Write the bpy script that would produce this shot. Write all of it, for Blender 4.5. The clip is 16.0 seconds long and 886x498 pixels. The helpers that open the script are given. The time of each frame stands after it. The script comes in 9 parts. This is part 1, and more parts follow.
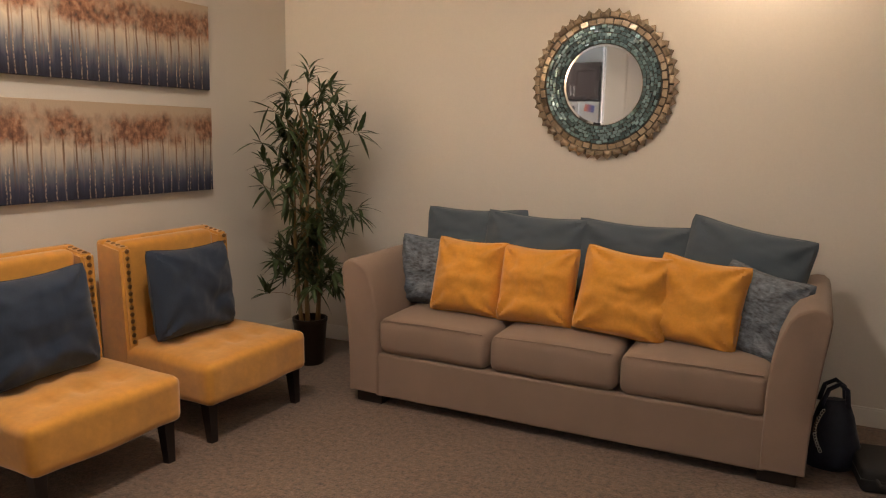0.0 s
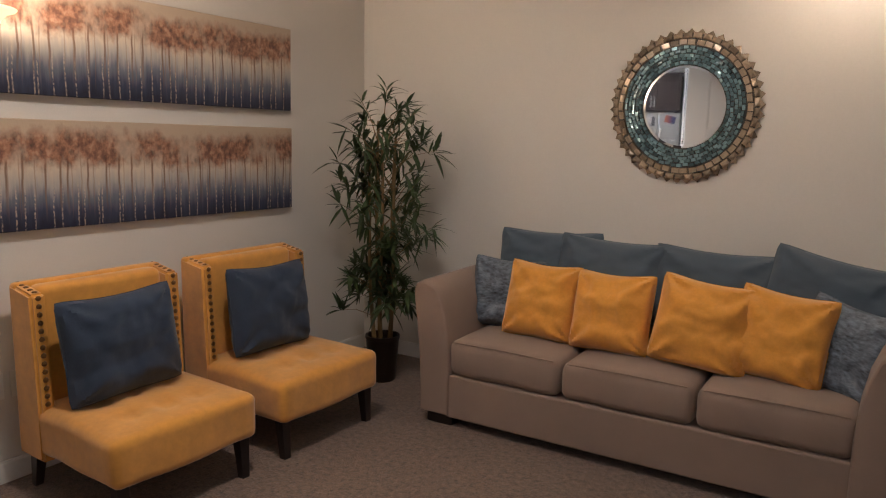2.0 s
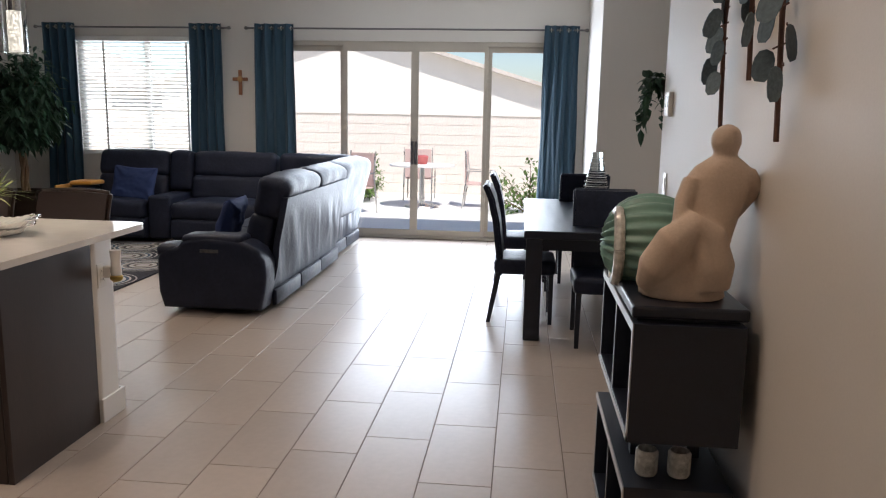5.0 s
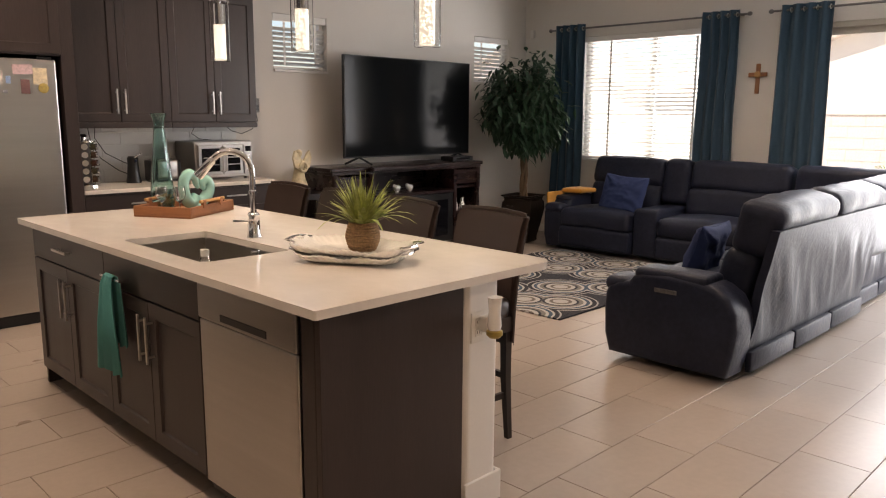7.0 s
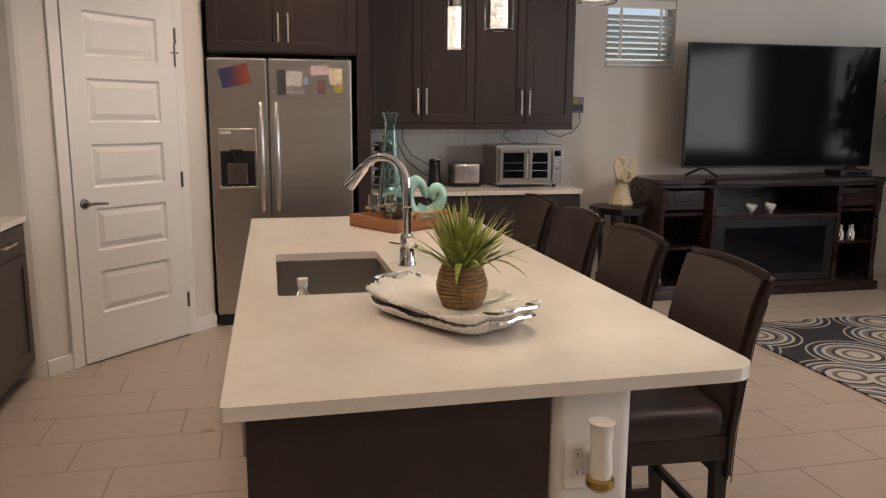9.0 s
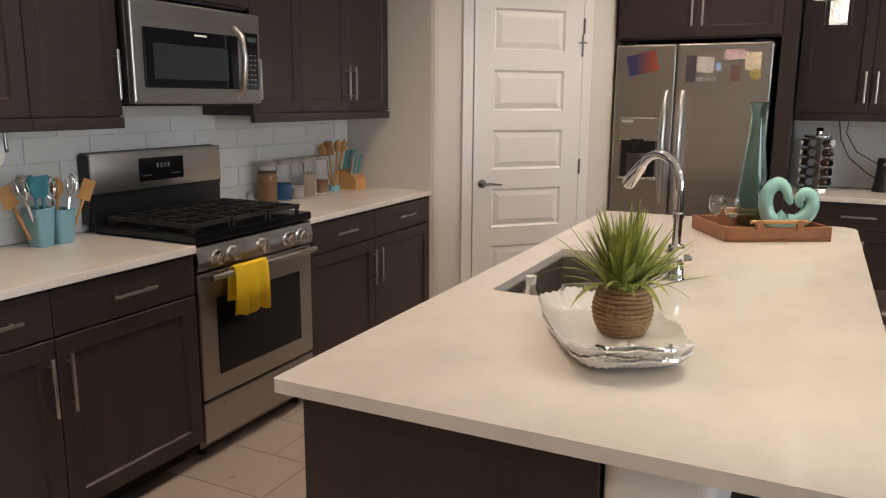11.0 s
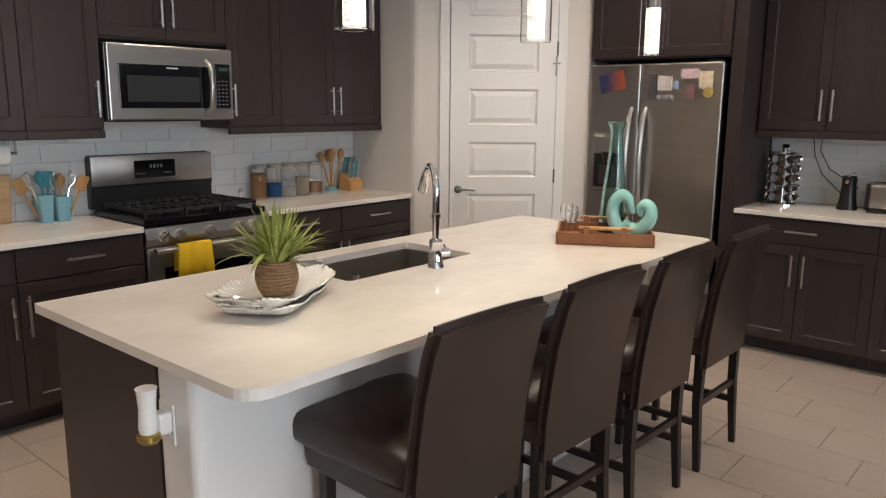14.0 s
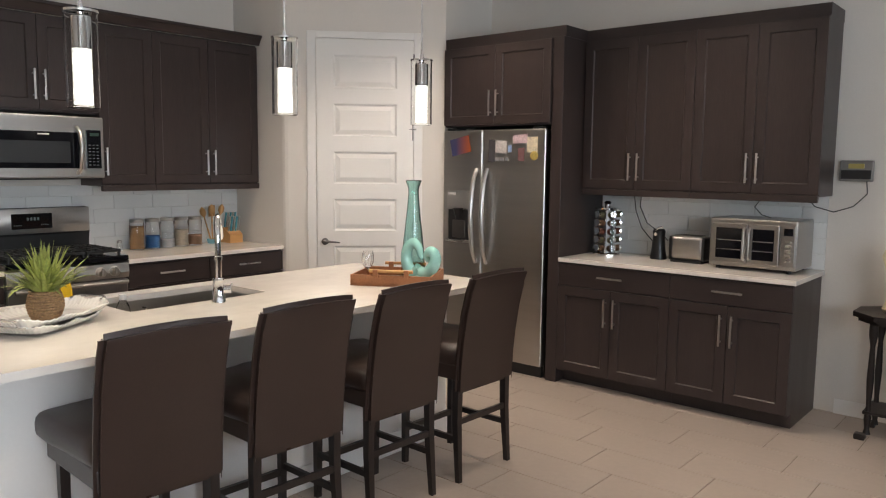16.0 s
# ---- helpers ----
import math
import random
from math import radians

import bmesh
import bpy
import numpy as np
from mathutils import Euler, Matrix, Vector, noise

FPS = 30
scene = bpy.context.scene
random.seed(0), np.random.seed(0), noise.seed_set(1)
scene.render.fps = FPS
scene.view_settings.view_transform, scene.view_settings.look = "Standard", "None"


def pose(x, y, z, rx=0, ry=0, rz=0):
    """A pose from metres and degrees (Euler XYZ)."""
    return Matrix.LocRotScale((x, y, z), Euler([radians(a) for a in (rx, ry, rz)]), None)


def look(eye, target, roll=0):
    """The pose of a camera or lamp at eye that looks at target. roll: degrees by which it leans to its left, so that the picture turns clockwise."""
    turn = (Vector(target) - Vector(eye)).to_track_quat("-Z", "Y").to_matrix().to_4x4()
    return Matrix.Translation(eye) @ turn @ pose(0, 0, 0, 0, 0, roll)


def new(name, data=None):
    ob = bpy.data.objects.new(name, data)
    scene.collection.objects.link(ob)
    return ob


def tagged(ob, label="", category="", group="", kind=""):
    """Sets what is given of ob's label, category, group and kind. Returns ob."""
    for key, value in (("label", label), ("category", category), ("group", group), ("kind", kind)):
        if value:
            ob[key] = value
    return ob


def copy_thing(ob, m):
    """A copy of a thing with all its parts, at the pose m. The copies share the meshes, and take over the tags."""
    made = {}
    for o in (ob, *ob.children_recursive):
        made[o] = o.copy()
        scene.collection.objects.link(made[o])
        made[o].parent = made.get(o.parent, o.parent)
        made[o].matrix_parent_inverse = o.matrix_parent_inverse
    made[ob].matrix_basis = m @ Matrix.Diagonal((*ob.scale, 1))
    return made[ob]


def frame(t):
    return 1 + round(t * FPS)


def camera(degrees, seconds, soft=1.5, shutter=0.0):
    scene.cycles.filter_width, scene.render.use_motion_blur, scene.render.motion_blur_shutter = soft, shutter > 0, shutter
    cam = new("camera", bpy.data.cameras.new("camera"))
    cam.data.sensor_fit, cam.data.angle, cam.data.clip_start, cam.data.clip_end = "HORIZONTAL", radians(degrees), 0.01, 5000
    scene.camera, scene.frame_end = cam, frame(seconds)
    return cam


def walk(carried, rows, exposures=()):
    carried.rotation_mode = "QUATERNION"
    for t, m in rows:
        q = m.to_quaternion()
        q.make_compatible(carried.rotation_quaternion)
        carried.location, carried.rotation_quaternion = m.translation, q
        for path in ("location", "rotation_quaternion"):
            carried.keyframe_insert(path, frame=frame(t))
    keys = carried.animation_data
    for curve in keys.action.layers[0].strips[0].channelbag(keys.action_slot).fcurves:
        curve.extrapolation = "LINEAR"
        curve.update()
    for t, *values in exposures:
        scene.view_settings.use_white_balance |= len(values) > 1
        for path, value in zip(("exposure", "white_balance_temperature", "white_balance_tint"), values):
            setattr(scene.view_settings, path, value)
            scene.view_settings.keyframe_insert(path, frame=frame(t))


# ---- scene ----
cam = camera(60.7, 16.0, 1.15)
PATH = [
    (0, (0.85, -0.034, 1.442), (-0.018, 1.737, 1.11), 0.8),
    (0.5, (0.825, -0.045, 1.454), (0.074, 1.778, 1.128), 0.95),
    (1, (0.776, -0.064, 1.484), (0.053, 1.772, 1.158), 1.1),
    (1.5, (0.772, -0.065, 1.507), (-0.05, 1.728, 1.188), 1.07),
    (2, (0.845, -0.015, 1.524), (-0.194, 1.661, 1.205), 1.03),
    (2.5, (0.854, 0.015, 1.529), (-0.43, 1.512, 1.199), 0.8),
    (3, (0.658, -0.029, 1.543), (-0.841, 1.248, 1.195), 1.1),
    (3.5, (0.427, -0.011, 1.542), (-1.299, 0.936, 1.188), 0.8),
    (4, (0.185, -0.002, 1.518), (-1.699, 0.574, 1.177), 1),
    (4.5, (-0.158, 0.071, 1.497), (-2.123, 0.24, 1.16), 1.4),
    (5, (-0.505, 0.087, 1.487), (-2.466, -0.111, 1.146), 1.1),
    (5.2, (-0.639, 0.097, 1.485), (-2.581, -0.241, 1.144), 1),
    (7.3, (-2.057, -0.161, 1.482), (-3.335, -1.661, 1.139), 0.4),
    (7.5, (-2.192, -0.218, 1.472), (-3.392, -1.782, 1.134), 0.4),
    (8, (-2.535, -0.326, 1.472), (-3.524, -2.031, 1.134), 0.2),
    (8.5, (-2.915, -0.375, 1.462), (-3.656, -2.202, 1.122), 0.3),
    (9, (-3.212, -0.445, 1.461), (-3.649, -2.365, 1.116), 0.3),
    (9.5, (-3.46, -0.485, 1.462), (-3.535, -2.452, 1.109), 0.3),
    (10, (-3.678, -0.49, 1.465), (-3.393, -2.435, 1.097), 0.3),
    (10.2, (-3.751, -0.517, 1.462), (-3.335, -2.44, 1.089), 0.3),
    (12.3, (-4.825, -0.832, 1.57), (-3.552, -2.321, 1.168), 0.4),
    (12.5, (-4.977, -0.814, 1.578), (-3.679, -2.282, 1.18), 0.4),
    (13, (-5.274, -0.817, 1.58), (-3.948, -2.263, 1.188), 0.4),
    (13.5, (-5.467, -0.826, 1.571), (-4.164, -2.293, 1.184), 0.5),
    (14, (-5.636, -0.92, 1.563), (-4.356, -2.409, 1.185), 0.5),
    (14.5, (-5.807, -1.088, 1.58), (-4.536, -2.59, 1.221), 0.5),
    (15, (-6.038, -1.191, 1.577), (-4.765, -2.704, 1.274), 0.6),
    (15.5, (-6.392, -1.206, 1.584), (-5.106, -2.717, 1.329), 0.5),
    (16, (-6.75, -1.14, 1.571), (-5.468, -2.659, 1.35), 0.6),
]
EXPOSURES = [(0.0, 0.95, 6250, 10), (1.0, 0.82, 5800, 10), (2.0, 0.72, 5500, 10), (2.8, 0.79, 5000, 10), (3.5, 0.68, 4900, 10), (4.2, 0.34, 5300, 10), (5.0, -0.13, 6400, 14),
             (5.6, -0.1, 6600, 14), (7.3, 0.2, 7700, 21), (8.2, 0.02, 7600, 20), (9.0, -0.14, 7250, 18), (10.2, 0.0, 6900, 14), (12.3, 0.05, 6600, 14), (13.5, 0.05, 6500, 12), (15.0, 0.16, 6500, 12), (16.0, 0.22, 6500, 12)]
walk(cam, [(t, look(eye, target, roll)) for t, eye, target, roll in PATH], EXPOSURES)

# ---- world, sun and lights ----
world = bpy.data.worlds.new("sky")
scene.world = world
world.use_nodes = True
wn = world.node_tree
sky = wn.nodes.new("ShaderNodeTexSky")
sky.sky_type, sky.sun_disc = "NISHITA", False
sky.sun_elevation, sky.sun_rotation = radians(52), radians(60)
wn.links.new(sky.outputs[0], wn.nodes["Background"].inputs[0])
wn.nodes["Background"].inputs[1].default_value = 0.15


def lamp(name, kind, m, energy, color, size=0.1, size_y=None, spot=None, blend=0.6):
    data = bpy.data.lights.new(name, kind)
    data.energy, data.color = energy, color
    if kind == "AREA":
        data.shape, data.size = ("RECTANGLE", size) if size_y else ("DISK", size)
        if size_y:
            data.size_y = size_y
    elif kind == "SUN":
        data.angle = radians(0.5)
    else:
        data.shadow_soft_size = size
    if spot:
        data.spot_size, data.spot_blend = radians(spot), blend
    ob = new(name, data)
    ob.matrix_world = m
    return ob


lamp("sun", "SUN", look((6, 3.5, 10), (0, 0, 0)), 5.0, (1.0, 0.95, 0.88))
DAY, WARM, WHITE = (0.80, 0.905, 1.0), (1.0, 0.72, 0.46), (1.0, 0.84, 0.68)
lamp("slider_daylight", "AREA", look((-9.62, -0.95, 1.25), (0, -0.95, 0.9)), 175, DAY, 2.9, 2.3)
lamp("window_daylight", "AREA", look((-9.802, -4.61, 1.69), (0, -4.61, 1.69)), 52, DAY, 1.6, 1.3)
HALL_WHITE = (1.0, 0.77, 0.57)
# assumed recessed ceiling lights, out of view, added to brighten kitchen, hall, living room
CANS = [(-2.6, -2.2), (-2.6, -3.7), (-3.0, -4.4), (-4.9, -5.3), (-3.4, -5.2), (-6.0, -1.2), (-6.8, -4.2), (-6.2, -3.0), (-3.0, -0.3), (-2.2, -0.25), (-8.3, -2.8), (-6.3, 1.7)]
CAN_WATTS = (80, 54, 40, 74, 72, 60, 95, 70, 44, 41, 85, 60)
for i, (cx, cy) in enumerate(CANS):
    lamp("assumed_downlight", "SPOT", look((cx, cy, 2.98), (cx, cy, 0), 0), CAN_WATTS[i], HALL_WHITE if i in (8, 9) else WHITE, 0.07, None, 130, 0.9)
ROOM_CANS = [(-0.75, 1.65), (0.7, 2.2)]
for (cx, cy), watts in zip(ROOM_CANS, (94, 8)):
    lamp("assumed_downlight", "SPOT", look((cx, cy, 2.98), (cx, cy, 0), 0), watts, (1.0, 0.83, 0.66), 0.09, None, 165, 0.9)
lamp("torchiere_bulb", "POINT", pose(-2.0, 1.38, 1.925), 31, WARM, 0.05)
lamp("arc_lamp_bulb", "SPOT", look((0.55, 3.66, 2.43), (0.35, 3.58, 0)), 9.5, WARM, 0.04, None, 168, 0.5)


# ---- materials ----
def nodes_of(name):
    m = bpy.data.materials.new(name)
    m.use_nodes = True
    t = m.node_tree
    return m, t, t.nodes["Principled BSDF"]


def put(t, kind, **sockets):
    n = t.nodes.new(kind)
    for key, value in sockets.items():
        n.inputs[key.replace("_", " ")].default_value = value
    return n


def shade(c, f):
    return (min(1, c[0] * f), min(1, c[1] * f), min(1, c[2] * f), 1)


def surf(name, color, rough=0.5, metal=0.0, grain=60.0, vary=0.12, bump=0.1, stretch=(1, 1, 1), stain=1.5, coat=0.0, sheen=0.0, random_tint=0.0, depth=0.002, spec=0.5):
    """A surface with fine grain, broad stains and relief."""
    m, t, b = nodes_of(name)
    co = put(t, "ShaderNodeTexCoord")
    mp = t.nodes.new("ShaderNodeMapping")
    mp.inputs["Scale"].default_value = stretch
    t.links.new(co.outputs["Object"], mp.inputs["Vector"])
    fine = put(t, "ShaderNodeTexNoise", Scale=grain, Detail=4.0, Roughness=0.6)
    broad = put(t, "ShaderNodeTexNoise", Scale=stain, Detail=3.0, Roughness=0.55)
    for n in (fine, broad):
        t.links.new(mp.outputs[0], n.inputs["Vector"])
    add = t.nodes.new("ShaderNodeMath")
    add.operation = "MULTIPLY_ADD"
    t.links.new(fine.outputs["Fac"], add.inputs[0])
    add.inputs[1].default_value = 0.5
    half = t.nodes.new("ShaderNodeMath")
    half.operation = "MULTIPLY"
    half.inputs[1].default_value = 0.5
    t.links.new(broad.outputs["Fac"], half.inputs[0])
    t.links.new(half.outputs[0], add.inputs[2])
    ramp = t.nodes.new("ShaderNodeValToRGB")
    ramp.color_ramp.elements[0].position, ramp.color_ramp.elements[1].position = 0.3, 0.7
    ramp.color_ramp.elements[0].color = shade(color, 1 - vary)
    ramp.color_ramp.elements[1].color = shade(color, 1 + vary)
    t.links.new(add.outputs[0], ramp.inputs[0])
    out = ramp.outputs[0]
    if random_tint:
        info = t.nodes.new("ShaderNodeObjectInfo")
        rng = put(t, "ShaderNodeMapRange")
        rng.inputs["To Min"].default_value, rng.inputs["To Max"].default_value = 1 - random_tint, 1 + random_tint
        t.links.new(info.outputs["Random"], rng.inputs["Value"])
        hsv = t.nodes.new("ShaderNodeHueSaturation")
        t.links.new(rng.outputs[0], hsv.inputs["Value"])
        t.links.new(out, hsv.inputs["Color"])
        out = hsv.outputs[0]
    t.links.new(out, b.inputs["Base Color"])
    rr = put(t, "ShaderNodeMapRange")
    rr.inputs["To Min"].default_value, rr.inputs["To Max"].default_value = max(0.02, rough * 0.8), min(1, rough * 1.2)
    t.links.new(broad.outputs["Fac"], rr.inputs["Value"])
    t.links.new(rr.outputs[0], b.inputs["Roughness"])
    b.inputs["Metallic"].default_value = metal
    b.inputs["Specular IOR Level"].default_value = spec
    b.inputs["Coat Weight"].default_value = coat
    b.inputs["Sheen Weight"].default_value = sheen
    if bump:
        bp = put(t, "ShaderNodeBump", Strength=bump, Distance=depth)
        t.links.new(fine.outputs["Fac"], bp.inputs["Height"])
        t.links.new(bp.outputs[0], b.inputs["Normal"])
    return m


def glass(name, color=(1, 1, 1), rough=0.0, ior=1.45):
    m, t, b = nodes_of(name)
    b.inputs["Base Color"].default_value = (*color, 1)
    b.inputs["Roughness"].default_value = rough
    b.inputs["IOR"].default_value = ior
    b.inputs["Transmission Weight"].default_value = 1.0
    return m


def glow(name, color, strength):
    m, t, b = nodes_of(name)
    b.inputs["Base Color"].default_value = (*color, 1)
    b.inputs["Emission Color"].default_value = (*color, 1)
    b.inputs["Emission Strength"].default_value = strength
    return m


wall_paint = surf("wall_paint", (0.70, 0.66, 0.61), 0.6, grain=110, vary=0.035, bump=0.2, stain=0.8)
ceiling_paint = surf("ceiling_paint", (0.78, 0.77, 0.74), 0.8, grain=120, vary=0.03, bump=0.3)
trim_paint = surf("trim_paint", (0.80, 0.78, 0.75), 0.35, grain=80, vary=0.02, bump=0.03)
cabinet_wood = surf("cabinet_wood", (0.039, 0.028, 0.026), 0.36, grain=22, vary=0.22, bump=0.06, stretch=(7, 7, 0.6), stain=1.2, spec=0.4)
cabinet_wood_h = surf("cabinet_wood_flat_grain", (0.039, 0.028, 0.026), 0.36, grain=22, vary=0.22, bump=0.06, stretch=(0.6, 7, 7), stain=1.2, spec=0.4)
quartz = surf("quartz", (0.76, 0.71, 0.65), 0.10, grain=9, vary=0.10, bump=0.0, stain=2.2, stretch=(1, 0.6, 1))
steel = surf("brushed_steel", (0.52, 0.50, 0.475), 0.31, 1.0, grain=40, vary=0.08, bump=0.05, stretch=(1, 1, 30), stain=0.9)
steel_h = surf("brushed_steel_flat", (0.42, 0.40, 0.38), 0.32, 1.0, grain=40, vary=0.08, bump=0.05, stretch=(1, 30, 30), stain=0.9)
steel_dark = surf("dark_steel", (0.20, 0.19, 0.185), 0.32, 1.0, grain=40, vary=0.1, bump=0.03)
chrome = surf("chrome", (0.82, 0.82, 0.83), 0.07, 1.0, grain=30, vary=0.03, bump=0.0)
nickel = surf("satin_nickel", (0.62, 0.60, 0.57), 0.28, 1.0, grain=60, vary=0.05, bump=0.02)
black_plastic = surf("black_plastic", (0.012, 0.012, 0.013), 0.35, grain=90, vary=0.2, bump=0.04)
black_glass = surf("black_glass", (0.006, 0.006, 0.008), 0.10, grain=10, vary=0.1, bump=0.0, spec=0.3)
cast_iron = surf("cast_iron", (0.015, 0.015, 0.015), 0.6, grain=160, vary=0.25, bump=0.3)
floor_tile = surf("floor_tile", (0.40, 0.335, 0.285), 0.30, grain=30, vary=0.07, bump=0.05, stain=2.6, random_tint=0.05)
grout = surf("grout", (0.17, 0.135, 0.11), 0.85, grain=200, vary=0.2, bump=0.3)
splash_tile = surf("splash_tile", (0.74, 0.75, 0.74), 0.12, grain=14, vary=0.03, bump=0.02, random_tint=0.03)
splash_grout = surf("splash_grout", (0.70, 0.70, 0.68), 0.8, grain=200, vary=0.1, bump=0.2)
carpet = surf("carpet", (0.138, 0.092, 0.066), 0.95, grain=95, vary=0.85, bump=1.0, stain=38, sheen=0.2, depth=0.006)
leather = surf("brown_leather", (0.034, 0.0205, 0.0165), 0.30, grain=170, vary=0.2, bump=0.22, stain=3, spec=0.5)
# blue in this leather's colour stands for the sky it reflects
leather_dark = surf("dark_leather", (0.017, 0.021, 0.038), 0.42, grain=34, vary=0.3, bump=0.45, stain=5, spec=0.22, depth=0.006)
dark_wood = surf("dark_wood", (0.016, 0.011, 0.010), 0.35, grain=18, vary=0.35, bump=0.06, stretch=(8, 8, 0.7))
mahogany = surf("mahogany", (0.022, 0.0095, 0.0085), 0.28, grain=16, vary=0.4, bump=0.06, stretch=(0.7, 8, 8), coat=0.2)
# black tinted blue in place of veiling daylight
black_wood = surf("black_wood", (0.011, 0.014, 0.024), 0.34, grain=18, vary=0.3, bump=0.06, stretch=(0.7, 8, 8))
yellow_velvet = surf("yellow_velvet", (0.58, 0.265, 0.030), 0.85, grain=25, vary=0.17, bump=0.3, stain=9, sheen=0.5)
mustard = surf("mustard_fabric", (0.66, 0.29, 0.030), 0.85, grain=70, vary=0.12, bump=0.3, stain=14, sheen=0.35)
taupe = surf("taupe_fabric", (0.235, 0.165, 0.125), 0.9, grain=420, vary=0.16, bump=0.4, stain=4, sheen=0.15)
navy = surf("blue_linen", (0.018, 0.032, 0.062), 0.9, grain=320, vary=0.3, bump=0.4, stretch=(1, 1, 0.25), sheen=0.15)
slate = surf("slate_blue_linen", (0.070, 0.094, 0.122), 0.9, grain=320, vary=0.18, bump=0.35, sheen=0.15)
silver_cloth = surf("silver_blue_brocade", (0.095, 0.115, 0.145), 0.5, grain=55, vary=1.0, bump=0.6, stretch=(1, 1, 2.2), stain=26)
curtain_blue = surf("teal_curtain", (0.022, 0.060, 0.095), 0.85, grain=260, vary=0.16, bump=0.3, stretch=(1, 1, 0.15), sheen=0.15)
blue_pillow = surf("royal_blue_fabric", (0.012, 0.028, 0.10), 0.9, grain=240, vary=0.2, bump=0.3)
teal_towel = surf("teal_towel", (0.08, 0.32, 0.31), 0.95, grain=300, vary=0.25, bump=0.7)
yellow_towel = surf("yellow_towel", (0.72, 0.47, 0.012), 0.95, grain=300, vary=0.15, bump=0.7)
leaf_dark = surf("ficus_leaf", (0.022, 0.062, 0.030), 0.4, grain=50, vary=0.5, bump=0.1, stain=9)
leaf_bamboo = surf("bamboo_leaf", (0.035, 0.062, 0.018), 0.5, grain=50, vary=0.5, bump=0.1, stain=9)
leaf_grass = surf("grass_blade", (0.29, 0.33, 0.085), 0.5, grain=40, vary=0.55, bump=0.05, stain=14)
bark = surf("bark", (0.16, 0.10, 0.055), 0.85, grain=60, vary=0.35, bump=0.6, stretch=(3, 3, 0.6))
cane = surf("bamboo_cane", (0.22, 0.14, 0.06), 0.5, grain=30, vary=0.3, bump=0.1, stretch=(3, 3, 0.5))
soil = surf("soil", (0.03, 0.02, 0.014), 0.95, grain=90, vary=0.5, bump=0.9)
rope = surf("rope", (0.32, 0.195, 0.10), 0.85, grain=95, vary=0.6, bump=0.6)
porcelain = surf("porcelain", (0.82, 0.80, 0.76), 0.12, grain=12, vary=0.02, bump=0.0)
white_plastic = surf("white_plastic", (0.78, 0.76, 0.72), 0.35, grain=60, vary=0.02, bump=0.02)
oak = surf("light_wood", (0.50, 0.27, 0.10), 0.5, grain=14, vary=0.22, bump=0.08, stretch=(0.6, 6, 6))
tray_wood = surf("tray_wood", (0.30, 0.12, 0.05), 0.45, grain=16, vary=0.3, bump=0.08, stretch=(0.7, 7, 7))
aqua_ceramic = surf("aqua_ceramic", (0.30, 0.58, 0.53), 0.12, grain=20, vary=0.12, bump=0.0, coat=0.5)
sky_ceramic = surf("blue_ceramic", (0.20, 0.42, 0.50), 0.25, grain=20, vary=0.06, bump=0.0)
stone_cream = surf("cream_stone", (0.55, 0.43, 0.33), 0.75, grain=110, vary=0.1, bump=0.35)
gold_cream = surf("aged_cream", (0.64, 0.54, 0.36), 0.5, grain=40, vary=0.3, bump=0.2)
bronze = surf("dark_bronze", (0.035, 0.024, 0.018), 0.42, 0.6, grain=60, vary=0.25, bump=0.1)
clear_glass = glass("clear_glass")
green_glass = glass("teal_glass", (0.64, 0.87, 0.83))
pane_glass = glass("pane_glass", (0.97, 0.99, 1.0), ior=1.05)
thin_glass = glass("thin_glass", (0.98, 0.99, 0.99), ior=1.10)
tv_screen = surf("tv_screen", (0.006, 0.007, 0.008), 0.10, grain=10, vary=0.1, bump=0.0, spec=0.14)
# blind slats let some daylight through
slat_white, st_, sb_ = nodes_of("slat_white")
sb_.inputs["Base Color"].default_value = (0.80, 0.79, 0.76, 1)
sb_.inputs["Roughness"].default_value = 0.5
tr_ = put(st_, "ShaderNodeBsdfTranslucent", Color=(0.80, 0.78, 0.74, 1))
mx_ = put(st_, "ShaderNodeMixShader", Fac=0.7)
st_.links.new(sb_.outputs[0], mx_.inputs[1])
st_.links.new(tr_.outputs[0], mx_.inputs[2])
st_.links.new(mx_.outputs[0], st_.nodes["Material Output"].inputs["Surface"])
mirror_glass = surf("mirror_glass", (0.92, 0.93, 0.93), 0.02, 1.0, vary=0.0, bump=0.0)


# ---- shape helpers ----
def part(name, bm, material, parent=None, label="", smooth=False, kind=""):
    """Links a bmesh as one mesh object under a thing or under a part."""
    me = bpy.data.meshes.new(name)
    bmesh.ops.recalc_face_normals(bm, faces=bm.faces)
    bm.to_mesh(me)
    bm.free()
    for one in material if isinstance(material, (list, tuple)) else [material]:
        me.materials.append(one)
    if smooth:
        me.shade_smooth()
        me.set_sharp_from_angle(angle=radians(38))
    ob = new(name, me)
    if parent:
        ob.parent = parent
    return tagged(ob, label=label, kind=kind)


def thing(name, m, label, category, group="", kind=""):
    ob = new(name)
    ob.empty_display_size = 0.1
    ob.matrix_world = m
    return tagged(ob, label, category, group, kind)


def B():
    return bmesh.new()


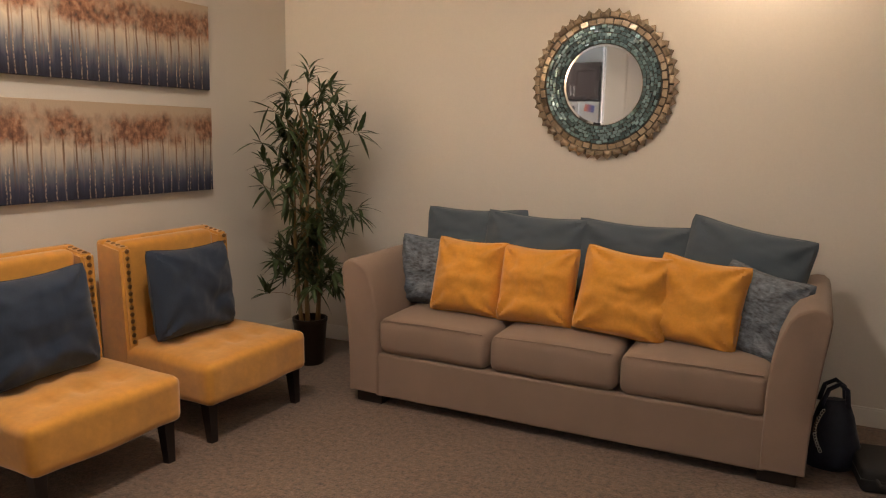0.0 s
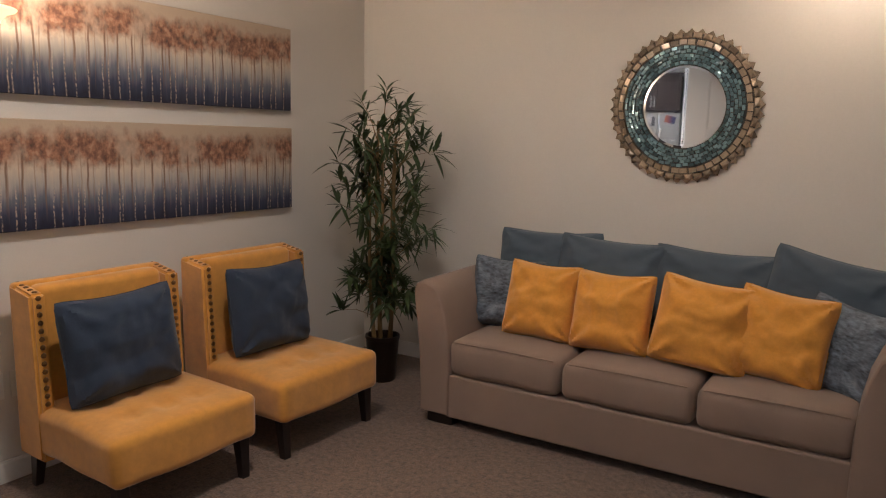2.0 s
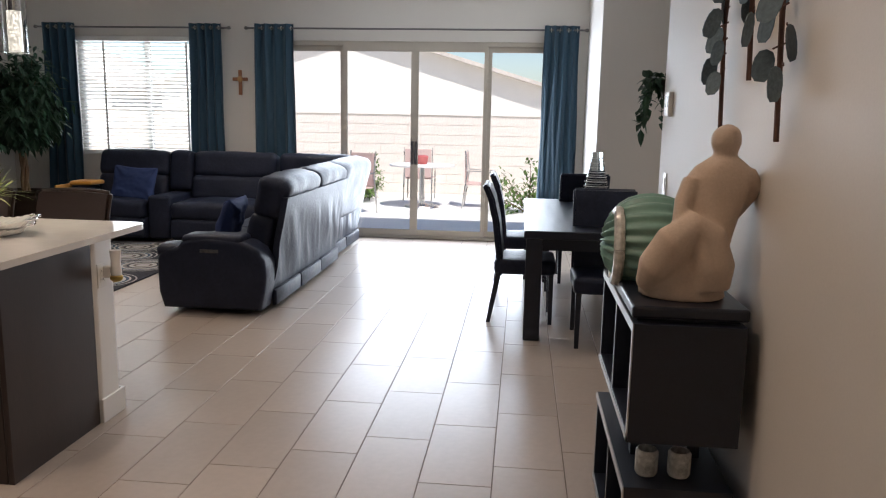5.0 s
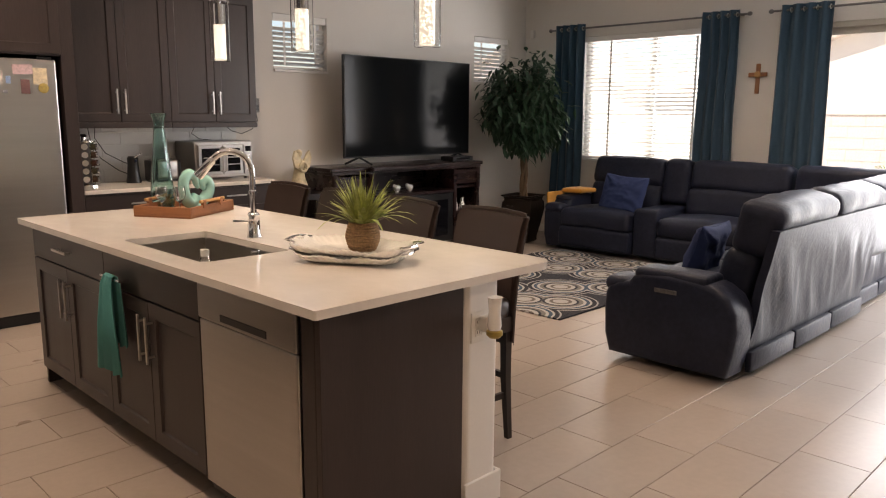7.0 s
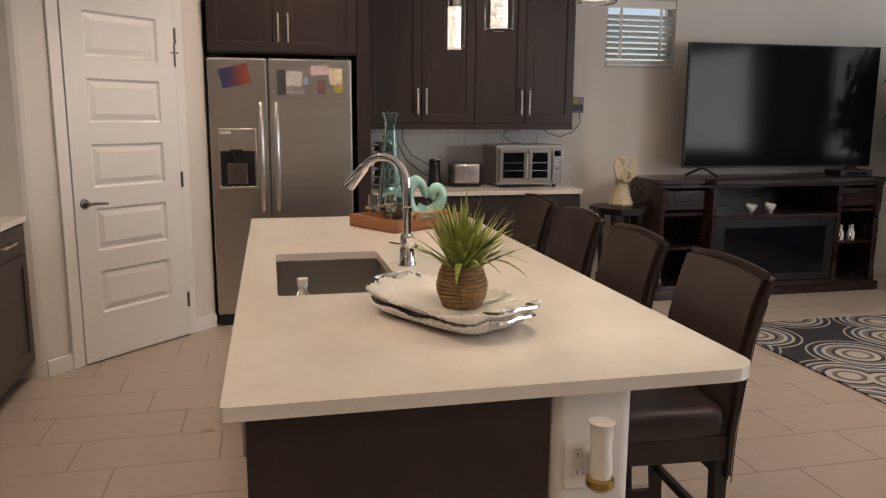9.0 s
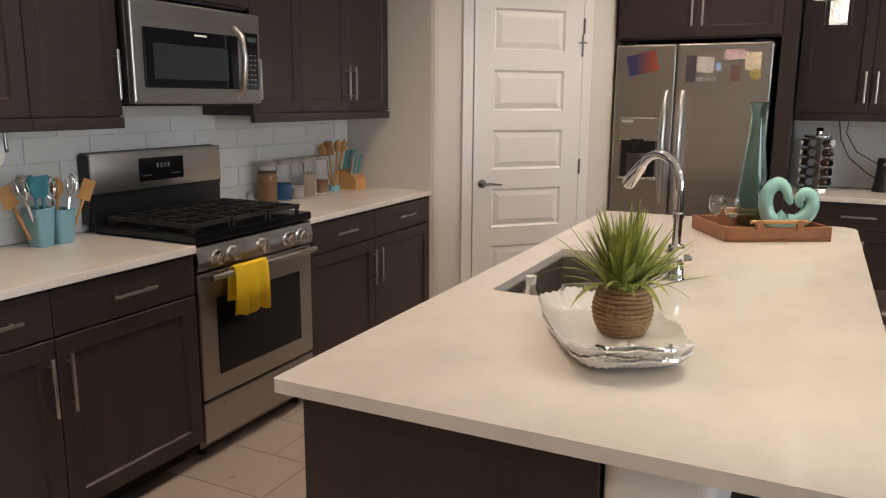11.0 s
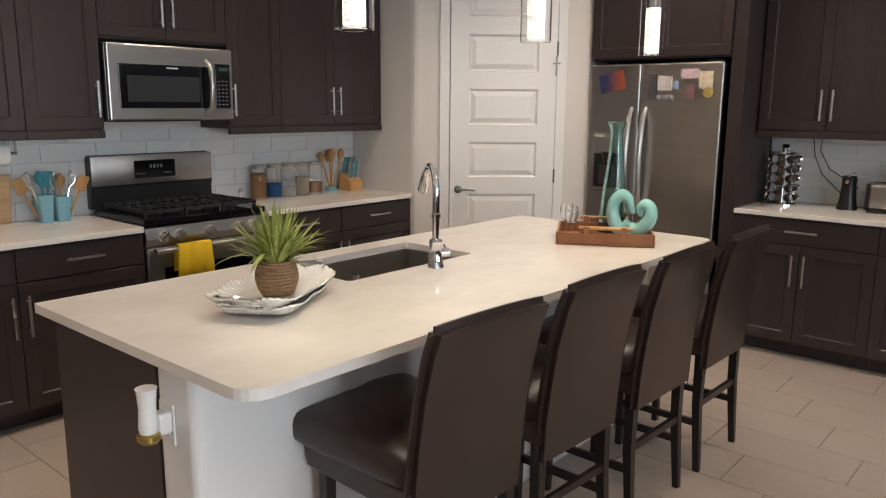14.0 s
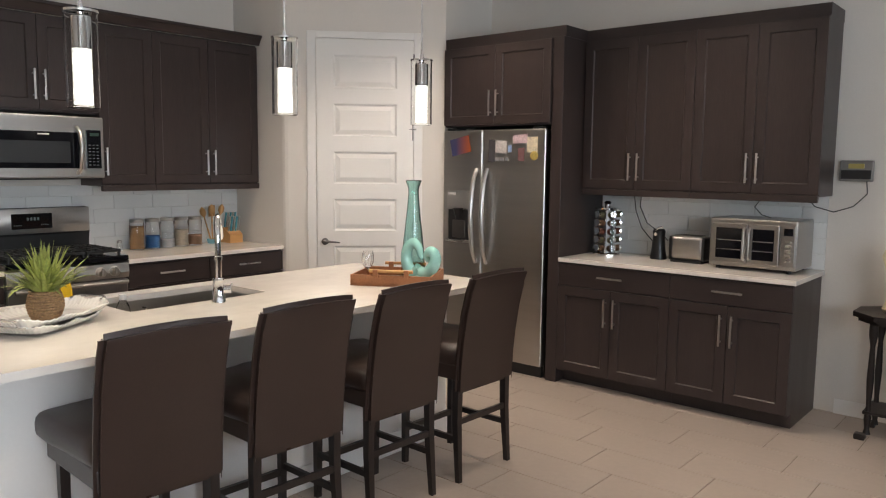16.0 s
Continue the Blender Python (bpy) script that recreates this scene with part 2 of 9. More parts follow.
def box(bm, x0, x1, y0, y1, z0, z1, bevel=0.0, seg=2):
    if bevel:
        t = bmesh.new()
    else:
        t = bm
    vs = [t.verts.new((x, y, z)) for x in (x0, x1) for y in (y0, y1) for z in (z0, z1)]
    fs = [t.faces.new([vs[i] for i in q]) for q in ((0, 1, 3, 2), (4, 6, 7, 5), (0, 4, 5, 1), (2, 3, 7, 6), (0, 2, 6, 4), (1, 5, 7, 3))]
    if bevel:
        bmesh.ops.recalc_face_normals(t, faces=fs)
        bmesh.ops.bevel(t, geom=t.edges[:] , offset=bevel, segments=seg, affect="EDGES", profile=0.5)
        merge(bm, t)
    return bm


def merge(bm, other, m=None):
    if m is not None:
        other.transform(m)
    back = {}
    for v in other.verts:
        back[v] = bm.verts.new(v.co)
    for f in other.faces:
        try:
            n = bm.faces.new([back[v] for v in f.verts])
            n.material_index, n.smooth = f.material_index, f.smooth
        except ValueError:
            pass
    other.free()
    return bm


def ring(bm, c, u, v, ru, rv, seg):
    return [bm.verts.new(Vector(c) + u * (ru * math.cos(2 * math.pi * i / seg)) + v * (rv * math.sin(2 * math.pi * i / seg))) for i in range(seg)]


def skin(bm, a, b):
    n = len(a)
    for i in range(n):
        bm.faces.new((a[i], a[(i + 1) % n], b[(i + 1) % n], b[i]))


def tube(bm, pts, radii, seg=8, caps=True):
    pts = [Vector(p) for p in pts]
    if not isinstance(radii, (list, tuple)):
        radii = [radii] * len(pts)
    side, last = None, None
    for i, p in enumerate(pts):
        d = (pts[min(i + 1, len(pts) - 1)] - pts[max(i - 1, 0)]).normalized()
        if side is None:
            side = d.orthogonal().normalized()
        side = (side - d * side.dot(d)).normalized()
        r = ring(bm, p, side, d.cross(side), radii[i], radii[i], seg)
        if last:
            skin(bm, last, r)
        elif caps:
            bm.faces.new(r)
        last = r
    if caps:
        bm.faces.new(last)
    return bm


def lathe(bm, profile, seg=24, m=None, caps=True):
    """profile: (radius, height) pairs from the bottom up."""
    t, last = bmesh.new(), None
    for r, z in profile:
        rr = ring(t, (0, 0, z), Vector((1, 0, 0)), Vector((0, 1, 0)), max(r, 0.0004), max(r, 0.0004), seg)
        if last:
            skin(t, last, rr)
        elif caps:
            t.faces.new(rr)
        last = rr
    if caps:
        t.faces.new(last)
    return merge(bm, t, m)


def prism(bm, outline, z0, z1):
    """outline: (x, y) pairs, extruded from z0 to z1."""
    lo = [bm.verts.new((x, y, z0)) for x, y in outline]
    hi = [bm.verts.new((x, y, z1)) for x, y in outline]
    bm.faces.new(lo), bm.faces.new(hi)
    skin(bm, lo, hi)
    return bm


def rounded(x0, x1, y0, y1, r, seg=6):
    out = []
    for cx, cy, a in ((x1 - r, y1 - r, 0), (x0 + r, y1 - r, 90), (x0 + r, y0 + r, 180), (x1 - r, y0 + r, 270)):
        out += [(cx + r * math.cos(radians(a + 90 * i / seg)), cy + r * math.sin(radians(a + 90 * i / seg))) for i in range(seg + 1)]
    return out


def pillow(w, h, d, seed=0, n=34, sag=0.014):
    """A stuffed cushion, standing in the xz plane, with pinched corners and creases."""
    bm, rnd = bmesh.new(), random.Random(seed)
    ph = rnd.uniform(0, 9)
    for sign in (1, -1):
        grid = []
        for j in range(n + 1):
            row = []
            for i in range(n + 1):
                u, v = 2 * i / n - 1, 2 * j / n - 1
                fat = max(0.0, (1 - abs(u) ** 3.2) * (1 - abs(v) ** 3.2)) ** 0.55
                pinch = 1 - 0.055 * (1 - abs(v) ** 2) * abs(u) ** 5 - 0.05 * abs(u * v) ** 7
                pinv = 1 - 0.055 * (1 - abs(u) ** 2) * abs(v) ** 5 - 0.05 * abs(u * v) ** 7
                # creases fan out from the corners
                fan = sum(math.exp(-((u - a) ** 2 + (v - b) ** 2) / 0.5) * math.sin(9 * math.atan2(v - b, u - a) + ph + 2 * a + b) for a in (-1, 1) for b in (-1, 1))
                wr = 0.15 * noise.noise((u * 2.0 + ph, v * 2.0, seed)) + 0.05 * noise.noise((u * 6 + ph, v * 6, seed)) + 0.12 * fan
                # a soft sag line across the lower half
                wr -= 0.10 * math.exp(-((v + 0.35 + 0.25 * u * math.sin(ph)) / 0.16) ** 2) * (0.6 + 0.4 * math.sin(3 * u + ph))
                z = v * h / 2 * pinv - sag * (1 - u * u) * (1 if v > 0 else 0.2) * max(0, v)
                row.append(bm.verts.new((u * w / 2 * pinch, sign * d / 2 * fat * (1 + wr * 2), z)))
            grid.append(row)
        for j in range(n):
            for i in range(n):
                bm.faces.new((grid[j][i], grid[j][i + 1], grid[j + 1][i + 1], grid[j + 1][i]))
    bmesh.ops.remove_doubles(bm, verts=bm.verts[:], dist=0.0015)
    return bm


def cushion_box(w, d, h, r=0.05, crown=0.02, seed=0, n=10):
    """A box cushion: rounded edges, a crowned top, slight unevenness."""
    bm = bmesh.new()
    box(bm, -w / 2, w / 2, -d / 2, d / 2, 0, h, r, 3)
    long = [e for e in bm.edges if e.calc_length() > 0.12]
    bmesh.ops.subdivide_edges(bm, edges=long, cuts=n // 2, use_grid_fill=True)
    for v in bm.verts:
        u, t = 2 * v.co.x / w, 2 * v.co.y / d
        if v.co.z > h * 0.5:
            v.co.z += crown * max(0, 1 - u * u) * max(0, 1 - t * t)
        k = 0.006 * noise.noise(v.co * 5 + Vector((seed, 0, 0)))
        v.co += Vector((k, k, k))
    return bm


def cube_at(name, m, x0, x1, y0, y1, z0, z1, material, parent, label="", bevel=0.004, seg=2):
    return part(name, box(B(), x0, x1, y0, y1, z0, z1, bevel, seg), material, parent, label)


# ---- the large structure ----
CEIL = 3.0


def slab(name, pieces, material, label, kind="structure", category="wall"):
    bm = B()
    for p in pieces:
        box(bm, *p)
    ob = part(name, bm, material, None, label)
    return tagged(ob, label, category, "", kind)


def with_holes(axis, a0, a1, t0, t1, holes):
    """Boxes of a wall that runs along axis from a0 to a1, between t0 and t1 across, round holes (lo, hi, z0, z1)."""
    out, at = [], a0
    def one(lo, hi, z0, z1):
        if hi - lo > 1e-4 and z1 - z0 > 1e-4:
            out.append((lo, hi, t0, t1, z0, z1) if axis == "x" else (t0, t1, lo, hi, z0, z1))
    for lo, hi, z0, z1 in sorted(holes):
        one(at, lo, 0, CEIL)
        one(lo, hi, 0, z0)
        one(lo, hi, z1, CEIL)
        at = hi
    one(at, a1, 0, CEIL)
    return out


SL = (-3.03, 0.58, 0.0, 2.38)      # sliding door, along y
WN = (-5.52, -3.70, 0.95, 2.42)    # large window, along y
W2 = (-6.57, -5.94, 1.88, 2.42)    # small windows, along x
W3 = (-9.39, -8.75, 1.88, 2.42)
T = 0.14
slab("wall_west", with_holes("y", -6.43, 0.81, -9.72 - T, -9.72, [SL, WN]), wall_paint, "off-white painted wall with sliding door and window")
slab("wall_south", with_holes("x", -9.72 - T, -1.28 + T, -6.43 - T, -6.43, [W2, W3]), wall_paint, "off-white painted kitchen and living wall")
slab("wall_range", [(-1.28, -1.28 + T, -6.43, -1.2 - T, 0, CEIL)], wall_paint, "off-white painted wall behind the range")
bm = B()
prism(bm, rounded(-1.56, -1.28, -1.36, -1.2, 0.025), 0, CEIL)
tagged(part("wall_return", bm, wall_paint), "off-white painted wall end beside the kitchen cabinets", "wall", "", "structure")
slab("wall_entry", [(-1.28, 2.6 + T, -1.2 - T, -1.2, 0, CEIL)], wall_paint, "off-white painted entry wall")
slab("wall_east", [(2.6, 2.6 + T, -1.2, 4.05, 0, CEIL)], wall_paint, "off-white painted side wall")
slab("wall_sofa", [(-2.31 - T, 2.6 + T, 4.05, 4.05 + T, 0, CEIL)], wall_paint, "off-white painted wall behind the sofa")
slab("wall_art", [(-2.31 - T, -2.31, 1.05, 4.05, 0, CEIL)], wall_paint, "off-white painted wall with two paintings")
bm = B()
prism(bm, rounded(-4.62, -1.66, 0.81, 1.045, 0.03), 0, CEIL)
tagged(part("wall_hall", bm, wall_paint), "off-white painted hall partition with bullnose corners", "wall", "", "structure")
slab("wall_nook_east", [(-4.62, -4.62 + T, 1.05, 3.0, 0, CEIL)], wall_paint, "off-white painted wall of the dining nook")
slab("wall_nook_north", [(-8.09, -4.62 + T, 3.0, 3.0 + T, 0, CEIL)], wall_paint, "off-white painted back wall of the dining nook")
slab("wall_nook_west", [(-9.72, -8.09, 0.81, 3.0 + T, 0, CEIL)], wall_paint, "off-white painted wall block beside the dining nook")
# pantry corner: a return, a diagonal with the door, and the fridge niche
bm = B()
prism(bm, [(-1.28, -4.91), (-1.90, -4.91), (-1.925, -4.916), (-1.945, -4.931), (-2.8, -5.83), (-2.8, -6.43), (-1.28, -6.43)], 0, CEIL)
tagged(part("wall_pantry", bm, wall_paint), "off-white painted angled pantry wall", "wall", "", "structure")
slab("ceiling", [(-9.72 - T, 2.6 + T, -6.43 - T, 4.05 + T, CEIL, CEIL + 0.2)], ceiling_paint, "white painted ceiling", category="ceiling")
floor = slab("floor", [(-9.72 - T, 2.6 + T, -6.43 - T, 0.93, -0.2, -0.003), (-9.72 - T, -1.66, 0.93, 3.2, -0.2, -0.003)], grout, "tiled floor of pale beige porcelain planks", category="floor")
slab("carpet", [(-2.31, 2.6, 0.93, 4.05, -0.2, 0.0), ], carpet, "beige cut-pile carpet in the living room", category="carpet")


def baseboard(name, segs):
    bm = B()
    for x0, x1, y0, y1 in segs:
        box(bm, x0, x1, y0, y1, 0, 0.085)
        if x1 - x0 > y1 - y0:
            box(bm, x0, x1, y0 + 0.003, y1 - 0.003, 0.085, 0.095)
        else:
            box(bm, x0 + 0.003, x1 - 0.003, y0, y1, 0.085, 0.095)
    tagged(part(name, bm, trim_paint), "white painted baseboard", "baseboard", "", "structure")


baseboard("baseboard", [(-2.295, 2.6, 4.035, 4.05), (-2.31, -2.295, 1.05, 4.05), (-4.60, -1.69, 0.796, 0.81), (-1.66, -1.645, 0.84, 1.02), (-9.72, -5.62, -6.43, -6.415),
          (-9.72, -9.705, -6.41, -3.06), (-9.72, -9.705, 0.60, 0.80), (-8.09, -8.075, 0.83, 3.0), (-2.295, -1.69, 1.05, 1.064)])
# diagonal baseboards beside the pantry door
DIAG = pose(-2.8, -5.83, 0, 0, 0, 46.4)
FLIP = Matrix.Translation((1.27, 0, 0)) @ Matrix.Diagonal((-1, 1, 1, 1))
bm = B()
for a, b in ((0.03, 0.178), (1.09, 1.27)):
    box(bm, a, b, 0.0, 0.014, 0, 0.09)
bm.transform(DIAG @ FLIP)
tagged(part("baseboard", bm, trim_paint), "white painted baseboard", "baseboard", "", "structure")


def pantry_door():
    """Local x runs along the diagonal wall, y out into the room."""
    d = thing("pantry_door", DIAG, "white painted six-panel pantry door, closed, beside the fridge", "door", kind="structure")
    x0, x1, top = 0.255, 1.012, 2.535
    bm = B()
    box(bm, x0 - 0.075, x0 - 0.005, 0.002, 0.022, 0, top + 0.06, 0.004)
    box(bm, x1 + 0.005, x1 + 0.075, 0.002, 0.022, 0, top + 0.06, 0.004)
    box(bm, x0 - 0.005, x1 + 0.005, 0.002, 0.022, top + 0.006, top + 0.06, 0.004)
    bm.transform(FLIP)
    part("casing", bm, trim_paint, d)
    bm = B()
    box(bm, x0, x1, 0.0, 0.010, 0.012, top)
    n, m, ph, tall, first_top = 6, 0.130, 0.373, 0.252, 2.412
    # stiles and rails stand proud; the panels sit back with raised fields
    box(bm, x0, x0 + m, 0.010, 0.028, 0.012, top)
    box(bm, x1 - m, x1, 0.010, 0.028, 0.012, top)
    edges_z = [0.012] + [z for i in range(n - 1, -1, -1) for z in (first_top - i * ph - tall, first_top - i * ph)] + [top]
    for lo_, hi_ in zip(edges_z[::2], edges_z[1::2]):
        box(bm, x0 + m, x1 - m, 0.010, 0.028, lo_, hi_)
    bm.transform(FLIP)
    part("leaf", bm, trim_paint, d)
    for i in range(n):
        z1 = first_top - i * ph
        z0 = z1 - tall
        b2 = B()
        corners = ((x0 + m, z0), (x1 - m, z0), (x1 - m, z1), (x0 + m, z1))
        cx, cz = (x0 + x1) / 2, (z0 + z1) / 2
        inset = lambda k, y: [b2.verts.new((x + (k if x < cx else -k), y, z + (k if z < cz else -k))) for x, z in corners]
        # a sloped lip down, a narrow groove, and a ramp up to the field
        loops = [inset(0.001, 0.027), inset(0.012, 0.017), inset(0.018, 0.0165), inset(0.050, 0.0265)]
        for p, q in zip(loops, loops[1:]):
            skin(b2, p, q)
        b2.faces.new(loops[-1])
        b2.transform(FLIP)
        part("panel", b2, trim_paint, d)
    h = B()
    lathe(h, [(0.028, 0), (0.028, 0.008), (0.012, 0.012), (0.010, 0.045), (0.012, 0.05)], 20, pose(x0 + 0.06, 0.028, 0.955, -90))
    tube(h, [(x0 + 0.06, 0.072, 0.955), (x0 + 0.10, 0.076, 0.957), (x0 + 0.18, 0.074, 0.95)], [0.010, 0.009, 0.006], 10)
    h.transform(FLIP)
    part("handle", h, steel_dark, d, "dark satin lever handle", True)
    for z in (0.25, 1.05, 1.95, 2.38):
        h = B()
        box(h, x1 - 0.002, x1 + 0.008, 0.02, 0.034, z - 0.045, z + 0.045)
        tube(h, [(x1 + 0.004, 0.036, z - 0.05), (x1 + 0.004, 0.036, z + 0.05)], 0.006, 8)
        h.transform(FLIP)
        part("hinge", h, steel_dark, d)
    h = B()
    box(h, x1 - 0.008, x1 + 0.002, 0.028, 0.036, 1.76, 1.90)
    box(h, x1 - 0.03, x1 + 0.025, 0.028, 0.036, 1.843, 1.852)
    h.transform(FLIP)
    part("hinge_stop", h, steel_dark, d)


pantry_door()


def slider():
    y0, y1, z0, z1 = SL
    f = thing("sliding_door", pose(-9.72, 0, 0), "four-panel tan-framed glass sliding patio door", "sliding door", kind="structure")
    frame_mat = surf("tan_vinyl", (0.50, 0.45, 0.38), 0.4, grain=80, vary=0.03, bump=0.02)
    bm = B()
    box(bm, -0.11, -0.02, y0, y0 + 0.05, 0.002, z1)
    box(bm, -0.11, -0.02, y1 - 0.05, y1, 0.002, z1)
    box(bm, -0.11, -0.02, y0 + 0.05, y1 - 0.05, z1 - 0.05, z1)
    box(bm, -0.11, -0.02, y0 + 0.05, y1 - 0.05, 0.002, 0.035)
    part("outer_frame", bm, frame_mat, f)
    w = (y1 - y0 - 0.1) / 4
    for i in range(4):
        a, b, x = y0 + 0.05 + i * w, y0 + 0.05 + (i + 1) * w, -0.055 if i in (1, 2) else -0.10
        bm = B()
        s = 0.045
        box(bm, x, x + 0.035, a, a + s, 0.04, z1 - 0.05)
        box(bm, x, x + 0.035, b - s, b, 0.04, z1 - 0.05)
        box(bm, x, x + 0.035, a + s, b - s, 0.04, 0.11)
        box(bm, x, x + 0.035, a + s, b - s, z1 - 0.115, z1 - 0.05)
        p = part("panel_frame", bm, frame_mat, f)
        g = part("pane", box(B(), x + 0.012, x + 0.02, a + s, b - s, 0.11, z1 - 0.115), pane_glass, p)
        g.visible_shadow = False
        if i in (1, 2):
            h = B()
            yy = b - 0.022 if i == 1 else a + 0.022
            tube(h, [(x + 0.04, yy, 0.95), (x + 0.085, yy, 0.98), (x + 0.085, yy, 1.14), (x + 0.04, yy, 1.17)], 0.009, 8)
            box(h, x + 0.035, x + 0.045, yy - 0.018, yy + 0.018, 0.92, 1.20, 0.003)
            part("pull_handle", h, steel_dark, p, "", True)


def slats(parent, along, a0, a1, z0, z1, at, pitch, depth, tilt):
    """Blind slats as parts on one shared mesh."""
    bm = B()
    h = (a1 - a0) / 2
    prof = [(-depth / 2, -0.002), (0, 0.002), (depth / 2, -0.002), (depth / 2, -0.0045), (0, -0.0005), (-depth / 2, -0.0045)]
    ends = [[bm.verts.new((s * h, y, z)) for y, z in prof] for s in (-1, 1)]
    skin(bm, ends[0], ends[1])
    bm.faces.new(ends[0]), bm.faces.new(ends[1])
    bmesh.ops.recalc_face_normals(bm, faces=bm.faces)
    me = bpy.data.meshes.new("slat")
    bm.to_mesh(me)
    bm.free()
    me.materials.append(slat_white)
    n = int((z1 - z0) / pitch)
    for i in range(n):
        ob = new("slat", me)
        ob.parent = parent
        mid = (a0 + a1) / 2
        rz = 90 if along == "y" else 0
        p = (at, mid, z0 + (i + 0.5) * pitch) if along == "y" else (mid, at, z0 + (i + 0.5) * pitch)
        ob.matrix_local = pose(*p, 0, 0, rz) @ pose(0, 0, 0, tilt)
    for k in (0.2, 0.8):
        bm = B()
        q = a0 + (a1 - a0) * k
        if along == "y":
            box(bm, at + depth / 2, at + depth / 2 + 0.002, q - 0.012, q + 0.012, z0, z1)
        else:
            box(bm, q - 0.012, q + 0.012, at + depth / 2, at + depth / 2 + 0.002, z0, z1)
        part("ladder_tape", bm, white_plastic, parent)


def window(name, along, a0, a1, z0, z1, plane, sides, pitch, label):
    """A window in a wall whose room face lies at plane; the room is on the + side."""
    f = thing(name, pose(0, 0, 0), label, "window", kind="structure")
    def b(bm, lo, hi, t0, t1, c, d):
        return box(bm, t0, t1, lo, hi, c, d) if along == "y" else box(bm, lo, hi, t0, t1, c, d)
    bm = B()
    s, o = 0.045, plane - 0.12
    b(bm, a0, a0 + s, o, o + 0.05, z0, z1), b(bm, a1 - s, a1, o, o + 0.05, z0, z1)
    b(bm, a0 + s, a1 - s, o, o + 0.05, z1 - s, z1), b(bm, a0 + s, a1 - s, o, o + 0.05, z0, z0 + s)
    if sides > 1:
        m = (a0 + a1) / 2
        b(bm, m - 0.03, m + 0.03, o, o + 0.05, z0 + s, z1 - s)
    part("window_frame", bm, trim_paint, f)
    for i in range(sides):
        w = (a1 - a0 - 2 * s) / sides
        bm = B()
        b(bm, a0 + s + i * w + (0.03 if i else 0), a0 + s + (i + 1) * w - (0.03 if i < sides - 1 else 0), o + 0.02, o + 0.026, z0 + s, z1 - s)
        g = part("pane", bm, pane_glass, f)
        g.visible_shadow = False
    part("window_sill", b(B(), a0 + 0.002, a1 - 0.002, plane - 0.068, plane + 0.02, z0 + 0.002, z0 + 0.022), trim_paint, f)
    part("head_rail", b(B(), a0 + 0.01, a1 - 0.01, plane - 0.06, plane - 0.005, z1 - 0.065, z1 - 0.004), white_plastic, f)
    slats(f, along, a0 + 0.015, a1 - 0.015, z0 + 0.06, z1 - 0.07, plane - 0.035, pitch, 0.048, -34 if along == "y" else 36)
    part("bottom_rail", b(B(), a0 + 0.015, a1 - 0.015, plane - 0.058, plane - 0.012, z0 + 0.03, z0 + 0.052), white_plastic, f)


slider()
window("window_1", "y", *WN, -9.72, 2, 0.046, "white two-pane window with horizontal blinds")
window("window_2", "x", *W2, -6.43, 1, 0.046, "small high window with white horizontal blinds")
window("window_3", "x", *W3, -6.43, 1, 0.046, "small high window with white horizontal blinds")


def curtain(y0, y1, z1, folds, seed, bell=0.06):
    c = thing("curtain", pose(-9.62, (y0 + y1) / 2, 0), "teal blue grommet curtain hanging from a rod to the floor", "curtain", "curtains at the patio side")
    w, rnd = y1 - y0, random.Random(seed)
    bm, n, rows = B(), folds * 10, 18
    grids = []
    for off in (0.004, -0.004):
        g = []
        for j in range(rows + 1):
            v = j / rows
            row = []
            for i in range(n + 1):
                u = i / n
                amp = 0.034 * (0.8 + 0.35 * noise.noise((u * 3, v * 2, seed)))
                y = (u - 0.5) * w * (1 + bell * (1 - v) * 2) + 0.02 * noise.noise((u * 4, v * 3, seed + 5))
                x = amp * math.sin(2 * math.pi * folds * u + 0.5 * noise.noise((u * 2, v * 2.5, seed + 2)))
                row.append(bm.verts.new((x + off, y, 0.015 + v * (z1 - 0.015))))
            g.append(row)
        for j in range(rows):
            for i in range(n):
                bm.faces.new((g[j][i], g[j][i + 1], g[j + 1][i + 1], g[j + 1][i]))
        grids.append(g)
    a, b = grids
    edge = lambda g: [g[0][i] for i in range(n + 1)] + [g[j][n] for j in range(1, rows + 1)] + [g[rows][i] for i in range(n - 1, -1, -1)] + [g[j][0] for j in range(rows - 1, 0, -1)]
    skin(bm, edge(a), edge(b))
    part("drape", bm, curtain_blue, c, smooth=True)
    for k in range(folds * 2):
        g = B()
        y = (-0.5 + (k + 0.5) / (folds * 2)) * w
        tube(g, [(0.022 * math.cos(t), y, z1 - 0.05 + 0.022 * math.sin(t)) for t in [i * 2 * math.pi / 12 for i in range(13)]], 0.004, 6, False)
        part("grommet", g, nickel, c, smooth=True)


for y0, y1, sd in ((-5.87, -5.45, 1), (-3.98, -3.58, 2), (-3.16, -2.68, 3), (0.30, 0.70, 4)):
    curtain(y0, y1, 2.56, 4, sd)


def rod(y0, y1):
    r = thing("curtain_rod", pose(-9.62, 0, 2.51), "dark metal curtain rod on wall brackets", "curtain rod", "curtain rods")
    part("pole", tube(B(), [(0, y0, 0), (0, y1, 0)], 0.011, 12), steel_dark, r, smooth=True)
    for y, s in ((y0, -1), (y1, 1)):
        part("finial", lathe(B(), [(0.011, 0), (0.02, 0.01), (0.022, 0.03), (0.012, 0.045)], 14, pose(0, y, 0, -90 * s)), steel_dark, r, smooth=True)
    for y in (y0 + 0.08, y1 - 0.08):
        part("bracket", tube(B(), [(-0.1, y, 0), (-0.02, y, 0)], 0.008, 8), steel_dark, r)


rod(-5.93, -3.50)
rod(-3.24, 0.76)


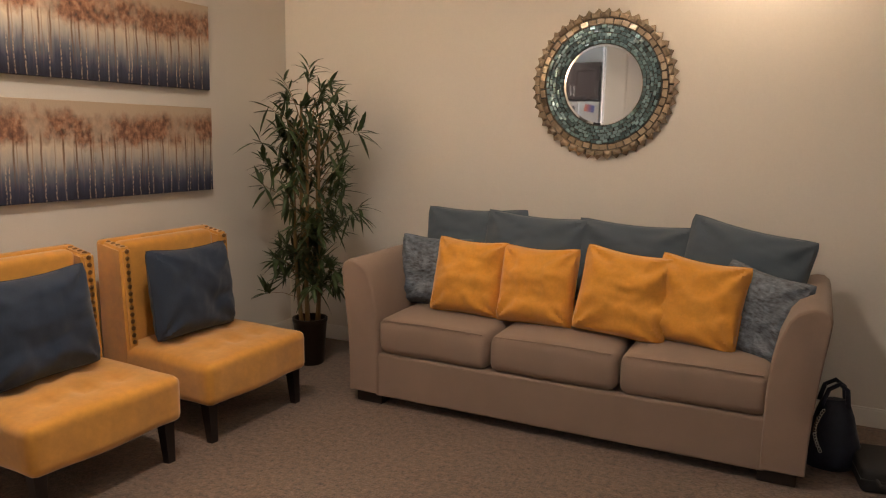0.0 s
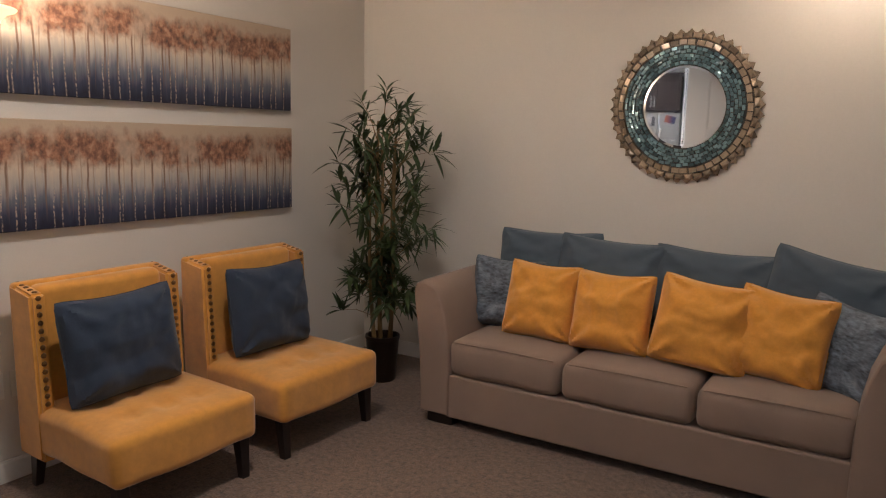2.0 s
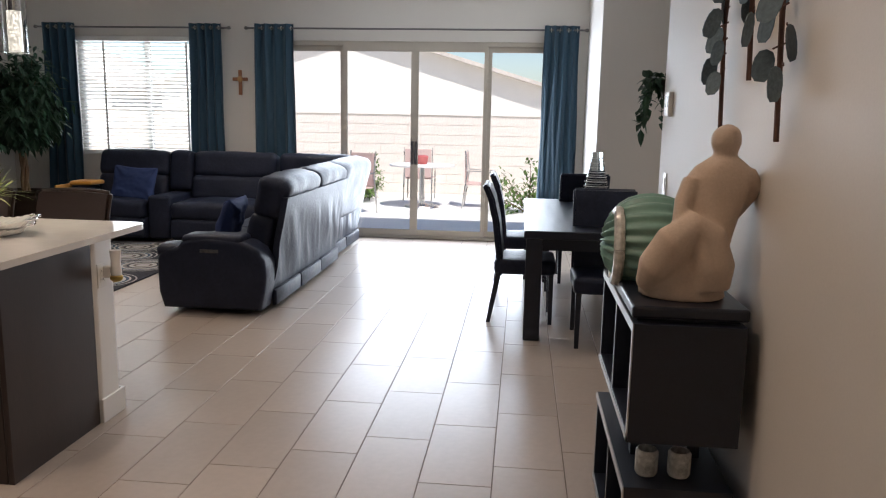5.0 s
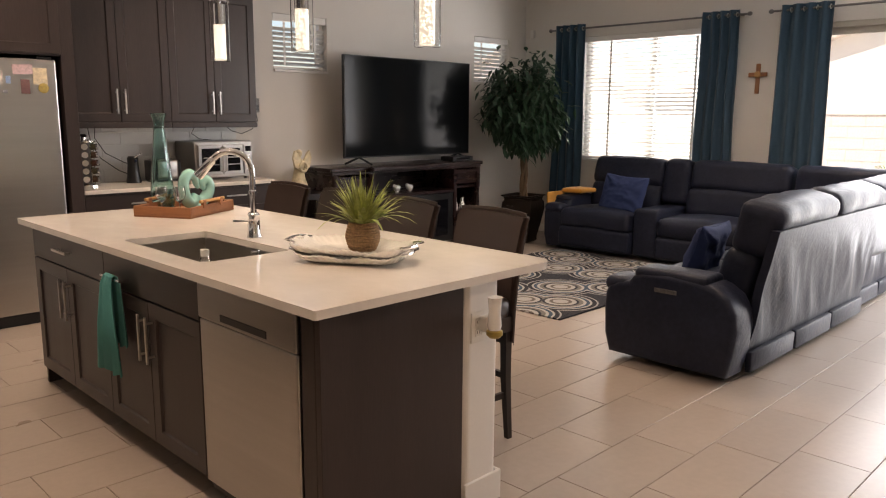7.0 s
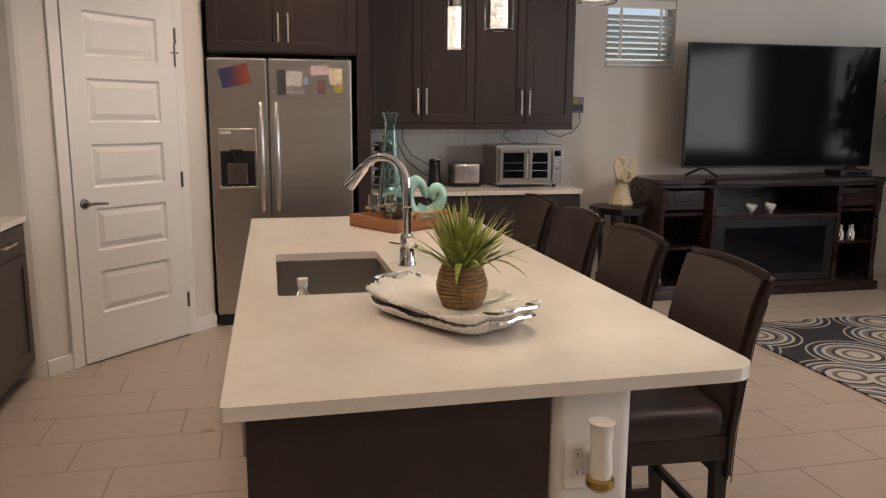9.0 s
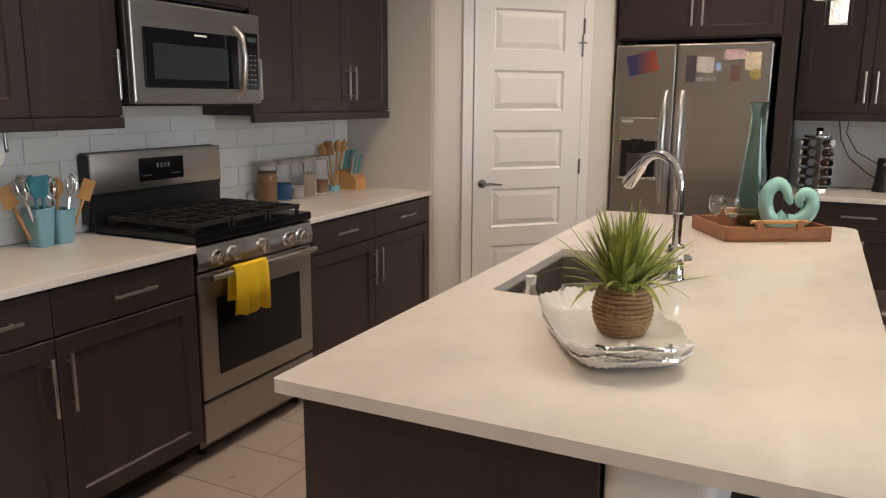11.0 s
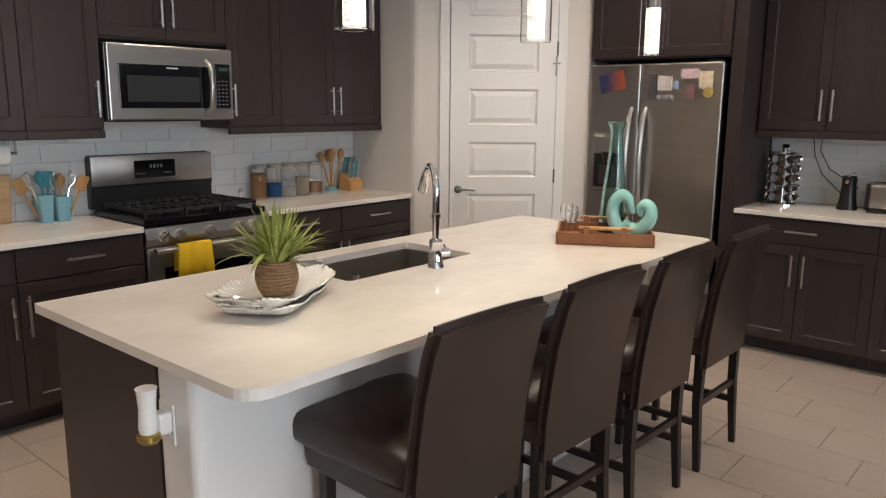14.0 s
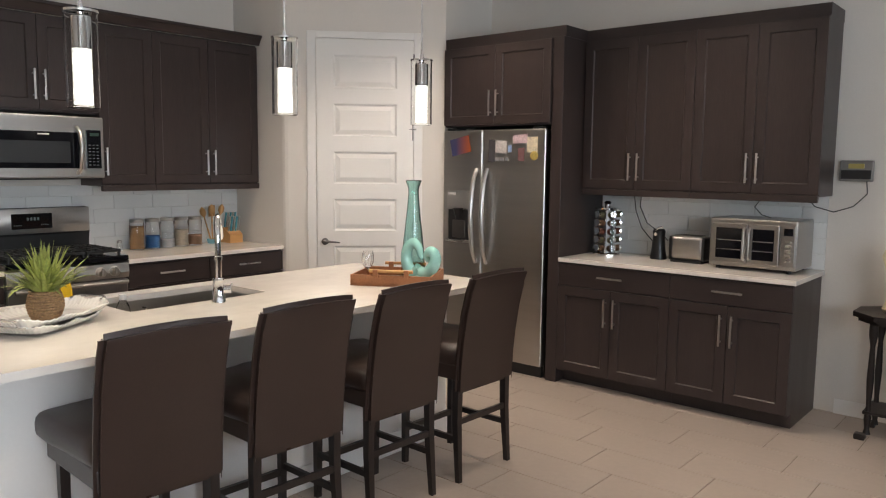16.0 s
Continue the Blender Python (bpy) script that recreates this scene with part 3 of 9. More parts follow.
# ---- kitchen ----
def bar_handle(length, upright, parent, x, z, y=-0.02):
    """A square-ended bar pull on two posts; y is the front face that it stands on."""
    bm, h = B(), length / 2
    if upright:
        box(bm, x - 0.006, x + 0.006, y - 0.036, y - 0.026, z - h, z + h, 0.002)
        for s in (-1, 1):
            box(bm, x - 0.004, x + 0.004, y - 0.026, y, z + s * h * 0.72 - 0.004, z + s * h * 0.72 + 0.004)
    else:
        box(bm, x - h, x + h, y - 0.036, y - 0.026, z - 0.006, z + 0.006, 0.002)
        for s in (-1, 1):
            box(bm, x + s * h * 0.72 - 0.004, x + s * h * 0.72 + 0.004, y - 0.026, y, z - 0.004, z + 0.004)
    return part("handle", bm, nickel, parent, "satin nickel bar handle")


def shaker(name, x0, x1, z0, z1, parent, flat=False, m=0.062):
    """A shaker front: stiles, rails and a panel that sits back."""
    g = 0.0018
    x0, x1, z0, z1 = x0 + g, x1 - g, z0 + g, z1 - g
    bm = B()
    if flat:
        box(bm, x0, x1, -0.02, 0, z0, z1, 0.0025, 1)
        return part(name, bm, cabinet_wood_h, parent)
    rect = lambda i, y: [bm.verts.new((x, y, z)) for x, z in ((x0 + i, z0 + i), (x1 - i, z0 + i), (x1 - i, z1 - i), (x0 + i, z1 - i))]
    back, edge, face = rect(0, 0), rect(0, -0.0185), rect(0.0015, -0.02)
    bm.faces.new(back), skin(bm, back, edge), skin(bm, edge, face)
    # sloped inner lip and panel
    a = [bm.verts.new((x, -0.02, z)) for x, z in ((x0 + m, z0 + m), (x1 - m, z0 + m), (x1 - m, z1 - m), (x0 + m, z1 - m))]
    k = m + 0.007
    b = [bm.verts.new((x, -0.011, z)) for x, z in ((x0 + k, z0 + k), (x1 - k, z0 + k), (x1 - k, z1 - k), (x0 + k, z1 - k))]
    skin(bm, face, a), skin(bm, a, b)
    bm.faces.new(b)
    return part(name, bm, cabinet_wood, parent)


def upper_unit(m, w, z0, z1, depth, doors, label, low_rail=True):
    """doors: (x0, x1, side of the handle or None)."""
    c = thing("wall_cabinet", m, label, "cabinet", "kitchen wall cabinets")
    bm = B()
    box(bm, 0.001, w - 0.001, 0.0, depth, z0, z1)
    part("body", bm, cabinet_wood, c)
    for x0, x1, side in doors:
        d = shaker("door", x0, x1, z0 + 0.012, z1 - 0.01, c)
        if side:
            bar_handle(0.19, True, d, x0 + 0.032 if side < 0 else x1 - 0.032, z0 + 0.17)
    if low_rail:
        part("light_rail", box(B(), 0.001, w - 0.001, -0.028, 0.0, z0 - 0.035, z0 + 0.008, 0.003, 1), cabinet_wood_h, c)
    return c


def crown(m, pts, z, label):
    """A crown moulding along a line of points (x, y), stepping outwards; the room lies on the right of the way."""
    c = thing("crown_moulding", m, label, "moulding", kind="structure")
    bm, prof = B(), [(0.0, 0), (0.022, 0.0), (0.026, 0.012), (0.05, 0.05), (0.06, 0.056), (0.06, 0.075), (0.0, 0.075)]
    pts = [Vector((*p, 0)) for p in pts]
    outs = [Vector(((q - p).normalized().y, -(q - p).normalized().x, 0)) for p, q in zip(pts, pts[1:])]
    last = None
    for i, p in enumerate(pts):
        o = outs[0] if i == 0 else outs[-1] if i == len(pts) - 1 else (outs[i - 1] + outs[i]) / (1 + outs[i - 1].dot(outs[i]))
        row = [bm.verts.new(p + o * a + Vector((0, 0, z + b))) for a, b in prof]
        if last:
            skin(bm, last, row)
        else:
            bm.faces.new(row)
        last = row
    bm.faces.new(last)
    part("moulding", bm, cabinet_wood_h, c)


def base_unit(m, w, depth, top, drawers, doors, label, toe=0.09, door_top=None):
    c = thing("base_cabinet", m, label, "cabinet", "kitchen base cabinets")
    bm = B()
    box(bm, 0.001, w - 0.001, 0.0, depth, toe, top)
    box(bm, 0.001, w - 0.001, 0.085, depth, 0.0, toe)
    part("body", bm, cabinet_wood, c)
    split = top - 0.165
    for x0, x1, pull in drawers:
        d = shaker("drawer", x0, x1, split, top - 0.01, c, flat=True)
        if pull:
            bar_handle(0.19, False, d, (x0 + x1) / 2, (split + top) / 2)
    for x0, x1, side in doors:
        high = door_top or split - 0.004
        d = shaker("door", x0, x1, toe + 0.012, high, c)
        bar_handle(0.2, True, d, x0 + 0.035 if side < 0 else x1 - 0.035, high - 0.155)
    return c


TOP, TH = 0.92, 0.03
BZ = TOP - TH
for y0, y1 in ((-1.365, -2.22), (-2.22, -2.845)):
    w = y0 - y1
    k = 2 if w > 0.8 else 1
    if k == 2:
        base_unit(pose(-1.90, y0, 0, 0, 0, -90), w, 0.615, BZ, [(0, w / 2, True), (w / 2, w, True)], [(0, w / 2, 1), (w / 2, w, 1)], "dark espresso shaker base cabinet with drawers under white quartz")
    else:
        base_unit(pose(-1.90, y0, 0, 0, 0, -90), w, 0.615, BZ, [(0, w, True)], [(0, w, -1)], "dark espresso shaker base cabinet beside the range")
base_unit(pose(-1.875, -3.62, 0, 0, 0, -90), 1.286, 0.59, BZ, [(0, 0.62, True), (0.62, 1.286, True)], [(0, 0.62, 1), (0.62, 1.286, -1)], "dark espresso shaker base cabinet with two drawers beside the range")
UP = "dark espresso shaker wall cabinet with bar handles"
UZ0, UZ1, UZB = 1.40, 2.50, 2.475
uA = lambda y0, y1, doors, z0=UZ0: upper_unit(pose(-1.585, y0, 0, 0, 0, -90), y0 - y1, z0, UZ1, 0.302, doors, UP, z0 == UZ0)
uA(-1.365, -1.60, [(0, 0.235, 1)])
uA(-1.60, -2.44, [(0, 0.42, 1), (0.42, 0.84, -1)])
uA(-2.44, -2.835, [(0, 0.395, 1)])
uA(-2.835, -3.605, [(0, 0.385, 1), (0.385, 0.77, -1)], 1.885)
uA(-3.605, -4.0, [(0, 0.395, -1)])
uA(-4.0, -4.90, [(0, 0.45, 1), (0.45, 0.90, -1)])
crown(pose(0, 0, 0), [(-1.607, -4.906), (-1.607, -1.365)][::-1], UZ1, "dark espresso crown moulding above the range wall cabinets")
# run B along the south wall
base_unit(pose(-3.905, -5.82, 0, 0, 0, 180), 0.84, 0.60, BZ, [(0, 0.84, True)], [(0, 0.42, 1), (0.42, 0.84, -1)], "dark espresso shaker base cabinet with drawer beside the fridge")
base_unit(pose(-4.745, -5.82, 0, 0, 0, 180), 0.755, 0.60, BZ, [(0, 0.755, True)], [(0, 0.378, 1), (0.378, 0.755, -1)], "dark espresso shaker base cabinet with drawer at the end")
uB = lambda x0, x1: upper_unit(pose(x0, -6.102, 0, 0, 0, 180), x0 - x1, UZ0, UZB, 0.32, [(0, (x0 - x1) / 2, 1), ((x0 - x1) / 2, x0 - x1, -1)], UP)
uB(-3.915, -4.735)
uB(-4.735, -5.53)
upper_unit(pose(-2.83, -5.80, 0, 0, 0, 180), 0.984, 1.866, UZB, 0.62, [(0.0, 0.492, 1), (0.492, 0.984, -1)], "dark espresso shaker cabinet above the fridge", False)
tp = thing("fridge_side_panel", pose(0, 0, 0), "tall dark espresso panel between fridge and counter", "panel")
part("panel", box(B(), -3.905, -3.815, -6.425, -5.80, 0.0, UZB, 0.002, 1), cabinet_wood, tp)
crown(pose(0, 0, 0), [(-2.81, -5.822), (-3.905, -5.822), (-3.905, -6.124), (-5.53, -6.124), (-5.53, -6.43)][::-1], UZB, "dark espresso crown moulding above the fridge wall cabinets")


def counter(name, outline, label, hole=None):
    bm = B()
    if hole is None:
        prism(bm, outline, TOP - TH, TOP)
    else:
        hx0, hx1, hy0, hy1 = hole
        levels = []
        for z in (TOP - TH, TOP):
            loops = [[bm.verts.new((x, y, z)) for x, y in pts] for pts in (outline, rounded(hx0, hx1, hy0, hy1, 0.02, 4))]
            edges = [bm.edges.new((lp[i], lp[(i + 1) % len(lp)])) for lp in loops for i in range(len(lp))]
            bmesh.ops.triangle_fill(bm, edges=edges, use_beauty=True)
            levels.append(loops)
        for lo, hi in zip(*levels):
            skin(bm, lo, hi)
    ob = part(name, bm, quartz)
    bv = ob.modifiers.new("edge", "BEVEL")
    bv.width, bv.segments, bv.limit_method = 0.0025, 2, "ANGLE"
    return tagged(ob, label, "countertop")


counter("countertop", [(-1.283, -1.362), (-1.935, -1.362), (-1.935, -2.845), (-1.283, -2.845)], "white quartz countertop beside the range")
counter("countertop", [(-1.283, -3.622), (-1.91, -3.622), (-1.91, -4.905), (-1.283, -4.905)], "white quartz countertop between range and pantry")
counter("countertop", [(-3.907, -6.427), (-3.907, -5.79), (-5.515, -5.79), (-5.515, -6.427)], "white quartz countertop beside the fridge")

def mixed_round(x0, x1, y0, y1, r, s):
    """A slab outline with round corners on the stool side and tight ones on the sink side."""
    return [p for p in rounded(x0, x1, y0, y1, r) if p[0] < (x0 + x1) / 2] and \
        rounded(x0, x1, y0, y1, s)[:7] + rounded(x0, x1, y0, y1, r)[7:21] + rounded(x0, x1, y0, y1, s)[21:]


# island
IX0, IX1, IY0, IY1 = -4.262, -3.103, -4.567, -1.848
counter("island_countertop", mixed_round(IX0, IX1, IY0, IY1, 0.075, 0.008), "large white quartz island countertop with a sink cut-out", (-3.62, -3.22, -3.465, -2.74))
pw = thing("island_half_wall", pose(0, 0, 0), "white painted half wall under the island overhang", "half wall", kind="structure")
part("core", prism(B(), rounded(-3.972, -3.782, -4.49, -1.885, 0.03), 0, BZ), trim_paint, pw)
bm = B()
for r in ((-3.985, -3.782, -1.885, -1.872), (-3.985, -3.972, -4.49, -1.885), (-3.985, -3.79, -4.503, -4.49)):
    box(bm, r[0], r[1], r[2], r[3], 0, 0.12, 0.003, 1)
part("baseboard", bm, trim_paint, pw)
FX = -3.165
base_unit(pose(FX, -4.47, 0, 0, 0, 90), 0.95, 0.62, BZ, [(0, 0.95, True)], [(0, 0.475, 1), (0.475, 0.95, -1)], "dark espresso island cabinet with drawer and two doors")
base_unit(pose(FX, -3.52, 0, 0, 0, 90), 0.88, 0.62, 0.66, [], [(0, 0.44, 1), (0.44, 0.88, -1)], "dark espresso sink cabinet in the island", door_top=0.718)
ff = thing("false_front", pose(FX, -3.52, 0, 0, 0, 90), "dark espresso false drawer front below the sink", "cabinet front")
shaker("front", 0, 0.88, 0.722, BZ - 0.01, ff, flat=True)
bm = B()
box(bm, 0.001, 0.879, 0.0, 0.03, 0.66, BZ)
part("rail", bm, cabinet_wood, ff)
ep = thing("island_end_panel", pose(0, 0, 0), "dark espresso end panel of the island", "panel")
part("panel", box(B(), -3.779, FX + 0.018, -1.915, -1.89, 0.0, BZ, 0.002, 1), cabinet_wood, ep)
part("corner_post", box(B(), -3.21, FX + 0.018, -1.99, -1.917, 0.0, BZ, 0.003, 1), cabinet_wood, ep)
ep2 = thing("island_end_panel", pose(0, 0, 0), "dark espresso far end panel of the island", "panel")
part("panel", box(B(), -3.779, FX - 0.001, -4.497, -4.473, 0.0, BZ, 0.002, 1), cabinet_wood, ep2)

dw = thing("dishwasher", pose(FX, -2.635, 0, 0, 0, 90), "stainless steel dishwasher built into the island", "dishwasher")
part("body", box(B(), 0.004, 0.636, 0.0, 0.58, 0.06, BZ - 0.005), black_plastic, dw)
part("door", box(B(), 0.006, 0.634, -0.024, -0.001, 0.10, 0.74, 0.006), steel, dw)
part("control_strip", box(B(), 0.006, 0.634, -0.030, -0.001, 0.745, BZ - 0.012, 0.006), steel_h, dw)
part("pocket_handle", box(B(), 0.17, 0.47, -0.032, -0.028, 0.758, 0.785, 0.002), black_plastic, dw, "dark recessed pocket handle")
part("kick_plate", box(B(), 0.006, 0.634, 0.05, 0.06, 0.0, 0.095), black_plastic, dw)


def sink():
    s = thing("sink", pose(-3.42, -3.105, TOP - TH), "undermount stainless steel single-bowl sink in the island", "sink")
    bm = B()
    x, y, d = 0.205, 0.38, 0.21
    box(bm, -x - 0.004, -x, -y, y, -d, -0.001), box(bm, x, x + 0.004, -y, y, -d, -0.001)
    box(bm, -x, x, -y - 0.004, -y, -d, -0.001), box(bm, -x, x, y, y + 0.004, -d, -0.001)
    box(bm, -x, x, -y, y, -d - 0.004, -d)
    part("bowl", bm, steel, s)
    part("drain", lathe(B(), [(0.055, -d + 0.001), (0.055, -d + 0.004), (0.04, -d + 0.003), (0.02, -d + 0.002)], 20), chrome, s, smooth=True)


sink()


def faucet():
    f = thing("faucet", pose(-3.69, -3.14, TOP, 0, 0, -38), "chrome gooseneck pull-down kitchen faucet on the island", "faucet")
    part("base", lathe(B(), [(0.033, 0), (0.033, 0.006), (0.029, 0.012), (0.027, 0.10), (0.028, 0.105), (0.022, 0.115)], 24), chrome, f, smooth=True)
    pts = [(0, 0, 0.10), (0, 0, 0.27)]
    pts += [(0.095 - 0.095 * math.cos(a), 0.004 * a, 0.30 + 0.095 * math.sin(a)) for a in [radians(12 * i) for i in range(13)]]
    part("spout", tube(B(), pts, 0.0145, 14), chrome, f, smooth=True)
    e = Vector(pts[-1])
    d = (e - Vector(pts[-2])).normalized()
    part("spray_head", tube(B(), [e - d * 0.01, e, e + d * 0.03, e + d * 0.09, e + d * 0.10], [0.015, 0.0185, 0.020, 0.0235, 0.0205], 14), chrome, f, smooth=True)
    part("collar", lathe(B(), [(0.018, 0.2), (0.0185, 0.2), (0.0185, 0.215), (0.014, 0.22)], 16), chrome, f, smooth=True)
    h = tube(B(), [(0, -0.02, 0.06), (0, -0.055, 0.06)], 0.017, 14)
    tube(h, [(0.0, -0.045, 0.06), (0.06, -0.05, 0.068), (0.10, -0.052, 0.07)], [0.006, 0.005, 0.005], 8)
    part("lever", h, chrome, f, smooth=True)


faucet()


def fridge():
    f = thing("fridge", pose(-2.822, -5.79, 0, 0, 0, 180), "stainless steel side-by-side fridge with magnets and ice dispenser", "fridge")
    W, H = 0.955, 1.84
    part("body", box(B(), 0.005, W - 0.005, 0.062, 0.62, 0.03, H - 0.012, 0.006), steel_dark, f)
    dl = box(B(), 0.0, 0.385, 0.0, 0.058, 0.085, H, 0.012, 3)
    left = part("door", dl, steel, f)
    right = part("door", box(B(), 0.39, W, 0.0, 0.058, 0.085, H, 0.012, 3), steel, f)
    for x, d in ((0.335, left), (0.437, right)):
        bow = [(x, -0.072 * math.sin(math.pi * k / 10) ** 0.6, 0.815 + 0.073 * k) for k in range(11)]
        part("handle", tube(B(), bow, [0.014, 0.016, 0.018, 0.019, 0.019, 0.019, 0.019, 0.019, 0.018, 0.016, 0.014], 12), nickel, d, "steel bow handle", True)
    dp = B()
    box(dp, 0.05, 0.30, -0.004, 0.001, 0.955, 1.372, 0.002, 1)
    d1 = part("dispenser", dp, steel_h, left, "steel ice and water dispenser surround")
    part("dispenser_panel", box(B(), 0.05, 0.30, -0.009, -0.003, 1.225, 1.372, 0.003), nickel, left)
    # flat slab, no hollow: the recess's shade is put into its dark colour
    rec = B()
    box(rec, 0.062, 0.288, -0.006, -0.003, 0.985, 1.222, 0.002, 1)
    part("dispenser_recess_shade", rec, black_plastic, left, "flat dark slab standing for the shaded dispenser recess")
    part("dispenser_paddle", box(B(), 0.105, 0.235, -0.012, -0.005, 1.0, 1.14, 0.004), steel_dark, left)
    part("dispenser_ledge", box(B(), 0.05, 0.30, -0.028, -0.003, 0.965, 0.985, 0.004), nickel, left)
    part("dispenser_label", box(B(), 0.062, 0.135, -0.0105, -0.008, 1.338, 1.357), white_plastic, left)
    sp = B()
    tube(sp, [(0.17, -0.016, 1.235), (0.17, -0.016, 1.19), (0.17, -0.014, 1.15)], [0.045, 0.03, 0.022], 12)
    part("spout", sp, black_plastic, left)
    part("kick_grille", box(B(), 0.01, W - 0.01, 0.03, 0.06, 0.0, 0.078, 0.003), black_plastic, f)
    for x in (0.02, W - 0.12):
        part("hinge_cover", box(B(), x, x + 0.10, 0.02, 0.14, H, H + 0.018, 0.005), black_plastic, f)
    paper = lambda n, c: surf(n, c, 0.6, grain=55, vary=0.5, bump=0.0)
    def magnet(x0, x1, z0, z1, mat, tilt=0, name="magnet", label=""):
        b = box(B(), -(x1 - x0) / 2, (x1 - x0) / 2, -0.0045, -0.001, -(z1 - z0) / 2, (z1 - z0) / 2)
        b.transform(pose((x0 + x1) / 2, 0, (z0 + z1) / 2, 0, tilt))
        part(name, b, mat, right if x0 > 0.38 else left, label)
    magnet(0.08, 0.27, 1.655, 1.785, magnet_sunset, -12, "picture_magnet", "orange and blue sunset picture magnet")
    magnet(0.45, 0.51, 1.60, 1.765, paper("magnet_black", (0.05, 0.045, 0.05)), 0)
    magnet(0.515, 0.615, 1.66, 1.755, paper("magnet_white", (0.52, 0.48, 0.45)), 3)
    magnet(0.63, 0.66, 1.67, 1.72, paper("magnet_blue", (0.25, 0.35, 0.55)), 0)
    magnet(0.675, 0.80, 1.735, 1.80, paper("magnet_pink", (0.52, 0.38, 0.40)), -4)
    magnet(0.72, 0.775, 1.605, 1.70, paper("magnet_dark", (0.16, 0.08, 0.08)), 0)
    magnet(0.80, 0.89, 1.67, 1.78, paper("magnet_note", (0.58, 0.50, 0.36)), 0)
    rd = B()
    lathe(rd, [(0.034, 0), (0.034, 0.004), (0.022, 0.006)], 20, pose(0.862, -0.001, 1.645, 90))
    part("round_magnet", rd, surf("magnet_gold", (0.35, 0.27, 0.08), 0.4, grain=60, vary=0.6, bump=0.1), right)
    for x in (0.515, 0.56, 0.605):
        magnet(x, x + 0.03, 1.605, 1.63, paper("magnet_bar", (0.3, 0.3, 0.32)), 4)


def two_tone(name, a, b, axis=0, mid=0.0, soft_=0.05):
    m, t, bs = nodes_of(name)
    co = put(t, "ShaderNodeTexCoord")
    sep = t.nodes.new("ShaderNodeSeparateXYZ")
    t.links.new(co.outputs["Generated"], sep.inputs[0])
    ramp = t.nodes.new("ShaderNodeValToRGB")
    ramp.color_ramp.elements[0].position, ramp.color_ramp.elements[1].position = mid - soft_, mid + soft_
    ramp.color_ramp.elements[0].color, ramp.color_ramp.elements[1].color = (*a, 1), (*b, 1)
    t.links.new(sep.outputs[axis], ramp.inputs[0])
    t.links.new(ramp.outputs[0], bs.inputs["Base Color"])
    bs.inputs["Roughness"].default_value = 0.5
    return m


magnet_sunset = two_tone("magnet_sunset", (0.03, 0.035, 0.11), (0.34, 0.075, 0.02), 0, 0.6, 0.3)
fridge()


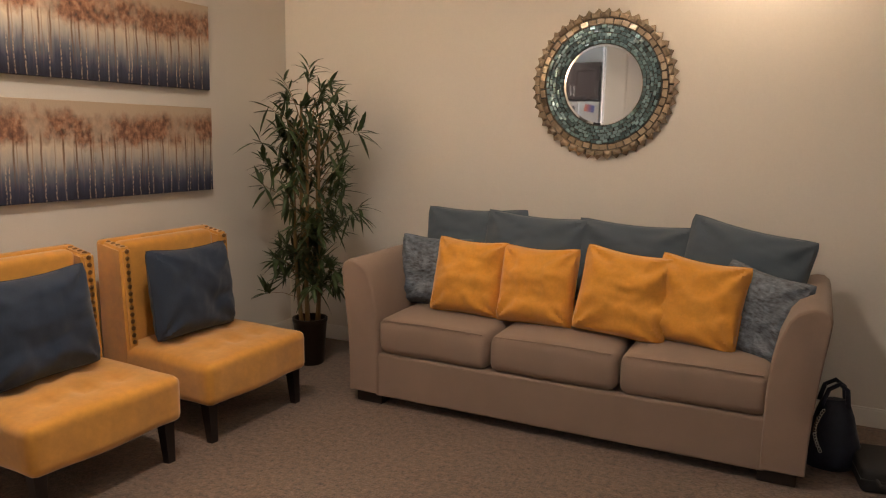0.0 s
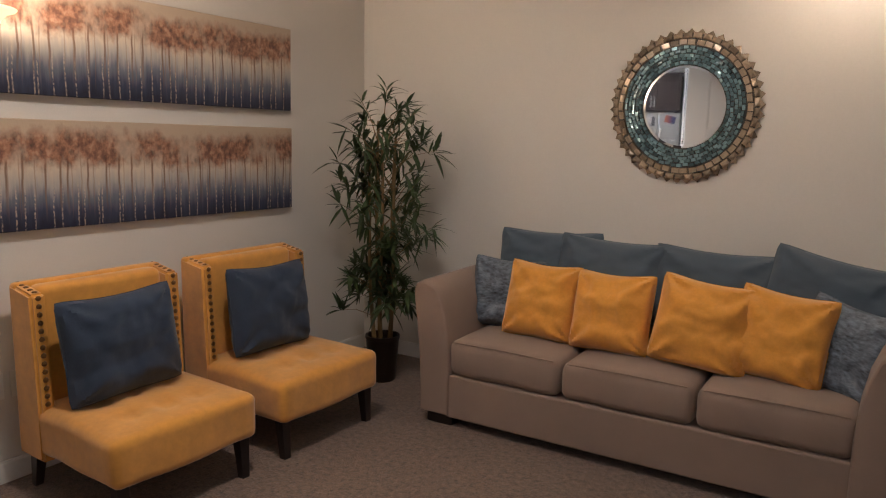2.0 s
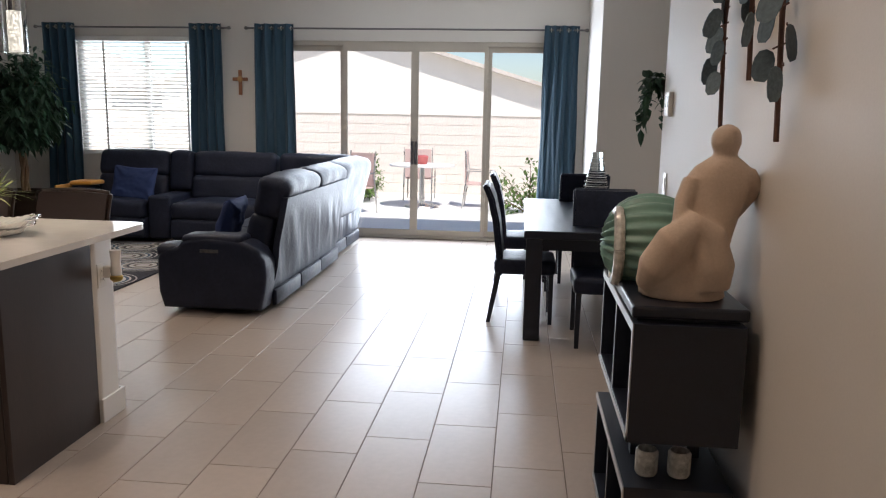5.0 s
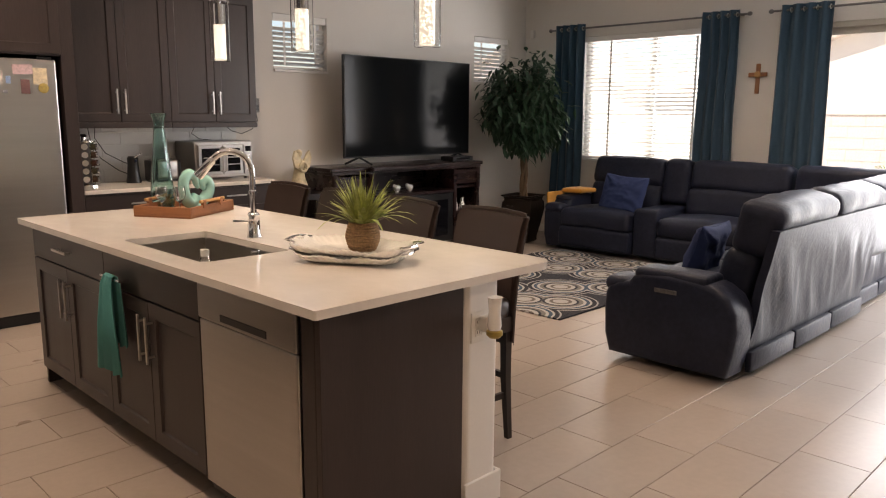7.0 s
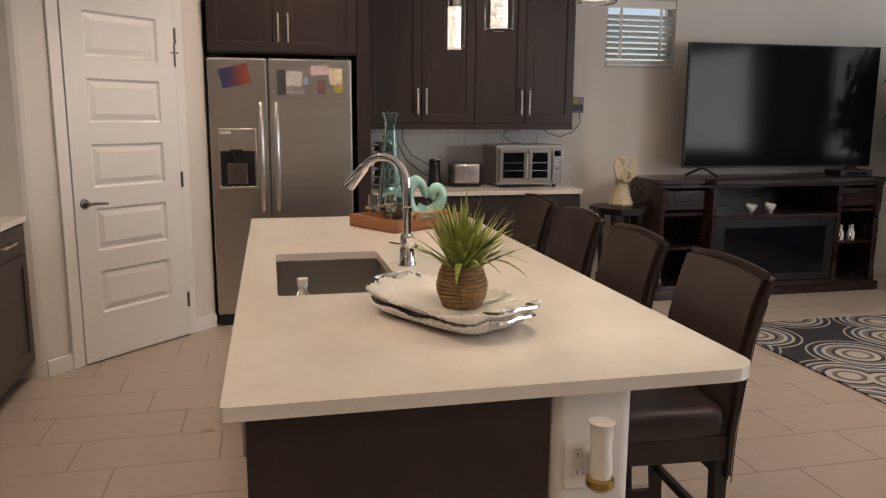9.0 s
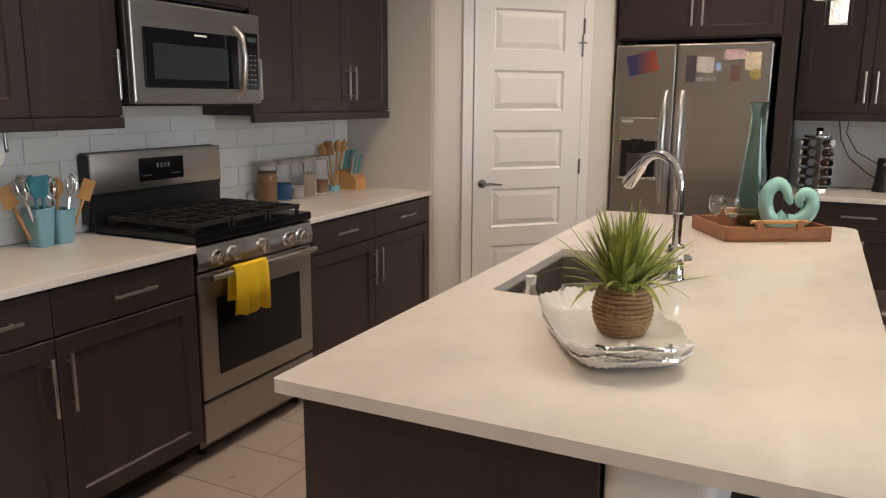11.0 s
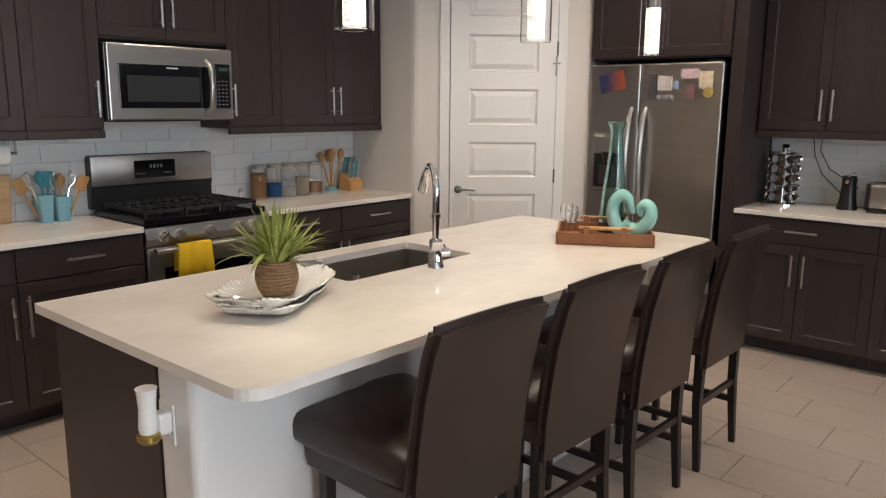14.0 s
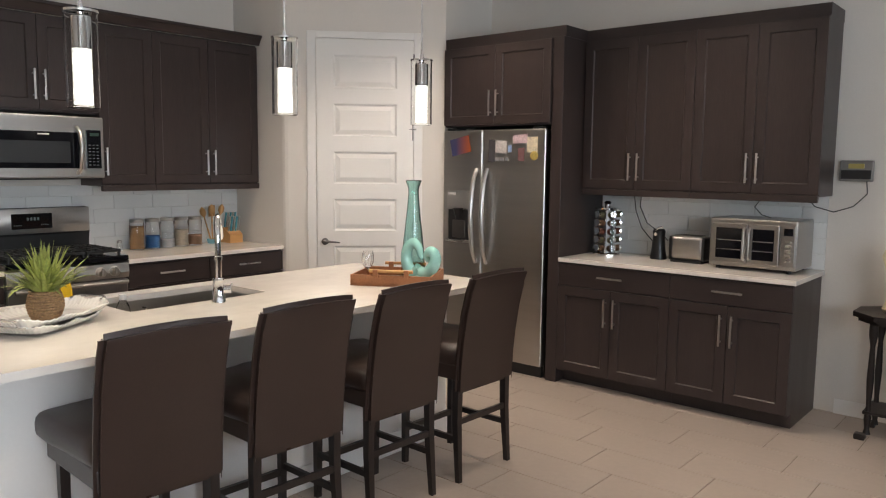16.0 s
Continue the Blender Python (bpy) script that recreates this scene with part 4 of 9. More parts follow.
def range_stove():
    r = thing("range", pose(-1.915, -2.855, 0.02, 0, 0, -90), "stainless steel gas range with black grates", "range")
    W, D = 0.755, 0.62
    part("body", box(B(), 0.0, W, 0.03, D, 0.03, 0.90, 0.003), steel_dark, r)
    for fx in (0.06, W - 0.06):
        for fy in (0.08, D - 0.06):
            part("foot", lathe(B(), [(0.02, -0.02), (0.02, 0.035)], 12, pose(fx, fy, 0)), black_plastic, r)
    part("drawer", box(B(), 0.004, W - 0.004, -0.004, 0.03, 0.06, 0.235, 0.008), steel_h, r)
    part("drawer_lip", box(B(), 0.12, W - 0.12, -0.010, -0.003, 0.195, 0.215, 0.003), steel_h, r)
    door = part("oven_door", box(B(), 0.004, W - 0.004, -0.006, 0.03, 0.245, 0.778, 0.008), steel_h, r)
    part("oven_window", box(B(), 0.10, W - 0.10, -0.010, -0.005, 0.335, 0.665, 0.004), black_glass, door)
    h = tube(B(), [(0.03, -0.055, 0.765), (W - 0.03, -0.055, 0.765)], 0.013, 12)
    for x in (0.05, W - 0.05):
        tube(h, [(x, -0.005, 0.765), (x, -0.055, 0.765)], 0.010, 10)
    part("oven_handle", h, steel_h, door, smooth=True)
    cp = B()
    prof = [(-0.008, 0.788), (-0.018, 0.825), (-0.006, 0.885), (0.04, 0.902), (0.06, 0.788)]
    a, b = [[cp.verts.new((x, y, z)) for y, z in prof] for x in (0.0, W)]
    skin(cp, a, b), cp.faces.new(a), cp.faces.new(b)
    part("control_panel", cp, steel_h, r)
    for i, x in enumerate((0.10, 0.19, 0.375, 0.56, 0.65)):
        k = lathe(B(), [(0.032, 0), (0.034, 0.006), (0.027, 0.012), (0.027, 0.034), (0.024, 0.04)], 20, pose(x, -0.012, 0.838, 100))
        box(k, x - 0.006, x + 0.006, -0.062, -0.045, 0.818, 0.868, 0.002)
        part("knob", k, nickel, r, smooth=False)
    part("cooktop", box(B(), -0.002, W + 0.002, -0.012, 0.55, 0.90, 0.935, 0.006), black_glass, r)
    for k in range(3):
        g = B()
        x0, x1 = 0.03 + k * 0.236, 0.03 + k * 0.236 + 0.224
        for y in (0.04, 0.28, 0.50):
            box(g, x0, x1, y - 0.006, y + 0.006, 0.955, 0.972)
        for x in (x0 + 0.006, x1 - 0.006, (x0 + x1) / 2):
            box(g, x - 0.006, x + 0.006, 0.04, 0.50, 0.955, 0.972)
        for y in (0.16, 0.39):
            box(g, x0, x1, y - 0.005, y + 0.005, 0.958, 0.975)
            for s in (-1, 1):
                box(g, (x0 + x1) / 2 + s * 0.055 - 0.005, (x0 + x1) / 2 + s * 0.055 + 0.005, y - 0.07, y + 0.07, 0.956, 0.974)
        for x in (x0 + 0.008, x1 - 0.008):
            for y in (0.045, 0.495):
                box(g, x - 0.007, x + 0.007, y - 0.007, y + 0.007, 0.935, 0.958)
        part("grate", g, cast_iron, r)
        for y in (0.16, 0.39):
            part("burner", lathe(B(), [(0.05, 0.936), (0.05, 0.944), (0.035, 0.948), (0.035, 0.955), (0.02, 0.957)], 18, pose((x0 + x1) / 2, y, 0)), cast_iron, r)
    bg = B()
    prof = [(0.58, 0.93), (0.545, 1.06), (0.555, 1.222), (0.60, 1.235), (D - 0.001, 1.215), (D - 0.001, 0.93)]
    a, b = [[bg.verts.new((x, y, z)) for y, z in prof] for x in (-0.005, W + 0.005)]
    skin(bg, a, b), bg.faces.new(a), bg.faces.new(b)
    part("backguard", bg, black_plastic, r)
    pn = box(B(), -0.006, W + 0.006, 0.541, 0.556, 1.062, 1.232, 0.006)
    part("backguard_panel", pn, steel_h, r, "brushed steel control panel", True)
    lo = B()
    box(lo, 0.0, W, 0.548, 0.575, 0.936, 1.060)
    part("backguard_base", lo, black_plastic, r)
    ck = part("clock_display", box(B(), 0.245, 0.505, 0.535, 0.552, 1.095, 1.198, 0.004), black_glass, r)
    for i in range(4):
        part("digit_bar", box(B(), 0.34 + i * 0.022, 0.353 + i * 0.022, 0.5335, 0.5355, 1.152, 1.172), glow("clock_glow", (0.10, 0.13, 0.13), 0.08) if i == 0 else bpy.data.materials["clock_glow"], ck)
    for i in range(8):
        part("button_mark", box(B(), 0.258 + (i % 4) * 0.014 + (0.17 if i > 3 else 0), 0.266 + (i % 4) * 0.014 + (0.17 if i > 3 else 0), 0.5335, 0.5355, 1.118, 1.124), bpy.data.materials["clock_glow"], ck)


range_stove()


dim_print = surf("grey_print", (0.20, 0.20, 0.20), 0.5, bump=0.0)


def microwave():
    m = thing("microwave", pose(-1.667, -2.842, 0, 0, 0, -90), "stainless steel over-the-range microwave with black glass", "microwave")
    W, z0, z1 = 0.757, 1.458, 1.862
    part("body", box(B(), 0.0, W, 0.03, 0.38, z0, z1, 0.004), steel_dark, m)
    part("front_frame", box(B(), 0.0, W, 0.0, 0.03, z0, z1, 0.008), steel_h, m)
    d = part("door_window", box(B(), 0.055, 0.60, -0.006, 0.001, z0 + 0.065, z1 - 0.105, 0.004), black_glass, m)
    part("screen", box(B(), 0.10, 0.53, -0.0075, -0.005, z0 + 0.10, z1 - 0.165, 0.002, 1), surf("smoked_glass", (0.030, 0.032, 0.035), 0.28, grain=300, vary=0.3, bump=0, spec=0.25), d)
    h = tube(B(), [(0.575, -0.005, z0 + 0.03), (0.58, -0.045, z0 + 0.07), (0.585, -0.055, (z0 + z1) / 2), (0.58, -0.045, z1 - 0.11), (0.575, -0.005, z1 - 0.07)], 0.014, 12)
    part("handle", h, nickel, m, "steel bow handle", True)
    k = part("keypad", box(B(), 0.635, 0.735, -0.006, 0.001, z0 + 0.065, z1 - 0.085, 0.003), black_glass, m)
    part("display", box(B(), 0.66, 0.72, -0.0078, -0.005, z1 - 0.125, z1 - 0.105), glow("microwave_clock", (0.02, 0.05, 0.035), 0.05), k)
    for i in range(21):
        x, z = 0.65 + (i % 3) * 0.026, z0 + 0.085 + (i // 3) * 0.022
        part("key_mark", box(B(), x, x + 0.013, -0.0078, -0.005, z, z + 0.005), dim_print, k)
    part("badge_bar", box(B(), 0.33, 0.40, -0.0078, -0.005, z1 - 0.125, z1 - 0.117), white_plastic, d)
    part("vent_strip", box(B(), 0.02, W - 0.02, 0.02, 0.36, z0 - 0.008, z0, 0.002, 1), black_plastic, m)


microwave()


def stool(m):
    s = thing("bar_stool", m, "dark brown leather bar stool with black wooden legs at the island", "bar stool", "stools at the island")
    # local: seat faces -y (towards the island), back at +y
    w, d, z = 0.455, 0.47, 0.62
    seat = cushion_box(w + 0.04, d + 0.05, 0.095, 0.034, 0.026, 3, 16)
    for v in seat.verts:
        # narrower towards the back, slack creases round the front edge
        v.co.x *= 1 - 0.10 * max(0, (v.co.y + 0.08) / 0.3)
        v.co.z += 0.006 * noise.noise(Vector((v.co.x * 16, v.co.y * 7, 2))) * (1.6 if v.co.y < -0.1 else 0.7)
        v.co.y += 0.005 * noise.noise(Vector((v.co.x * 14, 1, v.co.z * 18)))
    part("seat", seat, leather, s, smooth=True).location = (0, -0.0775, z - 0.035)
    part("apron", box(B(), -w / 2 + 0.01, w / 2 - 0.01, -d / 2 - 0.01, d / 2 - 0.04, z - 0.10, z - 0.025, 0.006), leather, s)
    # the back: a padded slab, curved backwards and rolled over at its top
    bm, n, k = B(), 10, 8
    prof = [(0.205, 0.45), (0.212, 0.60), (0.225, 0.72), (0.245, 0.85), (0.275, 0.97), (0.295, 1.025), (0.292, 1.048)]
    rows = []
    for y, zz in prof:
        rows.append([(-w / 2 + w * i / k, y + 0.022 * (1 - (2 * i / k - 1) ** 2) * (zz - 0.45), zz + (0.012 * (1 - (2 * i / k - 1) ** 2) if zz > 1 else 0)) for i in range(k + 1)])
    thick = 0.055
    front = [[bm.verts.new((x, y - thick * (0.8 if j else 0.7), zz)) for x, y, zz in r] for j, r in enumerate(rows)]
    back = [[bm.verts.new((x, y, zz)) for x, y, zz in r] for r in rows]
    for g in (front, back):
        for j in range(len(rows) - 1):
            for i in range(k):
                bm.faces.new((g[j][i], g[j][i + 1], g[j + 1][i + 1], g[j + 1][i]))
    loop = lambda g: g[0] + [r[-1] for r in g[1:]] + g[-1][-2::-1] + [r[0] for r in g[-2:0:-1]]
    skin(bm, loop(front), loop(back))
    bmesh.ops.recalc_face_normals(bm, faces=bm.faces)
    rim = [e for e in bm.edges if e.calc_face_angle(0) > 0.9]
    bmesh.ops.bevel(bm, geom=rim, offset=0.018, segments=4, affect="EDGES")
    for v in bm.verts:
        v.co.y += 0.004 * noise.noise(Vector((v.co.x * 7, 5, v.co.z * 6)))
    bk = part("backrest", bm, leather, s, smooth=True)
    for sx in (-1, 1):
        part("piping", tube(B(), [(sx * (w / 2 - 0.016), y + 0.001, zz) for y, zz in prof[:-2]], 0.0016, 6), leather, bk)
    for sx in (-1, 1):
        part("leg", tube(B(), [(sx * 0.185, -0.185, z - 0.03), (sx * 0.185, -0.19, 0.0)], [0.026, 0.019], 4), dark_wood, s)
        part("leg", tube(B(), [(sx * 0.192, 0.175, 0.56), (sx * 0.195, 0.175, 0.3), (sx * 0.20, 0.195, 0.0)], [0.027, 0.024, 0.018], 4), dark_wood, s)
        part("stretcher", box(B(), sx * 0.19 - 0.009, sx * 0.19 + 0.009, -0.18, 0.18, 0.20, 0.228), dark_wood, s)
    part("stretcher", box(B(), -0.18, 0.18, -0.198, -0.178, 0.17, 0.20), dark_wood, s)
    part("stretcher", box(B(), -0.18, 0.18, 0.17, 0.188, 0.29, 0.318), dark_wood, s)
    return s


first = stool(pose(-4.253, -2.424, 0, 0, 0, 86.5))
for x, y, a in ((-4.258, -3.0, 87.5), (-4.28, -3.575, 88.5), (-4.295, -4.165, 89)):
    copy_thing(first, pose(x, y, 0, 0, 0, a))


def pendant(x, y, z):
    p = thing("pendant_lamp", pose(x, y, z), "chrome pendant lamp with a lit bubble-glass core in a clear cylinder", "pendant lamp", "pendants over the island")
    bm = lathe(B(), [(0.052, 0.0), (0.055, 0.002), (0.055, 0.33), (0.052, 0.33), (0.052, 0.004)], 28, caps=False)
    part("glass_cylinder", bm, thin_glass, p, "clear glass outer cylinder", True).visible_shadow = False
    core = lathe(B(), [(0.02, 0.008), (0.032, 0.01), (0.032, 0.20), (0.02, 0.202)], 20)
    part("glowing_core", core, pendant_core, p, "bright bubble-filled glass core", True)
    part("socket", lathe(B(), [(0.034, 0.20), (0.034, 0.31), (0.012, 0.318), (0.012, 0.325)], 22), chrome, p, smooth=True)
    part("top_disc", lathe(B(), [(0.006, 0.322), (0.058, 0.324), (0.058, 0.332), (0.01, 0.34), (0.008, 0.36)], 24), chrome, p, smooth=True)
    part("cord", tube(B(), [(0, 0, 0.35), (0, 0, CEIL - z - 0.02)], 0.004, 8), chrome, p)
    part("canopy", lathe(B(), [(0.01, CEIL - z - 0.03), (0.06, CEIL - z - 0.022), (0.062, CEIL - z - 0.001)], 24), chrome, p, smooth=True)


m_, t_, b_ = nodes_of("bubble_core")
pendant_core = m_
vor = put(t_, "ShaderNodeTexVoronoi", Scale=85.0)
rmp = t_.nodes.new("ShaderNodeValToRGB")
rmp.color_ramp.elements[0].position, rmp.color_ramp.elements[1].position = 0.15, 0.55
rmp.color_ramp.elements[0].color, rmp.color_ramp.elements[1].color = (1.0, 0.93, 0.80, 1), (0.22, 0.21, 0.17, 1)
cc = put(t_, "ShaderNodeTexCoord")
t_.links.new(cc.outputs["Object"], vor.inputs["Vector"])
t_.links.new(vor.outputs["Distance"], rmp.inputs[0])
t_.links.new(rmp.outputs[0], b_.inputs["Emission Color"])
b_.inputs["Emission Strength"].default_value = 1.9
for x, y, z in ((-4.06, -2.376, 1.756), (-4.06, -3.25, 1.78), (-4.094, -4.10, 1.775)):
    pendant(x, y, z)
    lamp("pendant_bulb", "SPOT", look((x, y, z - 0.02), (x, y, 0)), 15, (1.0, 0.90, 0.70), 0.03, None, 95, 1.0)


# ---- living room ----
def flared_arm(depth, side):
    """A sofa arm that leans outwards towards its rounded top; local x outwards."""
    prof = [(-0.085, 0.06), (-0.085, 0.36), (-0.078, 0.48), (-0.056, 0.60), (-0.022, 0.69), (0.008, 0.725), (0.045, 0.742), (0.07, 0.748), (0.10, 0.745), (0.122, 0.728), (0.132, 0.70),
            (0.128, 0.65), (0.116, 0.55), (0.104, 0.44), (0.094, 0.32), (0.087, 0.18), (0.085, 0.06)]
    cx, cz = 0.03, 0.42
    bm, last = B(), None
    for y, k in ((0.0, 0.93), (0.004, 0.965), (0.012, 0.988), (0.026, 1.0), (depth * 0.35, 1.0), (depth * 0.7, 1.0), (depth - 0.02, 1.0), (depth, 0.96)):
        g = (k - 1) * 0.16
        row = []
        for x, z in prof:
            n = Vector((x - cx, (z - cz) * 0.35, 0)).normalized() * g
            row.append(bm.verts.new((side * (x + n.x), y + 0.004 * noise.noise((x * 9, z * 9, side)), max(0.06, z + n.y))))
        if last:
            skin(bm, last, row)
        else:
            bm.faces.new(row)
        last = row
    bm.faces.new(last)
    return bm


def sofa():
    s = thing("sofa", pose(-0.161, 3.135, 0), "taupe fabric three-seat sofa with flared arms against the wall", "sofa")
    part("base", box(B(), -0.925, 0.925, 0.012, 0.80, 0.05, 0.275, 0.012, 3), taupe, s)
    for sx in (-1, 1):
        part("arm", flared_arm(0.83, sx), taupe, s, smooth=True).location = (sx * 0.988, 0.0, 0)
    part("back", box(B(), -0.935, 0.935, 0.62, 0.83, 0.27, 0.80, 0.05, 4), taupe, s, smooth=True)
    for i in range(3):
        c = cushion_box(0.608, 0.66, 0.185, 0.045, 0.022, i + 1)
        cu = part("seat_cushion", c, taupe, s, smooth=True)
        cu.location = ((i - 1) * 0.615, 0.33 + 0.012, 0.272)
        part("welt", tube(B(), [(-0.275, -0.318, 0.176), (0, -0.32, 0.181), (0.275, -0.318, 0.176)], 0.0035, 6), taupe, cu)
    for x in (-0.97, 0.97):
        for y in (0.08, 0.74):
            part("foot", box(B(), x - 0.075, x + 0.075, y - 0.05, y + 0.05, 0, 0.07, 0.006), dark_wood, s, "dark wooden block foot")


sofa()


def throw_pillow(x, y, z, w, h, d, tilt, roll, turn, mat, label, seed, name="throw_pillow"):
    m = pose(x, y, z, 0, 0, turn) @ pose(0, 0, 0, tilt, roll)
    p = thing(name, m, label, "pillow", "pillows on the sofa")
    body = pillow(w, h, d, seed)
    part("cover", body, mat, p, smooth=True)
    ks = [2 * i / 12 - 1 for i in range(12)]
    rim = [(k, -1) for k in ks] + [(1, k) for k in ks] + [(-k, 1) for k in ks] + [(-1, -k) for k in ks] + [(-1, -1)]
    pts = []
    for u, v in rim:
        px = u * w / 2 * (1 - 0.055 * (1 - v * v) * abs(u) ** 5 - 0.05 * abs(u * v) ** 7)
        pz = v * h / 2 * (1 - 0.055 * (1 - u * u) * abs(v) ** 5 - 0.05 * abs(u * v) ** 7) - 0.014 * (1 - u * u) * (1 if v > 0 else 0.2) * max(0, v)
        pts.append((px, 0, pz))
    part("seam", tube(B(), pts, 0.0025, 5, False), mat, p)


SL_L, MU_L, SI_L = "slate blue linen cushion along the sofa back", "mustard yellow velvet cushion on the sofa", "silver blue brocade cushion beside the sofa arm"
for a in ((-0.82, 3.77, 0.775, 0.61, 0.42, 0.15, -14, -1, 2, slate, SL_L, 11), (-0.455, 3.71, 0.765, 0.60, 0.43, 0.16, -15, 2, -2, slate, SL_L, 12),
          (0.06, 3.73, 0.75, 0.60, 0.44, 0.16, -15, 2, 3, slate, SL_L, 13), (0.58, 3.71, 0.775, 0.58, 0.43, 0.17, -15, 10, -2, slate, SL_L, 14),
          (-0.965, 3.58, 0.645, 0.40, 0.39, 0.14, -16, 3, 18, silver_cloth, SI_L, 21), (0.665, 3.50, 0.625, 0.41, 0.41, 0.15, -18, 9, -24, silver_cloth, SI_L, 22),
          (-0.71, 3.46, 0.66, 0.39, 0.40, 0.19, -17, 2, 4, mustard, MU_L, 31), (-0.335, 3.45, 0.655, 0.405, 0.40, 0.20, -18, -1, -2, mustard, MU_L, 32),
          (0.098, 3.43, 0.665, 0.44, 0.42, 0.20, -19, 6, 3, mustard, MU_L, 33), (0.42, 3.46, 0.655, 0.41, 0.41, 0.19, -18, 5, -6, mustard, MU_L, 34)):
    throw_pillow(*a)


def slipper_chair(m):
    c = thing("slipper_chair", m, "mustard velvet slipper chair with nailhead wings and dark legs", "chair", "yellow chairs")
    # local: faces -y, width along x
    w = 0.67
    seat = cushion_box(w, 0.675, 0.20, 0.035, 0.02, 7, 26)
    for v in seat.verts:
        for x in (-0.15, 0.0, 0.15):
            for y in (-0.16, 0.04):
                q = (v.co.x - x) ** 2 + (v.co.y - y) ** 2
                if v.co.z > 0.17:
                    v.co.z -= 0.022 * math.exp(-q / 0.0018)
    st = part("seat", seat, yellow_velvet, c, smooth=True)
    st.location = (0, -0.058, 0.177)
    part("inner_back", box(B(), -w / 2 + 0.05, w / 2 - 0.05, 0.18, 0.28, 0.36, 0.865, 0.035, 4), yellow_velvet, c, smooth=True)
    part("outer_back", box(B(), -w / 2, w / 2, 0.255, 0.315, 0.155, 0.875, 0.02, 3), yellow_velvet, c, smooth=True)
    for sx in (-1, 1):
        bm = B()
        prof = [(0.30, 0.155), (0.30, 0.872), (0.135, 0.845), (0.115, 0.38), (0.115, 0.155)]
        a = [bm.verts.new((sx * (w / 2 - 0.062), y, z)) for y, z in prof]
        b = [bm.verts.new((sx * (w / 2 + 0.003), y, z)) for y, z in prof]
        skin(bm, a, b), bm.faces.new(a), bm.faces.new(b)
        bmesh.ops.recalc_face_normals(bm, faces=bm.faces)
        bmesh.ops.bevel(bm, geom=[e for e in bm.edges if e.calc_face_angle(0) > 0.5], offset=0.012, segments=3, affect="EDGES")
        wing = part("wing", bm, yellow_velvet, c, smooth=True)
        nh = B()
        for i in range(14):
            k = i / 13
            lathe(nh, [(0.0115, 0), (0.010, 0.005), (0.005, 0.008)], 8, pose(sx * (w / 2 - 0.03), 0.112 + 0.021 * k, 0.40 + 0.43 * k, 90))
        for i in range(5):
            lathe(nh, [(0.0115, 0), (0.010, 0.005), (0.005, 0.008)], 8, pose(sx * (w / 2 - 0.03), 0.16 + i * 0.033, 0.848 + i * 0.005, -8))
        part("nailhead_trim", nh, surf("brass_nail", (0.22, 0.12, 0.05), 0.35, 0.9, bump=0.0) if "brass_nail" not in bpy.data.materials else bpy.data.materials["brass_nail"], wing, "dark brass nailheads", True)
        part("leg", tube(B(), [(sx * 0.285, -0.335, 0.185), (sx * 0.285, -0.35, 0.0)], [0.036, 0.024], 4), dark_wood, c)
        part("leg", tube(B(), [(sx * 0.285, 0.25, 0.165), (sx * 0.285, 0.285, 0.0)], [0.034, 0.022], 4), dark_wood, c)
    return c


ch1 = slipper_chair(pose(-1.878, 1.908, 0, 0, 0, 86.5))
copy_thing(ch1, pose(-1.83, 2.712, 0, 0, 0, 87.2))
for x, y, sd, rz, ro in ((-1.905, 1.885, 41, 88, -1), (-1.87, 2.705, 42, 90, 2)):
    throw_pillow(x, y, 0.612, 0.535, 0.445, 0.17, -9, ro, rz, navy, "navy linen square cushion on the yellow chair", sd)


def torchiere():
    l = thing("floor_lamp", pose(-2.0, 1.38, 0), "dark bronze torchiere floor lamp with lit frosted glass bowl", "floor lamp")
    part("base", lathe(B(), [(0.14, 0), (0.142, 0.012), (0.13, 0.022), (0.06, 0.03), (0.03, 0.05), (0.018, 0.08)], 30), bronze, l, smooth=True)
    part("pole", lathe(B(), [(0.013, 0.06), (0.013, 0.85), (0.016, 0.86), (0.016, 0.88), (0.013, 0.89), (0.013, 1.70)], 14), bronze, l, smooth=True)
    part("cup", lathe(B(), [(0.013, 1.69), (0.02, 1.71), (0.032, 1.72), (0.022, 1.74), (0.045, 1.76), (0.05, 1.775)], 20), bronze, l, smooth=True)
    prof = [(0.045, 1.765), (0.085, 1.778), (0.112, 1.815), (0.132, 1.862), (0.155, 1.886), (0.182, 1.895), (0.186, 1.902)]
    bm = lathe(B(), prof + [(r - 0.004, z + 0.003) for r, z in prof[::-1]], 36, caps=False)
    part("shade", bm, lamp_glass, l, "lit frosted glass bowl", True)
    part("switch_knob", tube(B(), [(0.01, 0, 1.72), (0.06, 0.02, 1.72)], 0.004, 6), bronze, l)


lm, lt, lb = nodes_of("frosted_lamp_glass")
lb.inputs["Base Color"].default_value = (0.80, 0.68, 0.50, 1)
lb.inputs["Roughness"].default_value = 0.5
lb.inputs["Transmission Weight"].default_value = 0.12
lb.inputs["Emission Color"].default_value = (1.0, 0.70, 0.36, 1)
lb.inputs["Emission Strength"].default_value = 0.7
lamp_glass = lm
torchiere()
cd = thing("lamp_cord", pose(0, 0, 0), "thin black lamp cord lying on the carpet", "cord")
part("cord", tube(B(), [(-2.05, 1.30, 0.008), (-2.12, 1.22, 0.01), (-2.2, 1.28, 0.02), (-2.17, 1.38, 0.03), (-2.25, 1.45, 0.05), (-2.29, 1.56, 0.35)], 0.004, 6), black_plastic, cd, smooth=True)


